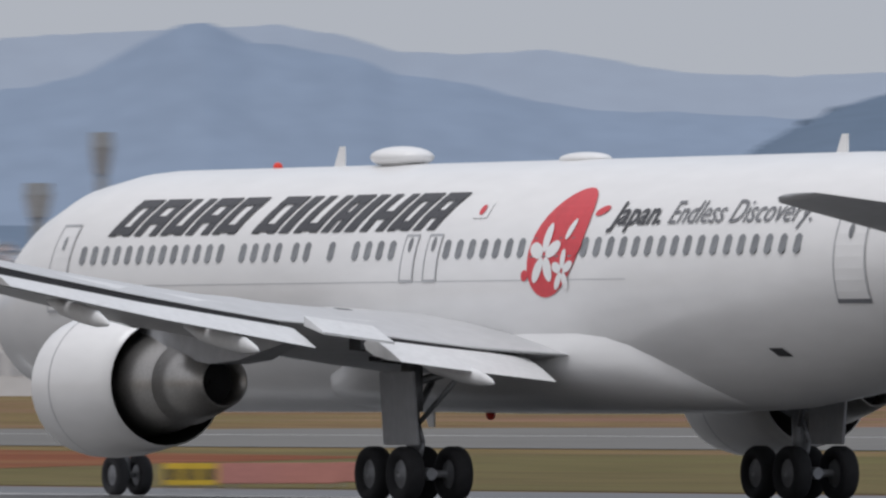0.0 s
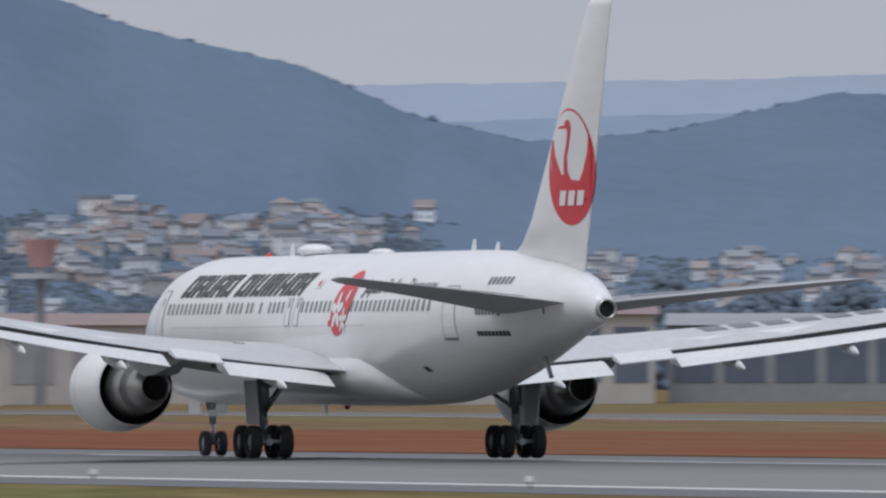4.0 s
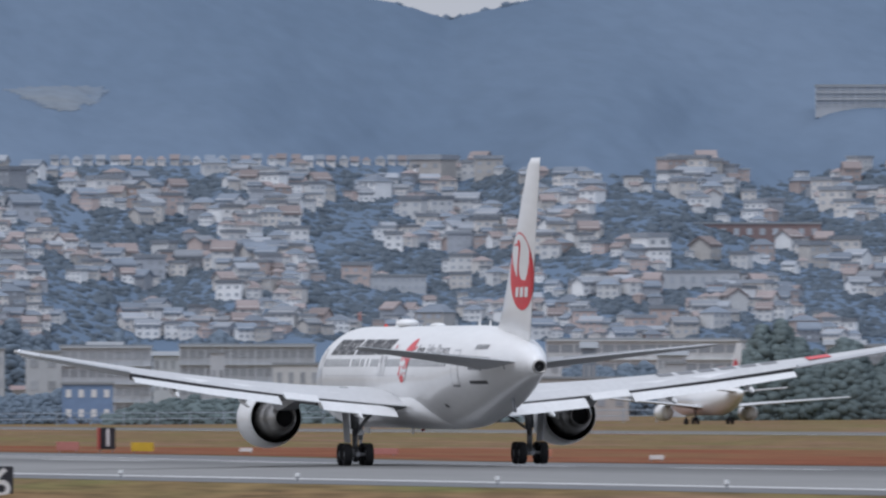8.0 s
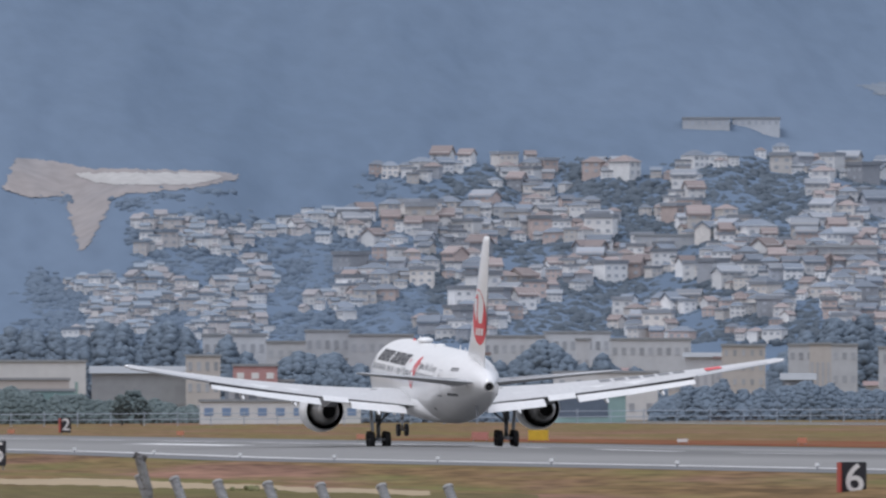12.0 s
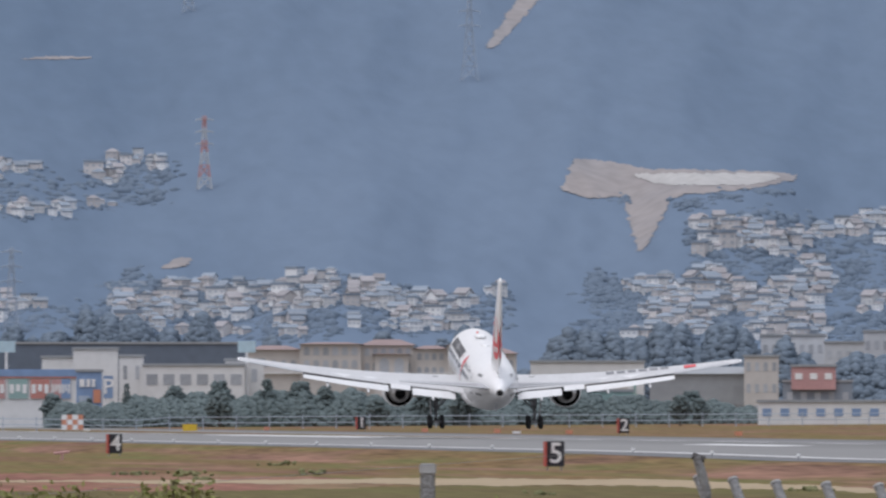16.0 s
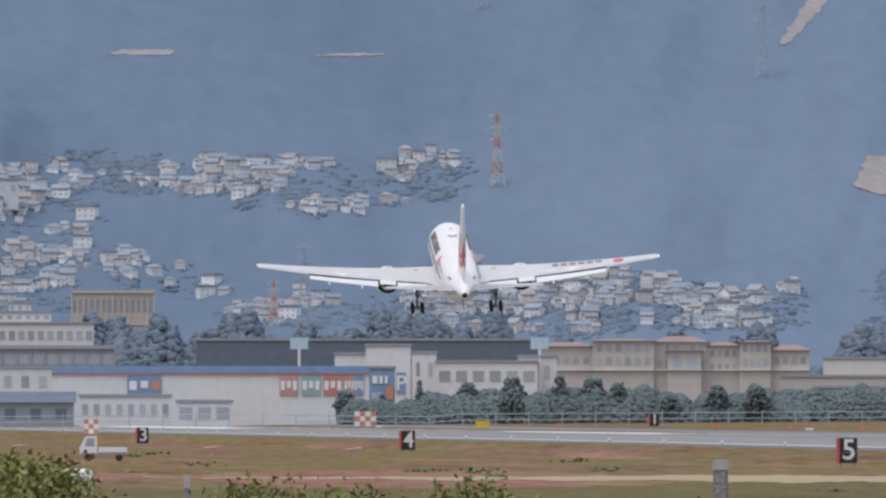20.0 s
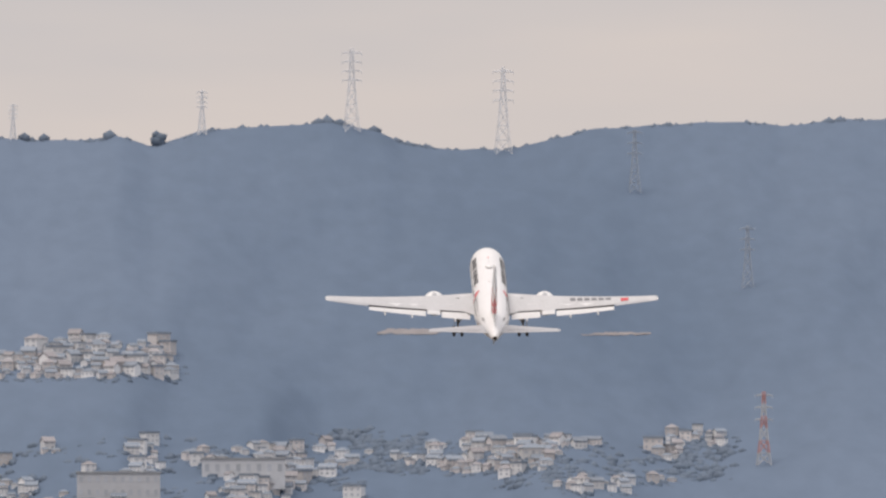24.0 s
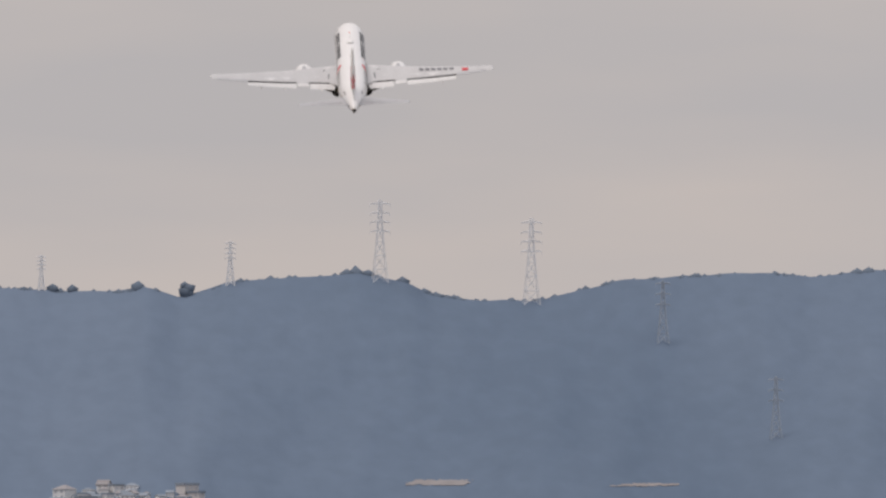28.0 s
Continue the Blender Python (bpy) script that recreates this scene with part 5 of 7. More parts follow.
# ================= things along the airfield =================
SIGNBLACK = mat("black_sign_face", (.02, .021, .03), .5, .1, 2)
SIGNRED = mat("faded_red_sign_side", (.40, .06, .04), .6, .15, 2)
SIGNWHITE = mat("white_sign_paint", (.75, .75, .75), .5, .05, 2)
SIGNYELLOW = mat("yellow_sign_paint", (.62, .42, .03), .5, .12, 2)
PINK = mat("faded_pink_red_panel", (.48, .21, .18), .6, .12, 1)
ORANGE = mat("orange_marker_paint", (.55, .24, .15), .6, .1, 2)
# mast and pylon colours are paled and blued to imitate distance haze
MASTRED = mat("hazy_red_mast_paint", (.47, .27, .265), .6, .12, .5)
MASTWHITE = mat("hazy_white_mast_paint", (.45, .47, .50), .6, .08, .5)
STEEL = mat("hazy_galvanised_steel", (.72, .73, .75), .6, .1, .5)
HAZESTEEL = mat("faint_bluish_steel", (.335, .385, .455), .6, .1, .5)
CONCRETE = mat("grey_concrete", (.36, .365, .37), .9, .12, 1, bump=.3)
PALEWALL = mat("pale_building_wall", (.64, .645, .65), .85, .07, .08, random_tint=.06)
CREAMWALL = mat("cream_building_wall", (.50, .475, .455), .85, .07, .08, random_tint=.06)
GREYWALL = mat("grey_building_wall", (.30, .315, .335), .85, .08, .08, random_tint=.06)
DARKWALL = mat("dark_slate_building_wall", (.125, .155, .205), .85, .1, .08)
BLUEWALL = mat("blue_cladding", (.20, .29, .46), .7, .1, .1)
GREENWALL = mat("green_cladding", (.27, .39, .38), .7, .1, .1)
# glass colour lifted so that windows lose contrast as haze would make them
DARKGLASS = mat("dull_dark_glass", (.36, .38, .415), .4, .12, .3, random_tint=.2)
ROOFGREY = mat("flat_grey_roof", (.29, .305, .325), .85, .08, .1)
ROOFRED = mat("dull_red_roof", (.27, .20, .195), .85, .1, .1)
BELT = mat("dark_green_tree_belt", (.125, .155, .158), .95, .12, .05, random_tint=.14)
# bluer copy of the belt colour, with haze painted in, for farther trees
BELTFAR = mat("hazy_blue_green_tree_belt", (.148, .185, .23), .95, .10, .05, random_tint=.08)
BARK = mat("dark_bark", (.09, .075, .06), .95, .15, 2)
LEAF = mat("yellow_green_leaves", (.175, .18, .045), .7, .2, 3, random_tint=.28)
STEM = mat("brown_stem", (.11, .085, .05), .9, .15, 4)
CARWHITE = mat("white_vehicle_paint", (.74, .75, .76), .35, .04, 1, coat=.3)
POSTGREY = mat("weathered_post_concrete", (.27, .275, .28), .9, .25, 7, bump=.5, second=(.16, .16, .165), amount=.56)
POSTDARK = mat("dark_rusty_post", (.085, .08, .08), .8, .25, 9, bump=.4)


def place(az, d, z=None):
    """Pose on the ground at an azimuth and distance, its front towards the runway's near side."""
    x, y = polar(az, d)
    return pose(x, y, ground_height(x, y) if z is None else z, 0, 0, -az)


def span(az0, az1, d):
    return 2 * d * math.tan(radians(az1 - az0) / 2)


def rise(el, d):
    return EYE[2] + d * math.tan(radians(el))


def numeral(text, size, parent):
    cu = bpy.data.curves.new("numeral", "FONT")
    cu.body, cu.size, cu.extrude, cu.offset = text, size, .01, .02
    cu.align_x, cu.align_y = "CENTER", "CENTER"
    tmp = bpy.data.objects.new("numeral", cu)
    scene.collection.objects.link(tmp)
    me = bpy.data.meshes.new_from_object(tmp.evaluated_get(bpy.context.evaluated_depsgraph_get()))
    bpy.data.objects.remove(tmp)
    me.materials.clear()
    me.materials.append(SIGNWHITE)
    o = new("numeral", me)
    o.parent = parent
    return o


def build_distance_sign(digit, x, y, z0, label, size=1.0):
    """A black box with a white figure; its end faces are red."""
    top = new("distance_sign")
    bm = bmesh.new()
    box(bm, -.62, .62, -.25, .25, 0, 1.62, .03)
    part("case", bm, SIGNBLACK, top)
    bm = bmesh.new()
    box(bm, -.68, -.615, -.9, .3, 0, 1.6, .01)
    part("side_panel", bm, SIGNRED, top, "faded red side panel")
    nm = numeral(str(digit), 1.86, top)
    nm.matrix_basis = pose(.06, -.27, .81, 90, 0, 0)
    for lx in (-.45, .45):
        bm = bmesh.new()
        rod(bm, (lx, 0, -.6), (lx, 0, .05), .05, 8)
        part("leg", bm, STRUT, top)
    tagged(top, label, "sign", group="distance signs beside the runway")
    top.matrix_basis = pose(x, y, z0, 0, 0, -math.degrees(math.atan2(x, y)) + 8)
    return top


def build_marker_box(az, d, w, h, m, label, bars=0, name="taxiway_sign"):
    """A low airfield sign box on short legs, with plain dark bars for its writing."""
    top = new(name)
    bm = bmesh.new()
    box(bm, -w / 2, w / 2, -.14, .14, .15, h, .02)
    part("case", bm, m, top)
    for k in range(bars):
        bm = bmesh.new()
        cx = -w / 2 + w * (k + .5) / bars
        box(bm, cx - w / bars * .3, cx + w / bars * .3, -.155, -.145, .15 + (h - .15) * .25, .15 + (h - .15) * .75)
        part("lettering_bar", bm, SIGNBLACK, top)
    for lx in (-w * .38, w * .38):
        bm = bmesh.new()
        rod(bm, (lx, 0, -.3), (lx, 0, .2), .05, 6)
        part("leg", bm, STRUT, top)
    tagged(top, label, "sign")
    top.matrix_basis = place(az, d)
    return top


def build_block(az0, az1, el, d, wall, label, name="building", floors=2, bays=6, depth=14, glass=DARKGLASS, band=False, roof=ROOFGREY, gable=0.0, turn=0.0, parapet=True, wide=.42, tall=.4, base=0.0, skirt=None):
    """A building seen from the airfield: walls, roof with parapet, and each window as a pane."""
    w = span(az0, az1, d)
    x, y = polar((az0 + az1) / 2, d)
    g = ground_height(x, y) + base
    h = max(rise(el, d) - g, 1.5)
    top = new(name)
    bm = bmesh.new()
    box(bm, -w / 2, w / 2, 0, depth, skirt if skirt is not None else -1 if base == 0 else -5 if w > 12 else -2.2, h)
    part("wall", bm, wall, top)
    if gable:
        vv = [(-w / 2 - .4, -.5, h), (w / 2 + .4, -.5, h), (w / 2 + .4, depth + .5, h), (-w / 2 - .4, depth + .5, h), (-w / 2 - .4, depth / 2, h + gable), (w / 2 + .4, depth / 2, h + gable)]
        mesh_ob("roof", vv, [(0, 1, 5, 4), (2, 3, 4, 5), (1, 2, 5), (3, 0, 4), (3, 2, 1, 0)], roof, top)
    elif parapet:
        bm = bmesh.new()
        box(bm, -w / 2 - .2, w / 2 + .2, -.2, depth + .2, h - .02, h + .4, .05)
        part("roof", bm, roof, top)
    if floors and bays:
        fh = h / floors
        if band:
            for f_ in range(floors):
                bm = bmesh.new()
                box(bm, -w / 2 + .3, w / 2 - .3, -.05, .1, fh * (f_ + .35), fh * (f_ + .35 + tall))
                part("window_band", bm, glass, top)
                bm = bmesh.new()
                box(bm, -w / 2, w / 2, -.5, .1, fh * (f_ + .95), fh * (f_ + 1) + .05)
                part("balcony_slab", bm, wall, top)
            for k in range(bays + 1):
                bm = bmesh.new()
                cx = -w / 2 + .15 + (w - .3) * k / bays
                box(bm, cx - .14, cx + .14, -.32, .1, 0, h)
                part("pier", bm, wall, top)
        else:
            first = None
            for f_ in range(floors):
                for k in range(bays):
                    cx, cz = -w / 2 + w * (k + .5) / bays, fh * (f_ + .55)
                    if first is None:
                        bm = bmesh.new()
                        ww, hh = w / bays * wide, fh * tall
                        box(bm, -ww / 2, ww / 2, -.06, .06, -hh / 2, hh / 2)
                        first = part("window", bm, glass, top)
                        first.matrix_basis = pose(cx, 0, cz)
                    else:
                        again(first, top, cx, 0, cz)
    tagged(top, label, "building")
    top.matrix_basis = pose(x, y, g, 0, 0, -(az0 + az1) / 2 + turn)
    return top, w, h


def build_mast(az, el, d, width, label, top_deck=True, name="lattice_mast"):
    """A slender red and white lattice mast with a railed deck."""
    x, y = polar(az, d)
    g = ground_height(x, y)
    h = rise(el, d) - g
    t = new(name)
    n = 7
    for k in range(n):
        bm = bmesh.new()
        z0, z1 = h * k / n, h * (k + 1) / n
        w0 = width * .5
        m = MASTRED if k % 2 == 0 else MASTWHITE
        for sx in (-1, 1):
            for sy in (-1, 1):
                leg = bmesh.new()
                rod(leg, (sx * w0, sy * w0, z0), (sx * w0, sy * w0, z1), .09, 6)
                part("leg_section", leg, m, t)
        for q in range(2):
            za, zb = z0 + (z1 - z0) * q / 2, z0 + (z1 - z0) * (q + 1) / 2
            for sy in (-1, 1):
                rod(bm, (-w0, sy * w0, za), (w0, sy * w0, zb), .05, 5)
                rod(bm, (w0, sy * w0, za), (-w0, sy * w0, zb), .05, 5)
                rod(bm, (-w0, sy * w0, zb), (w0, sy * w0, zb), .05, 5)
        tagged(part("bracing", bm, m, t), kind="stuff")
    if top_deck:
        bm = bmesh.new()
        box(bm, -width * 1.2, width * 1.2, -width, width, h - .9, h - .7, .03)
        box(bm, -width * 1.2, width * 1.2, -width, width, h - .05, h + .15, .03)
        part("deck", bm, MASTWHITE, t)
        for k in range(5):
            bm = bmesh.new()
            cx = -width + width * 2 * k / 4
            box(bm, cx - .2, cx + .2, -width * .8, -width * .3, h - .65, h - .15, .04)
            part("floodlight", bm, MASTRED, t)
    tagged(t, label, "tower")
    t.matrix_basis = pose(x, y, g, 0, 0, -az)
    return t


def build_pylon(az, el0, el1, d, label, red=False, arms=3):
    """A lattice power pylon standing on the hill."""
    sx_, sy_, sz_ = slope_point(az, el0)
    d = min(d, math.hypot(sx_, sy_) - 1)
    z0, z1 = rise(el0, d) - .3, rise(el1, d)
    h = z1 - z0
    t = new("power_pylon")
    n = 6
    wid = lambda f: h * (.075 * (1 - f) ** 1.6 + .018)
    for k in range(n):
        bm = bmesh.new()
        fa, fb = k / n, (k + 1) / n
        wa, wb, za, zb = wid(fa), wid(fb), h * fa, h * fb
        m = (MASTRED if k % 2 else MASTWHITE) if red else STEEL if el0 > 1.9 else HAZESTEEL
        for sx in (-1, 1):
            for sy in (-1, 1):
                leg = bmesh.new()
                rod(leg, (sx * wa, sy * wa, za), (sx * wb, sy * wb, zb), .12 if red else .08, 5)
                part("leg_section", leg, m, t)
        for sy in (-1, 1):
            rod(bm, (-wa, sy * wa, za), (wb, sy * wb, zb), .085 if red else .055, 4)
            rod(bm, (wa, sy * wa, za), (-wb, sy * wb, zb), .085 if red else .055, 4)
            rod(bm, (-wb, sy * wb, zb), (wb, sy * wb, zb), .085 if red else .055, 4)
        tagged(part("bracing", bm, m, t), kind="stuff")
    for k in range(arms):
        bm = bmesh.new()
        zz = h * (.62 + .33 * k / max(arms - 1, 1))
        for sx in (-1, 1):
            rod(bm, (0, 0, zz + h * .025), (sx * h * .12, 0, zz), .09, 5)
            rod(bm, (0, 0, zz), (sx * h * .12, 0, zz), .09, 5)
            rod(bm, (sx * h * .12, 0, zz), (sx * h * .12, 0, zz - h * .035), .06, 5)
        part("crossarm", bm, MASTWHITE if red else STEEL if el0 > 1.9 else HAZESTEEL, t)
    tagged(t, label, "pylon", group="power pylons on the hills")
    x, y = polar(az, d)
    t.matrix_basis = pose(x, y, z0, 0, 0, -az + 8)
    return t


def build_tree_belt(az0, az1, el, d, label, m=BELT, count=160, rmin=1.2, rmax=2.4, seed=1):
    """A belt of trees: a rounded canopy with crowns half sunk into it, uneven along its top."""
    rng = np.random.default_rng(seed)
    rmin, rmax = rmin * .3, rmax * .42

    def top(a):
        f = (a - az0) / (az1 - az0)
        x, y = polar(a, d)
        h = (rise(el, d) - ground_height(x, y)) * max(.4, .86 + .42 * noise.noise((a * 6, el * 5, 2)) + .26 * noise.noise((a * 23, el, 2)))
        return h * min(1, .35 + 5 * min(f, 1 - f))

    def spot(a, u, inset=0.0):
        """A point of the canopy: u runs from the foot of the front over the top."""
        h = top(a) * (1 - inset)
        dd = d + 9 * (1 - math.cos(min(u, 1) * math.pi / 2)) + 8 * max(0, u - 1)
        x, y = polar(a, dd)
        return x, y, ground_height(x, y) + h * math.sin(min(u, 1) * math.pi / 2)

    n, rows = max(20, int((az1 - az0) * 140)), 8
    verts = [spot(az0 + (az1 - az0) * i / n, 1.4 * k / rows, .07) for i in range(n + 1) for k in range(rows + 1)]
    faces = [(i * (rows + 1) + k, (i + 1) * (rows + 1) + k, (i + 1) * (rows + 1) + k + 1, i * (rows + 1) + k + 1) for i in range(n) for k in range(rows)]
    spots = []
    for k in range(int(count * 11)):
        a, u = az0 + (az1 - az0) * rng.random(), 1.1 * rng.random() ** .8
        x, y, z = spot(a, u, .04)
        spots.append((x, y, z - .1, rmin + (rmax - rmin) * rng.random()))
    ob = clumps("tree_belt", spots, m, label, "trees", rough=.6, low=True, core=(verts, faces))
    ob.data.polygons.foreach_set("use_smooth", [True] * len(ob.data.polygons))
    return ob


def build_tree(az, d, h, r, label, seed=0, m=BELT):
    """A single tree with a trunk, limbs and an uneven crown of clumps."""
    rng = np.random.default_rng(seed)
    t = new("tree")
    bm = bmesh.new()
    rod(bm, (0, 0, -.3), (0, 0, h * .6), r * .1, 8, r * .05)
    for k in range(4):
        q = k * 1.7
        rod(bm, (0, 0, h * .35), (r * .5 * math.cos(q), r * .5 * math.sin(q), h * .65), r * .05, 6, r * .02)
    part("trunk", bm, BARK, t)
    verts, faces = [], []
    for k in range(240):
        q, ph = rng.random() * 6.3, rng.random()
        zz = h * (.25 + .7 * ph)
        rr = r * (1 - abs(ph - .4)) * rng.random() ** .5
        c = (rr * math.cos(q), rr * math.sin(q), zz)
        v = LOW_V * (1 + .7 * (rng.random((len(LOW_V), 1)) - .5)) * r * (.1 + .1 * rng.random()) + c
        faces += (LOW_F + len(verts)).tolist()
        verts += v.tolist()
    mesh_ob("crown", verts, faces, m, t)
    tagged(t, label, "tree")
    t.matrix_basis = place(az, d)
    return t


def build_small_airliner(az, d, heading, label, tail=RED, fin_paint=WHITE):
    """A smaller airliner standing on the far taxiway."""
    t = new("airliner")
    n = 20
    rings = []
    for a, r, z in ((0, .05, 2.6), (.6, .9, 2.7), (2, 1.5, 2.9), (4, 1.85, 3.0), (22, 1.85, 3.0), (27, 1.4, 3.4), (31, .6, 3.9), (32.5, .2, 4.0)):
        rings.append([(r * math.cos(2 * math.pi * k / n), 16 - a, z + r * math.sin(2 * math.pi * k / n)) for k in range(n)])
    mesh_ob("fuselage", *loft(rings), WHITE, t, smooth=True)
    for s in (-1, 1):
        rings = [[(s * x, 16 - le, z), (s * x, 16 - (le + te) / 2, z + th), (s * x, 16 - te, z), (s * x, 16 - (le + te) / 2, z - th * .6)] for x, le, te, z, th in ((1.2, 12.5, 18.5, 2.1, .4), (6, 15.3, 18.8, 2.6, .25), (17, 21, 22.6, 3.5, .1))]
        mesh_ob("wing", *loft(rings), WING_GREY, t)
        rings = [[(s * 5.6 + r * math.cos(2 * math.pi * k / 16), 16 - a, 1.5 + r * math.sin(2 * math.pi * k / 16)) for k in range(16)] for a, r in ((12.6, .95), (13, 1.08), (15, 1.05), (16.4, .6))]
        e = mesh_ob("engine_nacelle", *loft(rings), WHITE, t, smooth=True)
        rings = [[(s * x, 16 - le, z), (s * x, 16 - (le + te) / 2, z + .1), (s * x, 16 - te, z), (s * x, 16 - (le + te) / 2, z - .1)] for x, le, te, z in ((.5, 28.3, 31.3, 4.2), (6, 31, 32.6, 4.7))]
        mesh_ob("stabiliser", *loft(rings), WING_GREY, t)
        bm = bmesh.new()
        for wx in (2.0, 2.6):
            rod(bm, (s * wx - .15, -1.5, .45), (s * wx + .15, -1.5, .45), .45, 16)
        rod(bm, (s * 2.3, -1.5, .4), (s * 2.3, -1.5, 2.2), .12, 8)
        part("main_gear", bm, TYRE, t)
    rings = [[(.18 * f_, 16 - le, z), (0, 16 - le - .3, z), (-.18 * f_, 16 - le, z), (0, 16 - te, z)] for le, te, z, f_ in ((25.5, 31, 4.6, 1), (29.6, 32.2, 10.4, .4))]
    fin = mesh_ob("tail_fin", *loft(rings), fin_paint, t)
    for s in (-1, 1):
        ring = [(s * .2, 16 - 29.6 + 1.15 * math.cos(q), 7.2 + 1.15 * math.sin(q)) for q in [2 * math.pi * k / 18 for k in range(18)]]
        mesh_ob("tail_disc", ring, [tuple(range(18))], tail, fin)
    bm = bmesh.new()
    rod(bm, (-.25, 12, .35), (.25, 12, .35), .35, 14)
    rod(bm, (0, 12, .35), (0, 12, 2), .08, 8)
    part("nose_gear", bm, TYRE, t)
    tagged(t, label, "airplane")
    x, y = polar(az, d)
    t.matrix_basis = pose(x, y, ground_height(x, y), 0, 0, heading)
    return t


def build_truck(az, d):
    """A small white flat-bed truck with a chequered board on its cab."""
    t = new("small_truck")
    bm = bmesh.new()
    box(bm, -1.7, 1.6, -.7, .7, .42, .62, .03)
    part("chassis", bm, STRUT, t)
    vv, w = [], .7
    prof = [(-1.75, .5), (-1.75, .95), (-1.35, 1.75), (-.55, 1.8), (-.5, .5)]
    for y in (-w, w):
        vv += [(px, y, pz) for px, pz in prof]
    cab = mesh_ob("cab", vv, [(0, 1, 2, 3, 4), (9, 8, 7, 6, 5)] + [(k, 5 + k, 5 + (k + 1) % 5, (k + 1) % 5) for k in range(5)], CARWHITE, t)
    mesh_ob("side_window", [(-1.38, -w - .01, 1.05), (-.7, -w - .01, 1.05), (-.7, -w - .01, 1.62), (-1.22, -w - .01, 1.62)], [(0, 1, 2, 3)], DARKGLASS, cab)
    mesh_ob("windscreen", [(-1.745, -.6, 1.02), (-1.745, .6, 1.02), (-1.40, .6, 1.68), (-1.40, -.6, 1.68)], [(0, 1, 2, 3)], DARKGLASS, cab)
    bm = bmesh.new()
    box(bm, -.42, 1.6, -.7, .7, .62, .7, .01)
    box(bm, -.42, 1.6, -.72, -.68, .62, .98, .01)
    box(bm, -.42, 1.6, .68, .72, .62, .98, .01)
    box(bm, 1.57, 1.61, -.7, .7, .62, .98, .01)
    part("cargo_bed", bm, CARWHITE, t)
    for px in (-1.15, 1.05):
        for py in (-.62, .62):
            bm = bmesh.new()
            rod(bm, (px, py - .08, .27), (px, py + .08, .27), .27, 16)
            part("wheel", bm, TYRE, t)
    brd = mesh_ob("board_pole", *loft([[(-.98, -.03, 1.78), (-.92, -.03, 1.78), (-.92, .03, 1.78), (-.98, .03, 1.78)], [(-.98, -.03, 2.0), (-.92, -.03, 2.0), (-.92, .03, 2.0), (-.98, .03, 2.0)]]), STRUT, t)
    for i in range(3):
        for j in range(3):
            bm = bmesh.new()
            box(bm, -1.45 + .34 * i, -1.12 + .34 * i, -.02, .02, 1.95 + .34 * j, 2.28 + .34 * j)
            part("board_square", bm, ORANGE if (i + j) % 2 == 0 else SIGNWHITE, brd)
    tagged(t, "small white flat-bed truck with an orange and white chequered board", "truck")
    t.matrix_basis = place(az, d)


def build_van(az, d):
    """A small white van seen from behind."""
    t = new("small_van")
    rings = [[(-w, y, z0), (w, y, z0), (w, y, z1 - .25), (w * .88, y, z1), (-w * .88, y, z1), (-w, y, z1 - .25)] for y, w, z0, z1 in ((-1.6, .68, .35, 1.7), (-1.5, .72, .3, 1.82), (1.1, .72, .3, 1.8), (1.55, .68, .35, 1.15))]
    body = mesh_ob("body", *loft(rings), CARWHITE, t)
    bm = bmesh.new()
    box(bm, -.55, .55, -1.63, -1.59, 1.05, 1.55, .02)
    part("rear_window", bm, DARKGLASS, body)
    for sx in (-.6, .6):
        bm = bmesh.new()
        box(bm, sx - .06, sx + .06, -1.63, -1.59, .7, 1.0, .01)
        part("tail_light", bm, LAMPRED, body)
        for py in (-1.0, 1.0):
            bm = bmesh.new()
            rod(bm, (sx - .08, py, .27), (sx + .08, py, .27), .27, 14)
            part("wheel", bm, TYRE, t)
    tagged(t, "small white van on the near grass", "van")
    t.matrix_basis = place(az, d)


def build_checker_board(az, d):
    t = new("chequered_marker")
    for i in range(4):
        for j in range(3):
            bm = bmesh.new()
            box(bm, -1.3 + .65 * i, -.66 + .65 * i, -.05, .05, .4 + .6 * j, .99 + .6 * j)
            part("board_square", bm, ORANGE if (i + j) % 2 else SIGNWHITE, t)
    for lx in (-1, 1):
        bm = bmesh.new()
        rod(bm, (lx, 0, -.2), (lx, 0, .5), .06, 6)
        part("leg", bm, STRUT, t)
    tagged(t, "orange and white chequered marker board on the grass", "marker board")
    t.matrix_basis = place(az, d)


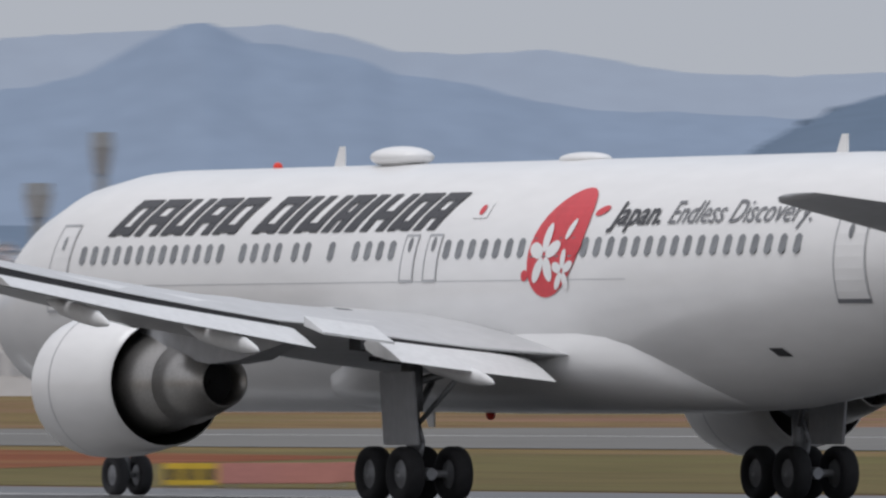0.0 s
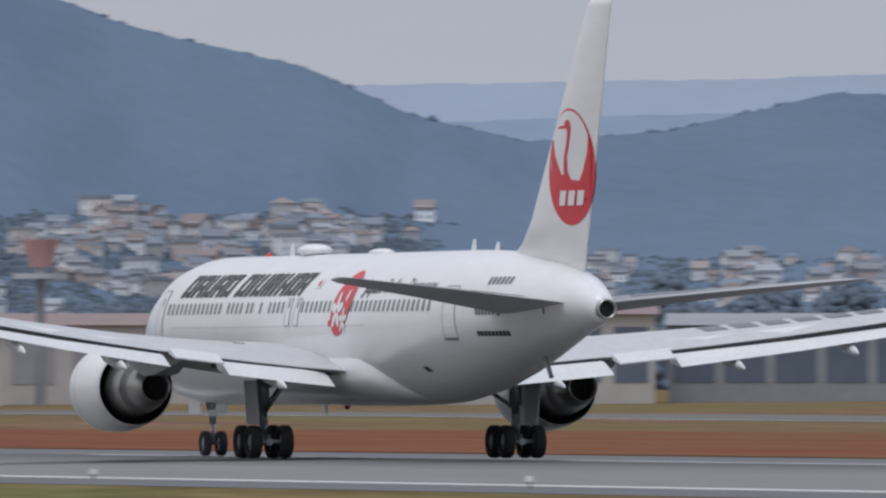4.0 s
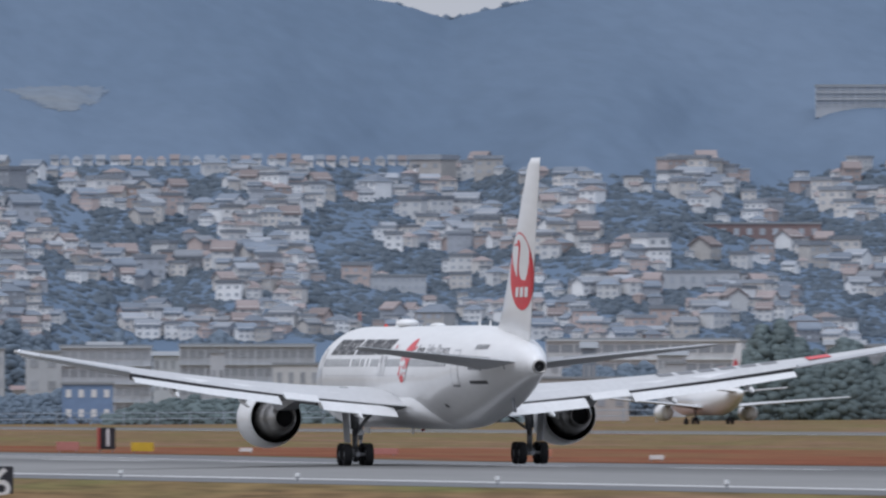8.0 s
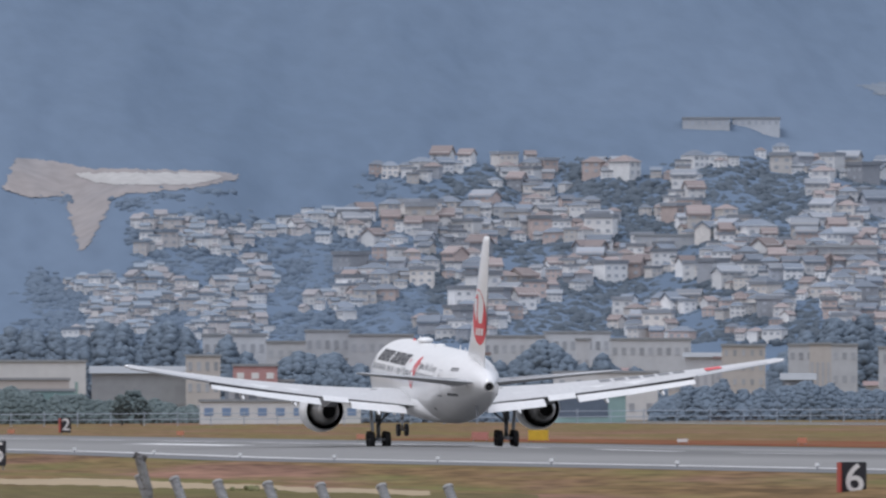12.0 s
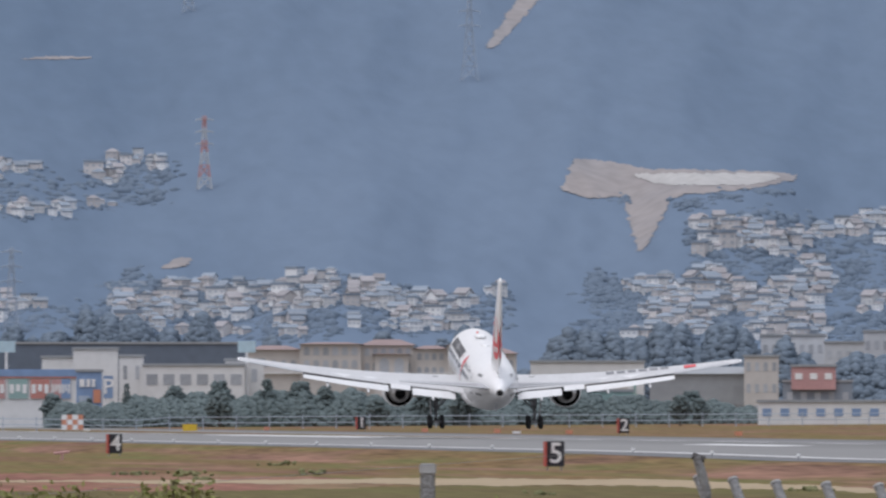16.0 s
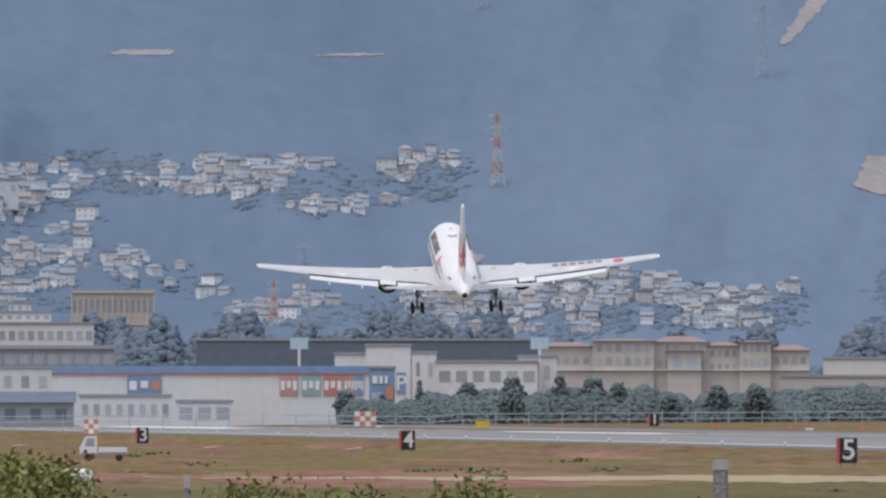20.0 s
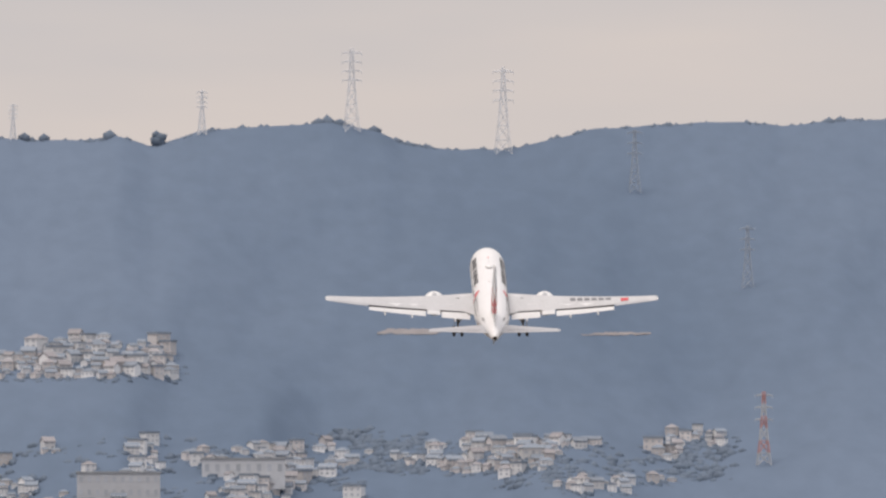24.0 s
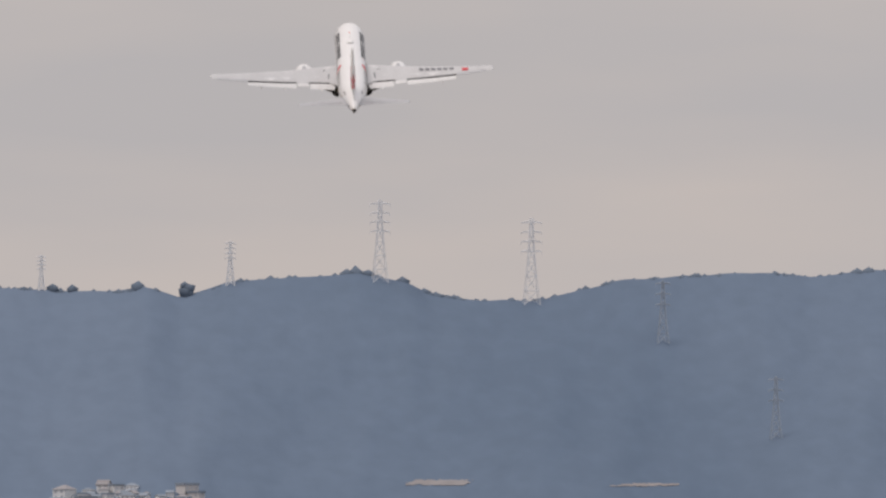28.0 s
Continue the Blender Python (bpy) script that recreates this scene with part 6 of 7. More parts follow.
def build_bush(az, d, z_top, wide, label, seed, leaves=900):
    """A leafy bush: stems with many small leaves, ragged at the top."""
    rng = np.random.default_rng(seed)
    x0, y0 = polar(az, d)
    g = ground_height(x0, y0)
    h = z_top - g
    t = new("bush")
    tips = []
    for k in range(9):
        q = (k / 8 - .5) * wide * .9
        tip = (q + rng.normal(0, .04), rng.normal(0, .15), h - .16 * rng.random() ** 1.5 - .25 * (2 * q / max(wide, .1)) ** 2 * .4)
        bm = bmesh.new()
        rod(bm, (q * .5, 0, -.1), tip, .014, 5, .005)
        part("stem", bm, STEM, t)
        tips.append((q * .5, tip))
    verts, faces = [], []
    for k in range(int(leaves * 10)):
        q, tip = tips[int(rng.integers(len(tips)))]
        f = 1 - (.36 / max(h, .5)) * rng.random() ** .9
        c = np.array((q + (tip[0] - q) * f, tip[1] * f, tip[2] * f)) + rng.normal(0, 1, 3) * np.array((.055, .14, .028))
        ln, wd = .011 + .012 * rng.random(), .006 + .006 * rng.random()
        u = rng.normal(0, 1, 3); u /= np.linalg.norm(u)
        v = np.cross(u, rng.normal(0, 1, 3)); v /= np.linalg.norm(v)
        k0 = len(verts)
        verts += [tuple(c - u * ln), tuple(c + v * wd), tuple(c + u * ln), tuple(c - v * wd)]
        faces.append((k0, k0 + 1, k0 + 2, k0 + 3))
    tagged(mesh_ob("foliage", verts, faces, LEAF, t), kind="stuff")
    tagged(t, label, "bush", group="bushes along the near fence")
    t.matrix_basis = pose(x0, y0, g, 0, 0, -az)


def build_fence_post(az, d, z_top, w, label, slant=False):
    x0, y0 = polar(az, d)
    g = ground_height(x0, y0)
    h = z_top - g
    t = new("fence_post")
    if slant:                                     # post with its top bent towards the airfield
        bm = bmesh.new()
        rod(bm, (0, 0, -.2), (0, 0, h - .35), w / 2, 10)
        part("shaft", bm, POSTGREY, t)
        bm = bmesh.new()
        rod(bm, (.0, 0, h - .36), (-.13, .2, h), w / 2, 12)
        part("bent_arm", bm, POSTGREY, t, "bent grey top arm")
        bm = bmesh.new()
        rod(bm, (-.13, .2, h), (-.134, .207, h + .012), w * .56, 12)
        part("cap", bm, CONCRETE, t)
    else:
        bm = bmesh.new()
        box(bm, -w / 2, w / 2, -w / 2, w / 2, -.2, h, w * .12)
        part("shaft", bm, POSTGREY, t)
        bm = bmesh.new()
        box(bm, -w * .56, w * .56, -w * .56, w * .56, h - .05, h + .02, w * .1)
        part("cap", bm, CONCRETE, t)
    tagged(t, label, "fence post", group="posts of the near fence")
    t.matrix_basis = pose(x0, y0, g, 0, 0, -az)


def wire(name, pts, r, m, label):
    cu = bpy.data.curves.new(name, "CURVE")
    cu.dimensions, cu.bevel_depth, cu.bevel_resolution = "3D", r, 2
    sp = cu.splines.new("POLY")
    sp.points.add(len(pts) - 1)
    for p, q in zip(sp.points, pts):
        p.co = (*q, 1)
    cu.materials.append(m)
    tagged(new(name, cu), label, "wire")


def build_airport():
    """Terminal, hangars, towers and masts behind the runway."""
    build_block(21.15, 23.3, .505, 1500, GREYWALL, "long grey airport terminal with ribbed glass front", "terminal_building", 3, 34, 30, DARKGLASS, True)
    build_block(22.3, 23.25, .40, 1470, PALEWALL, "pale terminal annex with rows of windows", "terminal_building", 2, 12, 20)
    top, w, h = build_block(21.63, 21.88, .60, 1545, PALEWALL, "white roof advertising tower with red shapes", "roof_sign", 0, 0, 3)
    for cx in (-w * .28, w * .12):
        bm = bmesh.new()
        box(bm, cx - .9, cx + .9, -.12, -.02, h - 2.2, h - .3)
        box(bm, cx - .2, cx + 1.5, -.16, -.06, h - 1.4, h - .9)
        part("sign_shape", bm, MASTRED, top)
    build_block(19.80, 20.25, .47, 1400, GREYWALL, "big grey hangar with a low gabled roof", "hangar", 1, 5, 40, DARKWALL, False, GREYWALL, 2.0, wide=.8, tall=.3)
    build_block(18.72, 19.5, .43, 1500, CREAMWALL, "long cream airport building with window rows", "airport_building", 3, 16, 20)
    build_block(19.5, 19.83, .50, 1650, PALEWALL, "white flat-roofed airport building", "airport_building", 3, 8, 20)
    build_block(20.25, 21.15, .40, 1520, GREYWALL, "grey pier building with dark glass bands", "airport_building", 3, 18, 20, DARKGLASS, True)
    build_block(23.3, 24.7, .46, 1500, PALEWALL, "white airport building with window bands", "airport_building", 3, 22, 20, DARKGLASS, True)
    build_block(24.7, 26.0, .38, 1420, GREYWALL, "grey cargo shed with dark openings", "cargo_shed", 1, 12, 20, DARKWALL, wide=.7)
    build_block(26.0, 27.1, .43, 1400, PALEWALL, "pale cargo building with a window row", "cargo_shed", 2, 14, 20)
    build_block(27.1, 29.8, .30, 1350, GREYWALL, "long low grey airport shed", "cargo_shed", 1, 26, 20, DARKWALL, wide=.6)
    build_block(16.36, 17.55, .30, 1450, CREAMWALL, "wide hangar with dark sliding doors", "hangar", 1, 7, 30, DARKWALL, False, ROOFRED, 1.6, wide=.72, tall=.62)
    build_block(17.6, 18.7, .26, 1480, GREYWALL, "grey airport hangar with dark sliding doors", "hangar", 1, 6, 30, DARKWALL, False, ROOFGREY, 1.2, wide=.8, tall=.6)
    build_block(14.5, 15.2, .215, 1480, CREAMWALL, "cream hangar with narrow dark doors", "hangar", 1, 3, 25, DARKWALL, False, ROOFGREY, .8, wide=.22, tall=.75)
    build_block(15.2, 16.3, .26, 1520, CREAMWALL, "low cream hangar with closed doors", "hangar", 1, 5, 25, GREYWALL, False, ROOFRED, 1.2, wide=.7, tall=.6)
    build_block(14.1, 14.48, .17, 1450, BLUEWALL, "low building clad in blue sheet", "blue_shed", 1, 4, 12, GREYWALL, False, wide=.4, tall=.4)
    # towers
    for az0, az1, el0, el1, d, label in ((26.545, 26.616, .0, .963, 1700, "grey concrete control tower in the haze"), (26.305, 26.397, 0, .78, 1500, "slim grey airport tower with a wider head")):
        x, y = polar((az0 + az1) / 2, d)
        g, w = ground_height(x, y), span(az0, az1, d)
        h = rise(el1, d) - g
        t = new("control_tower")
        bm = bmesh.new()
        rod(bm, (0, 0, -.5), (0, 0, h * .86), w * .3, 16, w * .26)
        part("shaft", bm, GREYWALL, t)
        bm = bmesh.new()
        rod(bm, (0, 0, h * .84), (0, 0, h * .94), w * .36, 16, w * .55)
        part("cab", bm, DARKGLASS, t)
        bm = bmesh.new()
        rod(bm, (0, 0, h * .94), (0, 0, h), w * .56, 16, w * .5)
        part("roof", bm, GREYWALL, t)
        tagged(t, label, "tower")
        t.matrix_basis = pose(x, y, g)
    x, y = polar(24.147, 1500)
    g = ground_height(x, y)
    t = new("radar_tower")
    zc, r = rise(.81, 1500) - g, 3.12
    bm = bmesh.new()
    bmesh.ops.create_icosphere(bm, subdivisions=4, radius=r, matrix=Matrix.Translation((0, 0, zc)))
    part("radome", bm, SIGNWHITE, t, "white radar dome", True)
    bm = bmesh.new()
    box(bm, -2.2, 2.2, -2.2, 2.2, zc - r - .6, zc - r + .2, .1)
    for sx in (-1, 1):
        for sy in (-1, 1):
            rod(bm, (sx * 1.9, sy * 1.9, -.3), (sx * 1.6, sy * 1.6, zc - r), .25, 8)
    part("stand", bm, GREYWALL, t)
    tagged(t, "white radar dome on a grey stand", "radar dome")
    t.matrix_basis = pose(x, y, g)
    build_mast(21.72, .765, 1460, 1.6, "red and white lattice mast with a floodlight deck")
    build_mast(24.965, .84, 1460, 1.7, "red and white airport floodlight mast")
    build_mast(13.745, .097, 1250, .5, "low red and white aerial on the grass")
    for az, d, el, label in ((19.322, 1600, .786, "red and white drum-topped tower"), (15.337, 1500, .568, "red drum tower on a railed platform")):
        x, y = polar(az, d)
        g = ground_height(x, y)
        h = rise(el, d) - g
        t = new("drum_tower")
        bm = bmesh.new()
        rod(bm, (0, 0, -.5), (0, 0, h - 3.6), .55, 12, .4)
        part("shaft", bm, GREYWALL, t)
        bm = bmesh.new()
        rod(bm, (0, 0, h - 3.7), (0, 0, h - 3.2), 2.6, 20)
        part("platform", bm, MASTWHITE, t)
        bm = bmesh.new()
        rod(bm, (0, 0, h - 2.6), (0, 0, h), 1.1, 8, 1.75)
        part("drum", bm, MASTRED, t, "red tapered drum")
        bm = bmesh.new()
        rod(bm, (0, 0, h - 3.3), (0, 0, h - 2.5), .5, 10)
        part("neck", bm, MASTWHITE, t)
        tagged(t, label, "tower")
        t.matrix_basis = pose(x, y, g)
    build_small_airliner(22.2, 1400, -88, "white airliner with a red tail standing at the terminal apron")
    build_small_airliner(25.55, 1300, -75, "white airliner with a red tail disc at the terminal")


PALEBLUE = mat("pale_blue_cladding", (.36, .44, .55), .7, .12, .3, second=(.5, .52, .55))


# wall colours with distance haze mixed in
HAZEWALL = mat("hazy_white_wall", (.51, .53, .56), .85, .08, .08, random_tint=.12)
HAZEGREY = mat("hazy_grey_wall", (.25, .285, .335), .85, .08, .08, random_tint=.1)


def build_arch_row(parent, x0, x1, count, z0, z1, y, m, wide=.62):
    """A row of round-headed openings in a front."""
    first = None
    for k in range(count):
        cx = x0 + (x1 - x0) * (k + .5) / count
        if first is None:
            w = (x1 - x0) / count * wide / 2
            pts = [(-w, 0), (w, 0)] + [(w * math.cos(q), (z1 - z0) - w + w * math.sin(q)) for q in [math.pi * i / 8 for i in range(9)]]
            n = len(pts)
            vv = [(px, -.06, pz) for px, pz in pts] + [(px, .06, pz) for px, pz in pts]
            first = mesh_ob("arched_opening", vv, [tuple(range(n)), tuple(range(2 * n - 1, n - 1, -1))] + [(k_, k_ + n, (k_ + 1) % n + n, (k_ + 1) % n) for k_ in range(n)], m, parent)
            first.matrix_basis = pose(cx, y, z0)
        else:
            again(first, parent, cx, y, z0)


def build_hotel():
    """A long arcaded hotel in stepped wings, each with a low tile roof."""
    d, mid = 2560.0, 5.82
    x, y = polar(mid, d)
    g = ground_height(x, y)
    top = new("hotel")
    across = lambda az: d * math.tan(radians(az - mid))
    up = lambda el: rise(el, d) - g
    # azimuth from, to, eaves, ridge, depth set forward, rows of arches (count, from, to)
    for a0, a1, e0, e1, fwd, rows in ((5.34, 5.53, .252, .268, 0, ((5, .19, .215),)), (5.53, 5.75, .272, .280, -1.2, ((6, .232, .262), (6, .185, .215))), (5.75, 5.94, .268, .290, -.4, ((6, .23, .258), (6, .175, .205))),
                                      (5.80, 5.92, .236, .240, -3.2, ((2, .165, .222),)), (5.94, 6.06, .255, .268, 0, ((4, .215, .24), (4, .165, .19))), (6.06, 6.17, .268, .272, -1.6, ((4, .232, .262), (4, .18, .21))), (6.17, 6.31, .238, .258, 0, ((4, .19, .215),))):
        x0, x1, h = across(a0), across(a1), up(e0)
        bm = bmesh.new()
        box(bm, x0, x1, fwd, 14 + fwd, -1, h)
        part("wing_wall", bm, CREAMWALL, top, "cream plastered wing")
        k = min(2.2, (x1 - x0) * .3)
        hr = max(up(e1) - h, .25)
        vv = [(x0 - .4, fwd - .6, h + .01), (x1 + .4, fwd - .6, h + .01), (x1 + .4, 14.4 + fwd, h + .01), (x0 - .4, 14.4 + fwd, h + .01), (x0 + k, 7 + fwd, h + hr), (x1 - k, 7 + fwd, h + hr)]
        mesh_ob("roof", vv, [(0, 1, 5, 4), (1, 2, 5), (2, 3, 4, 5), (3, 0, 4), (3, 2, 1, 0)], ROOFRED, top, "low red tile roof")
        for count, za, zb in rows:
            build_arch_row(top, x0 + .3, x1 - .3, count, up(za), up(zb), fwd, DARKGLASS)
        bm = bmesh.new()
        box(bm, x0, x1, fwd - .5, fwd + .05, up(.165), up(.165) + .18)
        part("string_course", bm, PALEWALL, top)
    tagged(top, "long cream arcaded hotel with red tile roofs", "hotel")
    top.matrix_basis = pose(x, y, g, 0, 0, -mid)


def build_edge_town():
    """Buildings and trees between the airfield and the hills."""
    # store with blue roof edge and coloured panels
    top, w, h = build_block(3.567, 4.735, .172, 2450, PALEWALL, "long white store with a blue roof edge and coloured panels", "store", 0, 0, 30, roof=BLUEWALL)
    bm = bmesh.new()
    box(bm, -w / 2, w / 2, -.3, .1, h - .7, h + .1)
    part("fascia", bm, BLUEWALL, top, "blue roof fascia")
    bm = bmesh.new()
    box(bm, -w / 2, w / 2, -.26, .08, h - .95, h - .71)
    part("stripe", bm, PINK, top)
    mid = (3.567 + 4.735) / 2
    for a0, a1, m, nm in ((3.853, 3.975, BLUEWALL, "sign_panel"), (4.402, 4.467, MASTRED, "sign_panel"), (4.48, 4.549, GREENWALL, "sign_panel"), (4.559, 4.628, PINK, "sign_panel"), (4.634, 4.67, MASTRED, "sign_panel"), (4.67, 4.703, BLUEWALL, "sign_panel")):
        c0, c1 = 2450 * math.tan(radians(a0 - mid)), 2450 * math.tan(radians(a1 - mid))
        bm = bmesh.new()
        box(bm, c0, c1, -.22, -.02, h - 4.1, h - 1.1)
        pn = part(nm, bm, m, top)
        for i in range(3):
            bm = bmesh.new()
            cx = c0 + (c1 - c0) * (i + .5) / 3
            box(bm, cx - (c1 - c0) * .11, cx + (c1 - c0) * .11, -.28, -.2, h - 3.3 + .3 * (i % 2), h - 1.9)
            part("sign_shape", bm, SIGNWHITE if i < 2 or a0 > 4.2 else ORANGE, pn)
    B = build_block
    B(4.60, 4.712, .222, 2510, PALEWALL, "white store annex with a low roof", "store", 1, 3, 20, wide=.3)
    B(4.712, 4.874, .252, 2500, PALEWALL, "tall white stepped store block", "store", 1, 2, 20, wide=.2, tall=.15)
    B(4.878, 4.966, .226, 2500, PALEWALL, "white store block beside the taller one", "store", 2, 2, 20, wide=.3)
    mural, mw, mh = B(4.724, 4.817, .172, 2440, BLUEWALL, "blue store mural with white and orange shapes", "sign_wall", 0, 0, 1)
    for cx, cz, hw_, hh_, m in ((-.28, .80, .10, .07, SIGNWHITE), (-.04, .80, .07, .07, SIGNWHITE), (.16, .80, .06, .07, SIGNWHITE), (.30, .56, .14, .12, ORANGE), (-.2, .5, .2, .07, PALEBLUE), (.1, .34, .16, .05, SIGNWHITE)):
        bm = bmesh.new()
        box(bm, mw * (cx - hw_), mw * (cx + hw_), -.2, -.05, mh * (cz - hh_), mh * (cz + hh_))
        part("mural_shape", bm, m, mural)
    sign, mw, mh = B(4.822, 4.856, .158, 2436, BLUEWALL, "blue parking sign with a white P", "parking_sign", 0, 0, .6, base=4.4, skirt=0, parapet=False)
    letter = numeral("P", mh * .95, sign)
    letter.matrix_basis = pose(0, -.05, mh * .5, 90, 0, 0)
    for k in (-.4, .4):
        bm = bmesh.new()
        rod(bm, (k, .3, -4.6), (k, .3, .1), .12, 8)
        part("post", bm, STEEL, sign)
    B(4.966, 5.33, .193, 2480, PALEWALL, "white two-storey building with wide window bays", "office_building", 2, 6, 20, wide=.66, tall=.36)
    B(5.26, 5.40, .212, 2500, PALEWALL, "pale plain building beside the hotel", "building", 2, 2, 14, wide=.3)
    build_hotel()
    B(6.36, 6.77, .205, 2500, PALEWALL, "long white shed with small marks", "shed", 1, 6, 12, GREENWALL, wide=.15, tall=.25)
    B(6.21, 6.71, .14, 2440, CREAMWALL, "low cream building behind the trees", "building", 1, 7, 12)
    B(6.33, 6.73, .10, 2400, GREENWALL, "green-roofed shed behind the fence", "shed", 0, 0, 10)
    B(6.79, 7.21, .165, 2560, GREYWALL, "grey round-roofed hangar behind the trees", "hangar", 1, 3, 20, GREYWALL, False, ROOFGREY, 1.2, wide=.7)
    B(7.18, 7.76, .062, 2300, PALEWALL, "low white car deck with blue parked vans", "car_deck", 1, 9, 10, BLUEWALL, wide=.5, tall=.35)
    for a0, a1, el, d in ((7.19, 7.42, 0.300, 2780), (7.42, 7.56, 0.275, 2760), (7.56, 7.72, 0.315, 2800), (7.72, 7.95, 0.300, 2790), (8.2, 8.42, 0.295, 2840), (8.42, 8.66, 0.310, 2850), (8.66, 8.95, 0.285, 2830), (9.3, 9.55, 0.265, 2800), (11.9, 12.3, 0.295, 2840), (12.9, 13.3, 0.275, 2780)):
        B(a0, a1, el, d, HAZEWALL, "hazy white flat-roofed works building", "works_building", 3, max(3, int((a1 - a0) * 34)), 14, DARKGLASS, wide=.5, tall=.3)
    B(7.30, 7.46, .19, 2480, MASTRED, "red sign wall with pale shapes", "sign_wall", 1, 3, 1, SIGNWHITE, wide=.5, tall=.3, base=5.4, skirt=-.3)
    B(7.27, 7.52, .135, 2481, HAZEGREY, "grey shed under the red sign wall", "shed", 1, 5, 8)
    B(8.38, 8.715, .085, 2250, GREENWALL, "open shed with a pale green roof", "shed", 1, 1, 10, DARKWALL, wide=.62, tall=.7)
    B(8.454, 8.831, .165, 2420, PALEWALL, "white block with square windows", "building", 2, 6, 12, wide=.3, tall=.35)
    B(9.061, 9.218, .262, 2480, CREAMWALL, "tall cream block of flats", "apartment_building", 5, 5, 12, wide=.35)
    B(10.18, 10.67, .28, 2620, HAZEWALL, "long hazy white school building with window bands", "school", 4, 16, 14, DARKGLASS, True)
    B(9.75, 10.08, .275, 2640, HAZEWALL, "pale school wing with window bands", "school_wing", 4, 10, 14, DARKGLASS, True)
    B(9.758, 9.941, .14, 2330, BLUEWALL, "small blue and white building", "building", 2, 4, 8, SIGNWHITE)
    B(10.52, 11.19, .21, 2400, PALEWALL, "white low office with windows", "office_building", 2, 16, 14)
    B(11.2, 11.8, .16, 2350, CREAMWALL, "low cream workshop building", "workshop", 1, 9, 14)
    B(11.5, 12.2, .30, 2800, PALEWALL, "white block of flats with balconies", "apartment_building", 4, 14, 14, DARKGLASS, True)
    B(12.6, 13.2, .28, 2780, GREYWALL, "grey block of flats with balconies", "apartment_building", 4, 12, 14, DARKGLASS, True)
    B(3.28, 3.732, .332, 2760, PALEWALL, "white office block with window rows", "office_building", 4, 13, 16, wide=.62, tall=.36)
    B(3.28, 3.578, .372, 2764, PALEWALL, "white set-back upper office floor", "roof_house", 1, 9, 8, base=17.5, skirt=0, wide=.5)
    B(3.425, 3.506, .405, 2766, PALEWALL, "white stair tower on the office roof", "roof_house", 1, 3, 5, base=19.2, skirt=0)
    B(3.30, 3.81, .247, 2600, GREYWALL, "grey apartment building with balconies", "apartment_building", 3, 10, 12, DARKGLASS, True)
    B(3.65, 3.95, .45, 2980, CREAMWALL, "pale terraced apartment block", "apartment_building", 4, 14, 12, DARKGLASS, True)
    B(3.01, 3.58, .172, 2420, PALEWALL, "white depot with a red roof sign", "depot", 2, 9, 12)
    B(3.68, 4.01, .07, 2330, PALEWALL, "low white airport huts behind the fence", "hut", 1, 8, 8, wide=.5, tall=.4)
    B(4.03, 4.23, .05, 2320, PALEWALL, "small white hut with an open front", "hut", 1, 3, 6, wide=.7, tall=.5)
    B(3.11, 3.66, .05, 2330, GREYWALL, "low grey sheds with dark pitched roofs", "shed", 1, 6, 8, DARKWALL, False, DARKWALL, 1.6)
    B(4.10, 5.36, .272, 2680, DARKWALL, "long dark flat-roofed hall", "hall", 0, 0, 16)
    for az in (4.472, 5.338):
        x, y = polar(az, 2500)
        g = ground_height(x, y)
        t = new("billboard")
        bm = bmesh.new()
        box(bm, -1.4, 1.4, -.1, .1, rise(.242, 2500) - g, rise(.283, 2500) - g, .03)
        part("panel", bm, mat("pale_blue_billboard", (.42, .55, .62), .6, .1, 1), t)
        bm = bmesh.new()
        rod(bm, (0, 0, -.2), (0, 0, rise(.243, 2500) - g), .2, 8)
        part("pole", bm, STEEL, t)
        tagged(t, "pale blue billboard on a tall pole", "billboard")
        t.matrix_basis = pose(x, y, g, 0, 0, -az)
    rng = np.random.default_rng(21)
    for i in range(64):
        a = 6.7 + 9.3 * (i + rng.random()) / 64
        wide_ = .05 + .11 * rng.random()
        d = 2480 + 380 * rng.random()
        el = .12 + .17 * rng.random() ** 1.2
        B(a, a + wide_, el, d, (HAZEWALL, HAZEGREY, CREAMWALL, HAZEWALL)[i % 4], "small hazy building among the trees before the hills", "low_building", 1 + i % 3, 2 + i % 4, 8, DARKGLASS, False, (ROOFGREY, ROOFRED, ROOFGREY)[i % 3], (0, 1.1, 0, .8)[i % 4], wide=.45, tall=.4)
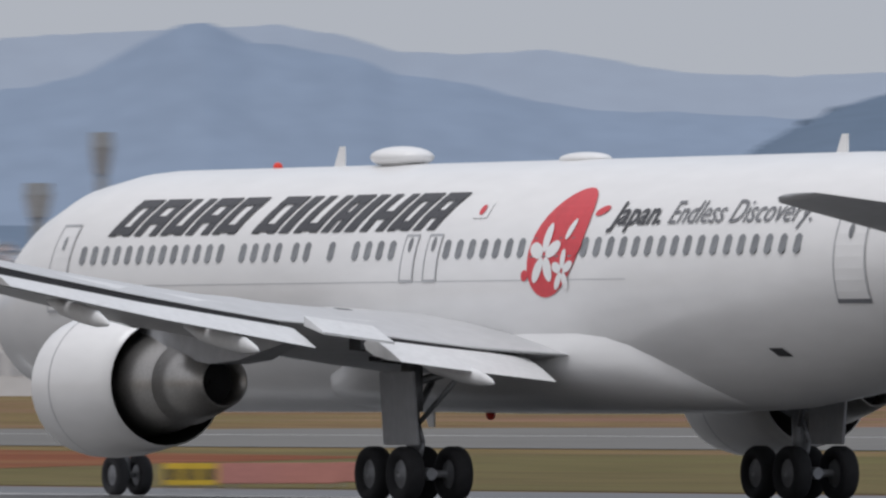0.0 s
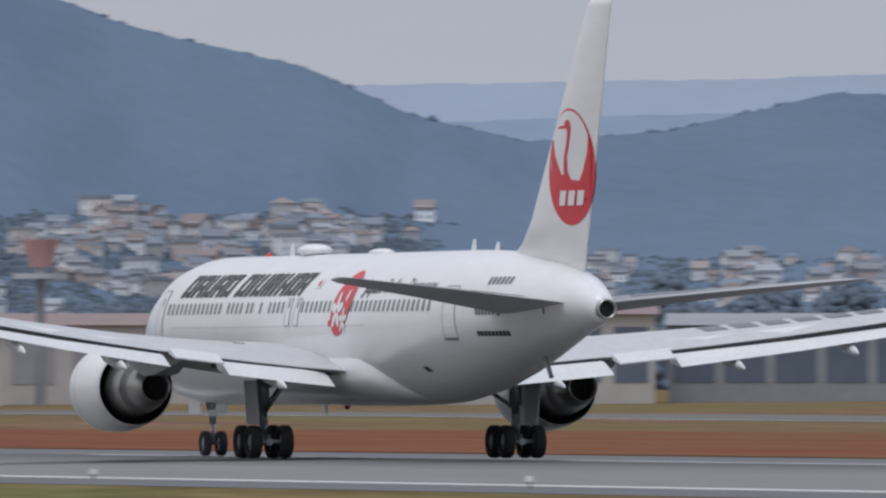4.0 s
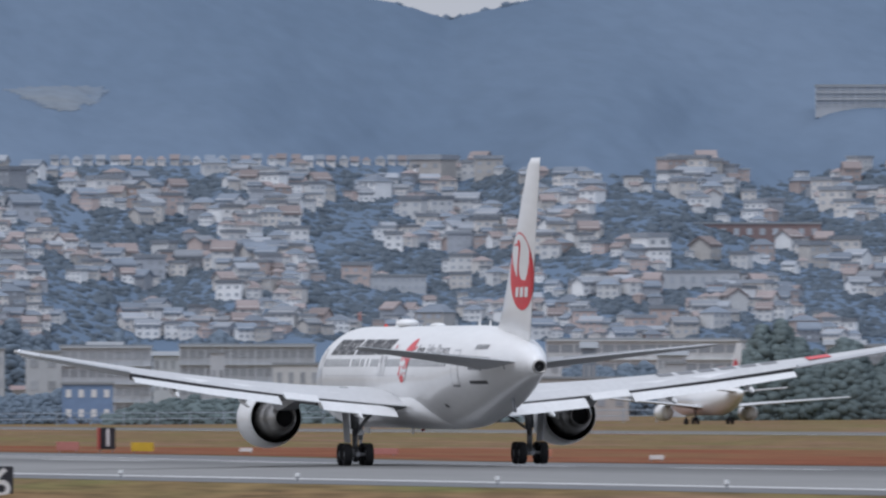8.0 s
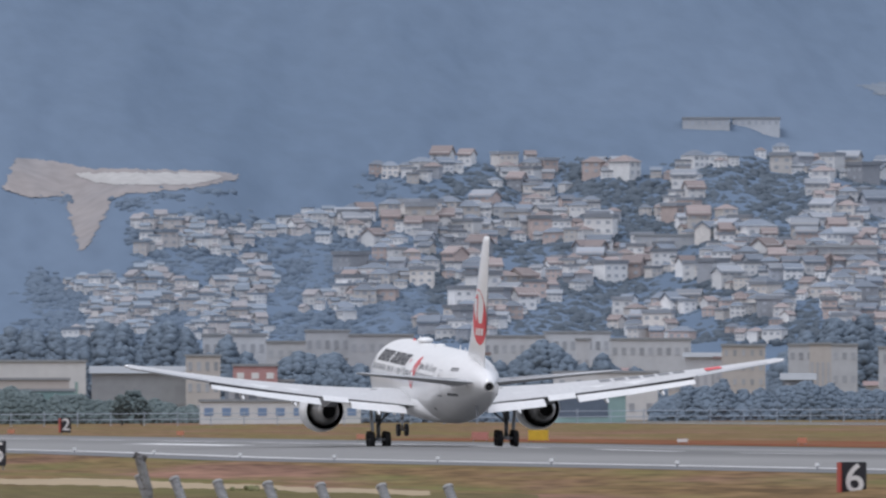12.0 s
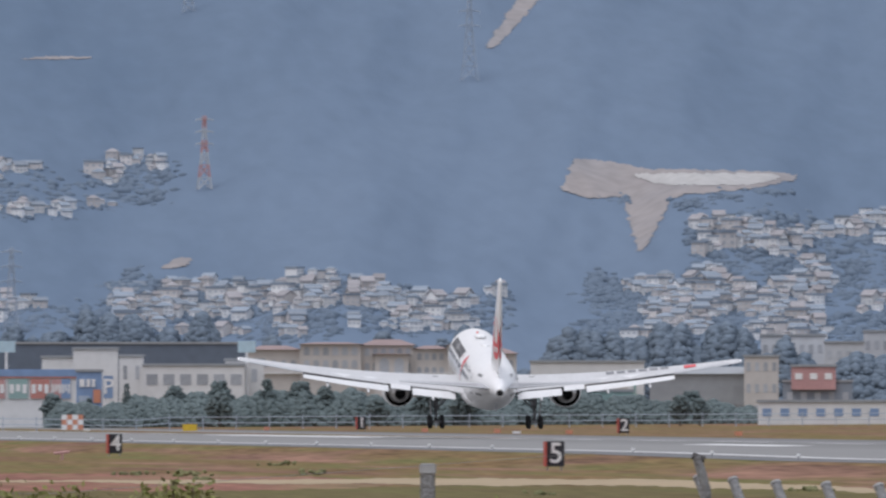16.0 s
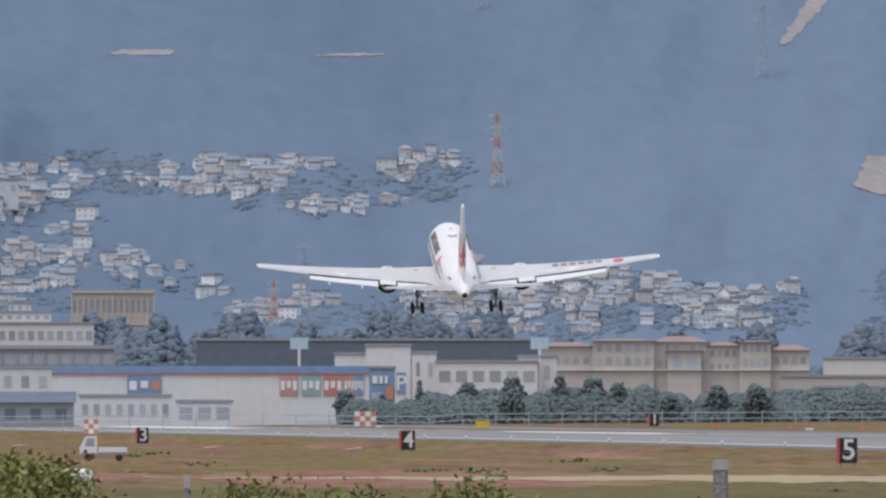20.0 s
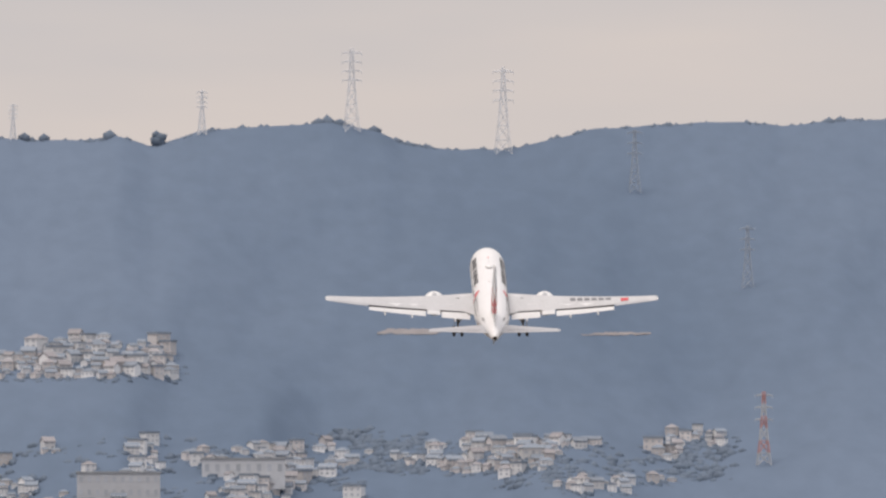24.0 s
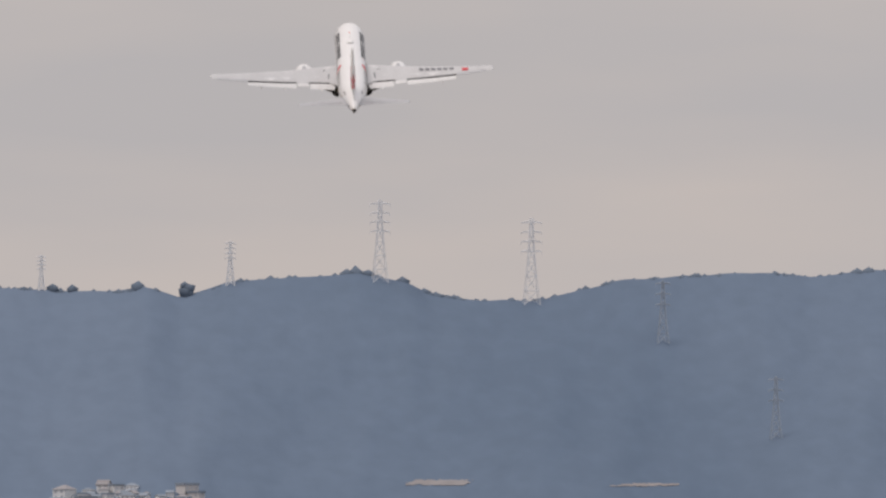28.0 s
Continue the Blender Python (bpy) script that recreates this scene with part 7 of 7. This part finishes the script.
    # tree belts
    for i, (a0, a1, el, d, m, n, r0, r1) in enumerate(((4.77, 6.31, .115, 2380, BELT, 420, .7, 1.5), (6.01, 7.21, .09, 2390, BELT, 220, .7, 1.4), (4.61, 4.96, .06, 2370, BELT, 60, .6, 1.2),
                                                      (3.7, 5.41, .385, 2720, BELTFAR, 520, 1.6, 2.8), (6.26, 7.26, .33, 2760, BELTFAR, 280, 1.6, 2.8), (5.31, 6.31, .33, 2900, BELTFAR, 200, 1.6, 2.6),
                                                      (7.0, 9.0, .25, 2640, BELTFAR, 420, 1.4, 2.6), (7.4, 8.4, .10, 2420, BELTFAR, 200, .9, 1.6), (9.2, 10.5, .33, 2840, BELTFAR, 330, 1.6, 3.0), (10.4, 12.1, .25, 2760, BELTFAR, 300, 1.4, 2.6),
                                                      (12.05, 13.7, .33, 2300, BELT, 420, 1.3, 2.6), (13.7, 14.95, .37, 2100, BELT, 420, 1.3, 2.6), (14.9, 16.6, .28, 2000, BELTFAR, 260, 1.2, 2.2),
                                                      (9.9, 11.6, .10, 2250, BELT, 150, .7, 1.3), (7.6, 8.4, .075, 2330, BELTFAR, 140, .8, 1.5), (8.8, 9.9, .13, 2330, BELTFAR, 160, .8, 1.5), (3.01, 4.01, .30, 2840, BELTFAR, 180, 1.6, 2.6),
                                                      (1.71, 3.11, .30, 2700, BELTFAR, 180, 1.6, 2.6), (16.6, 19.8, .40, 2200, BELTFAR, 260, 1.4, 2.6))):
        build_tree_belt(a0, a1, el, d, "dark green belt of trees behind the airfield" if m is BELT else "belt of trees before the hills with haze in its blue-green colour", m, n, r0, r1, i + 3)
    for i, (az, d, h, r) in enumerate(((4.905, 2385, 6.9, .8), (5.08, 2386, 6.3, 2.2), (5.24, 2388, 7.0, 2.4), (5.41, 2384, 7.3, 1.4), (5.53, 2386, 6.8, 2.4), (5.62, 2384, 6.2, 1.8), (5.98, 2382, 5.6, 2.0), (4.64, 2384, 5.2, 2.0), (6.12, 2380, 5.4, 2.2), (6.9, 2250, 4.4, 1.7), (6.97, 2255, 3.9, 1.5), (4.77, 2390, 4.6, .9), (5.24, 2360, 5.2, 2.2), (6.94, 2400, 5, 2.2), (5.81, 2350, 4.2, 1.8))):
        build_tree(az, d, h, r, "dark round-headed tree before the buildings", 40 + i)
    # perimeter fence
    t = new("perimeter_fence")
    bm = bmesh.new()
    pts = [polar(a, 2200) for a in np.arange(2.9, 12, .12)]
    for (x0, y0), (x1, y1) in zip(pts, pts[1:]):
        for zz in (.9, 1.7):
            rod(bm, (x0, y0, ground_height(x0, y0) + zz), (x1, y1, ground_height(x1, y1) + zz), .05, 4)
    tagged(part("railing", bm, HAZESTEEL, t), kind="stuff")
    base = None
    for x0, y0 in pts:
        if base is None:
            bm = bmesh.new()
            rod(bm, (0, 0, -.2), (0, 0, 2.0), .08, 6)
            base = part("post", bm, HAZESTEEL, t)
            base.matrix_basis = pose(x0, y0, ground_height(x0, y0))
        else:
            again(base, t, x0, y0, ground_height(x0, y0))
    tagged(t, "grey railed perimeter fence behind the airfield", "fence")


# glass and meadow colours carry painted haze for the hillside
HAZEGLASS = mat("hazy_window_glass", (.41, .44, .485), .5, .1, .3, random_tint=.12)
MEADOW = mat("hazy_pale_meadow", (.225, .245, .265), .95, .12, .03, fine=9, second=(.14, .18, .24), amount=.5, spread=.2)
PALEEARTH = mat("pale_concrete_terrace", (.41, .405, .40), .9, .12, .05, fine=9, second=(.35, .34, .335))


def build_hill_buildings():
    """Larger buildings, bare earth and pylons on the hillside."""
    def on_hill(az0, az1, el0, el1, wall, label, name, floors, bays, **kw):
        am = (az0 + az1) / 2
        x, y, z = slope_point(am, el0)
        d = math.hypot(x, y)
        if az1 - az0 > .5:
            BLOCK_FEET.append((az0, az1, d - 7, z))
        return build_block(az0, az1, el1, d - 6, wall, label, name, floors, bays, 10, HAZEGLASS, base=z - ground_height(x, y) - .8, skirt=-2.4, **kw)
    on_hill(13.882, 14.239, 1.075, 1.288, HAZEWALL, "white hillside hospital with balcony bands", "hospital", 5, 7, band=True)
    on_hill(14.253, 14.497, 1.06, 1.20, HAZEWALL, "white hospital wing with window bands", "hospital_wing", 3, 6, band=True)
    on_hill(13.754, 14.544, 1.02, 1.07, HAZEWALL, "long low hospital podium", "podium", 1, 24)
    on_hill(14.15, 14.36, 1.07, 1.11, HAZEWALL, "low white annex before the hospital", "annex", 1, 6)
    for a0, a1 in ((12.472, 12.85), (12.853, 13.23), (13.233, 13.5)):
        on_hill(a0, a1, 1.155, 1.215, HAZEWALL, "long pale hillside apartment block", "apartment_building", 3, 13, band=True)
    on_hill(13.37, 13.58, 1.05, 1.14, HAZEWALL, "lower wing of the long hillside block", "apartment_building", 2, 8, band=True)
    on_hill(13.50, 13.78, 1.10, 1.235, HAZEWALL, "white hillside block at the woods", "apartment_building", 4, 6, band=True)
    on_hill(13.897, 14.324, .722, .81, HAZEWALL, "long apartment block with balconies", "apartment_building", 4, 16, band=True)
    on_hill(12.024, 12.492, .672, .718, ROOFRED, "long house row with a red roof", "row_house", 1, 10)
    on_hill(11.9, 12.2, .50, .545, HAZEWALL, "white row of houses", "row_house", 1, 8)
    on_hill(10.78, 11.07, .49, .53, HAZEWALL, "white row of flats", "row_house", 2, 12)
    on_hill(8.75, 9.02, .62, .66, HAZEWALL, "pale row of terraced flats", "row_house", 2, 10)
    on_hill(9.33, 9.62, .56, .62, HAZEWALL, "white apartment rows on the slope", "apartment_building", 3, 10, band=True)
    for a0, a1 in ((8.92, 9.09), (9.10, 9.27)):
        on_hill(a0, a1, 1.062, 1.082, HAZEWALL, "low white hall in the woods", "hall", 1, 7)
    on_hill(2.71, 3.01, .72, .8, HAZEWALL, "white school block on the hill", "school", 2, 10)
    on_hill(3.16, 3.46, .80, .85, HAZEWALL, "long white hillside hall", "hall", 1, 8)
    rng = np.random.default_rng(17)
    for i in range(30):                                       # row of small white houses on the crest
        a = 9.72 + 1.26 * (i + .3 * rng.random()) / 29
        x, y, z = slope_point(a, .932 + .008 * noise.noise((a * 3, 1, 1)))
        t = new("row_house")
        w, h = 1.5 + .6 * rng.random(), 1.1 + .4 * rng.random()
        (wv, wf), (rv, rf) = house_shape(w, 2.2, h, .7, "gable" if rng.random() < .6 else "hip")
        mesh_ob("wall", wv, wf, WALLS[int(rng.integers(2))], t)
        mesh_ob("roof", rv, rf, ROOFS[int(rng.integers(3))], t)
        mesh_ob("window", pane(0, -1.14, h * .6, w * .5, .4), [(0, 1, 2, 3)], HOUSE_GLASS, t)
        tagged(t, "white house in a regular hillside row", "house", group="row of white houses")
        t.matrix_basis = pose(x, y, z, 0, 0, -a)

    def bare(outlines, label, m=BARE, lift=.5, rag=.014, da=.006, de=.003):
        """A patch of bare earth on the slope, inside rows of (elevation, azimuth from, to), with a ragged edge."""
        def inside(a, el):
            el += .007 * noise.noise((a * 28, 3, 1)) + .004 * noise.noise((a * 90, 5, 1))
            for rows in outlines:
                if rows[0][0] <= el <= rows[-1][0]:
                    a0, a1 = interp(el, [(q[0], q[1]) for q in rows]), interp(el, [(q[0], q[2]) for q in rows])
                    w = rag * (noise.noise((a * 20, el * 60, 2)) + .6 * noise.noise((a * 70, el * 200, 2)))
                    if a0 + w < a < a1 - w:
                        return True
            return False
        lo, hi = min(q[1] for rows in outlines for q in rows) - .03, max(q[2] for rows in outlines for q in rows) + .03
        bottom, high = min(rows[0][0] for rows in outlines), max(rows[-1][0] for rows in outlines)
        index, vv, ff = {}, [], []

        def corner(i, k):
            if (i, k) not in index:
                index[i, k] = len(vv)
                x, y, z = slope_point(lo + da * i, bottom + de * k)
                f = canopy(x, y) - lift / math.hypot(x, y)
                vv.append((x * f, y * f, EYE[2] + (z - EYE[2]) * f))
            return index[i, k]
        for i in range(int((hi - lo) / da)):
            for k in range(int((high - bottom) / de) + 1):
                if inside(lo + da * (i + .5), bottom + de * (k + .5)):
                    ff.append((corner(i, k), corner(i + 1, k), corner(i + 1, k + 1), corner(i, k + 1)))
        tagged(mesh_ob("bare_earth", vv, ff, m, smooth=True), label, "bare ground", kind="structure")
    bare([SITE, TONGUE], "bare pale building site with a tongue of earth down the wooded hill")
    bare([[(.845, 6.87, 7.13), (.86, 6.79, 7.23), (.875, 6.74, 7.27), (.888, 6.73, 7.21)]], "levelled pale concrete terraces on the building site", PALEEARTH, .9)
    bare([[(1.125, 9.74, 9.80), (1.15, 9.68, 9.86), (1.18, 9.62, 9.90), (1.20, 9.55, 9.93), (1.215, 9.62, 9.9)]], "pale clearing among the hillside woods", MEADOW, .5, .05)
    bare([[(.545, 5.03, 5.07), (.56, 5.05, 5.13), (.575, 5.07, 5.14), (.585, 5.1, 5.13)]], "small tan earth bank above the houses", BARE, .5, .012)
    bare([[(.465, 4.86, 5.01), (.485, 4.81, 5.05), (.50, 4.85, 5.01)]], "pale clearing among the hillside woods", MEADOW, .5, .05)
    bare([SCAR], "pale scar of bare earth among the trees")
    bare([[(1.302, 3.80, 3.99), (1.312, 3.78, 4.02), (1.322, 3.87, 4.03)]], "thin line of bare earth on the hill", rag=.03, de=.0015)
    bare([[(1.298, 4.52, 4.66), (1.304, 4.54, 4.78), (1.309, 4.66, 4.79)]], "thin line of bare earth on the hill", rag=.03, de=.0015)
    build_pylon(5.185, .835, 1.094, 3680, "red and white power pylon above the houses", True)
    build_pylon(6.14, 1.226, 1.54, 4000, "grey power pylon on the wooded slope")
    build_pylon(3.7, 2.035, 2.33, 4590, "pale grey power pylon on the ridge", False, 4)
    build_pylon(4.246, 1.955, 2.263, 4590, "grey power pylon on the ridge", False, 4)
    build_pylon(3.16, 2.025, 2.181, 4590, "grey power pylon far along the ridge", False, 4)
    build_pylon(2.479, 2.005, 2.13, 4590, "small grey power pylon on the ridge", False, 4)
    build_pylon(4.72, 1.815, 2.039, 4380, "faint grey pylon before the ridge")
    build_pylon(5.127, 1.469, 1.693, 4150, "faint grey pylon on the slope")
    build_pylon(5.92, 1.888, 2.214, 4400, "tall pale power pylon near the ridge")
    build_pylon(4.38, .33, .49, 3000, "small red and white mast among the houses", True)
    build_pylon(10.83, .217, .40, 2950, "slim red mast among the houses", True, 2)
    build_pylon(4.49, .3, .62, 3150, "faint grey pylon before the hill")


def build_field_things():
    """Signs, markers, truck, and the near fence with its bushes."""
    for digit, x, y, z0 in ((6, 120, 714.7, -1.42), (5, 114.9, 1016.9, -.86), (4, 113.3, 1332, -.68), (3, 111.7, 1635.5, -.62)):
        build_distance_sign(digit, x, y, z0, f"black runway distance sign with a white {digit}")
    for az in (9.918, 6.695, 5.75):
        d = 203.5 / math.sin(radians(az))
        x, y = polar(az, d)
        build_distance_sign(2 if az == 6.695 else 1, x, y, ground_height(x, y) + .25, "black distance sign beyond the runway")
    for az, d, w, h, m, label, bars in ((26.90, 432, 1.45, .75, SIGNYELLOW, "yellow taxiway sign with dark writing", 3), (27.215, 436, 3.3, .72, PINK, "long faded red taxiway sign", 0), (27.5, 440, 1.3, .7, PINK, "faded red taxiway sign", 0),
                                        (9.778, 1195, 1.7, .8, PINK, "faded red taxiway sign", 0), (10.047, 1165, 1.65, .8, SIGNYELLOW, "yellow taxiway sign beyond the runway", 0), (8.19, 1420, 1.5, .85, PINK, "faded red taxiway sign", 0),
                                        (8.40, 1390, 1.75, 1.05, SIGNYELLOW, "yellow taxiway sign beyond the runway", 0),
                                        (5.133, 2120, 1.9, 1.2, SIGNYELLOW, "yellow taxiway sign far down the runway", 0), (13.98, 930, .6, .62, ORANGE, "orange box on the grass", 0), (14.10, 930, .6, .55, ORANGE, "orange box on the grass", 0),
                                        (16.07, 745, 1.0, .5, PINK, "faded red box on the grass", 0), (22.67, 900, 1.2, .75, ORANGE, "orange equipment box beside the taxiway", 0), (10.9, 1090, 2.6, .55, PINK, "long faded red board on the grass", 0)):
        build_marker_box(az, d, w, h, m, label, bars)
    for az, d in ((5.98, 1900), (6.24, 1830), (6.5, 1760), (5.41, 2050), (7.11, 1640), (7.76, 1460), (11.5, 1050), (9.35, 1275)):
        build_marker_box(az, d, .75, .6, ORANGE, "small orange marker beside the runway", 0, "edge_marker")
    for az, d in ((8.92, 1320), (10.42, 1140), (4.76, 2200), (6.31, 1790), (11.9, 1000)):
        build_marker_box(az, d, .9, .42, SIGNWHITE, "small white light box on the grass", 0, "light_box")
    for az, d in ((4.153, 1270), (4.67, 1230), (3.46, 1330)):
        x, y = polar(az, d)
        t = new("red_frame")
        bm = bmesh.new()
        rod(bm, (0, 0, -.2), (.1, 0, .55), .09, 6)
        part("post", bm, MASTRED, t)
        bm = bmesh.new()
        rod(bm, (-.55, 0, .5), (.6, 0, .62), .1, 6)
        part("crossbar", bm, MASTRED, t)
        tagged(t, "rusty red marker frame in the grass", "marker")
        t.matrix_basis = place(az, d)
    for k in range(46):                                            # edge lights along the near side
        y = 330 + 45 * k
        t = new("edge_light")
        bm = bmesh.new()
        rod(bm, (0, 0, -.05), (0, 0, .22), .05, 8)
        part("stem", bm, STRUT, t)
        bm = bmesh.new()
        rod(bm, (0, 0, .2), (0, 0, .36), .11, 10, .08)
        part("lens", bm, SIGNWHITE, t)
        tagged(t, "small runway edge light", "lamp", group="runway edge lights")
        t.matrix_basis = pose(129.2, y, ground_height(129.2, y))
    build_truck(3.77, 1130)
    build_van(3.66, 600)
    build_checker_board(4.71, 1900)
    # near fence and bushes
    build_fence_post(5.99, 100, 1.855, .094, "square grey concrete fence post")
    for az, z in ((7.04, 1.78), (7.165, 1.765), (7.32, 1.745), (7.5, 1.735), (7.69, 1.725), (7.91, 1.72), (8.15, 1.715)):
        build_fence_post(az, 100, z, .062, "grey fence post with a slanting top arm", True)
    t = new("fence_post")
    x, y = polar(6.96, 100)
    bm = bmesh.new()
    rod(bm, (.06, 0, -.2), (.06, 0, 1.72 - ground_height(x, y)), .03, 10)
    rod(bm, (.06, 0, 1.70 - ground_height(x, y)), (0, 0, 1.92 - ground_height(x, y)), .03, 10)
    part("shaft", bm, POSTGREY, t)
    bm = bmesh.new()
    rod(bm, (-.03, 0, 1.925 - ground_height(x, y)), (.05, 0, 1.90 - ground_height(x, y)), .022, 8)
    part("hook", bm, POSTDARK, t)
    tagged(t, "grey bent fence post with a rusty hook", "fence post")
    t.matrix_basis = pose(x, y, ground_height(x, y), 0, 0, -6.96)
    build_fence_post(4.067, 80, 1.835, .03, "thin green-grey fence post")
    for k in range(8):                                               # pale stakes on the near grass
        az = 7.27 + .158 * k
        d = 640 - 14 * k
        t = new("stake")
        bm = bmesh.new()
        rod(bm, (0, 0, -.1), (0, 0, .55), .06, 6)
        part("shaft", bm, SIGNWHITE, t)
        tagged(t, "pale stake in the near grass", "stake", group="pale stakes")
        t.matrix_basis = place(az, d)
    z = lambda az, el, d: (*polar(az, d), EYE[2] + d * math.tan(radians(el)))
    wire("fence_wire", [z(a, -.232 - .028 * (a - 3.31) if a < 4.61 else -.268 + .075 * (a - 4.61), 80) for a in np.arange(3.2, 6.7, .1)], .0012, POSTGREY, "thin sagging fence wire")
    for i, (az, d, el, wd, n) in enumerate(((3.41, 62, -.135, .26, 600), (3.55, 62, -.165, .24, 600), (3.31, 60, -.17, .3, 500), (3.68, 62, -.245, .2, 260), (4.29, 66, -.215, .13, 260), (4.41, 66, -.25, .28, 380), (4.57, 66, -.27, .3, 380),
                                           (4.73, 66, -.265, .3, 380), (4.89, 66, -.27, .26, 330), (5.05, 66, -.222, .18, 320), (5.17, 66, -.26, .2, 260), (5.98, 80, -.28, .12, 120), (6.26, 66, -.28, .14, 140))):
        build_bush(az, d, EYE[2] + d * math.tan(radians(el)), wd, "ragged yellow-green bush on the near fence", 60 + i, n)


def motions():
    x, y = polar(12.44, 2000)
    a = radians(2.6)
    walk(taxiing_airliner, [(t, pose(x - s * math.sin(a), y + s * math.cos(a), ground_height(x - s * math.sin(a), y + s * math.cos(a)), 0, 0, 2.6)) for t, s in ((0, -128), (2, -84), (4, -40), (5.8, 0), (8, 48), (10, 84), (14, 125), (20, 140), (28, 141))])
    walk(airliner, [(t, flight_pose(x, y, z, h, p, r)) for t, x, y, z, h, p, r in FLIGHT])
    for s, wing_part, strut in ((-1, wings[0], gear_parts[0]), (1, wings[1], gear_parts[1])):
        walk(wing_part, [(t, swung(s * 2.5, 2.6, -s * a)) for t, a in ((0, 0), (9, 0), (12, .5), (14, 1.1), (16, 1.5), (28, 1.5))])
        walk(strut, [(t, Matrix.Translation((s * 4.65, 0, 3.0 - drop)) @ pose(0, 0, 0, 0, s * a, 0) @ Matrix.Translation((0, 0, -3.0)))
                     for t, drop, a in ((0, 0, 0), (13, 0, 0), (15.3, .30, 0), (16.5, .5, 0), (25.3, .5, 0), (26.4, .45, 22), (28, .3, 62))])


build_ground()
build_hills()
build_weeds()
airliner, gear_parts, wings = build_airliner()
build_field_things()
taxiing_airliner = build_small_airliner(12.44, 2000, 2.6, "white airliner with a red tail rolling beyond the grass")
build_airport()
build_edge_town()
build_hill_buildings()
build_woods(*build_town())
motions()
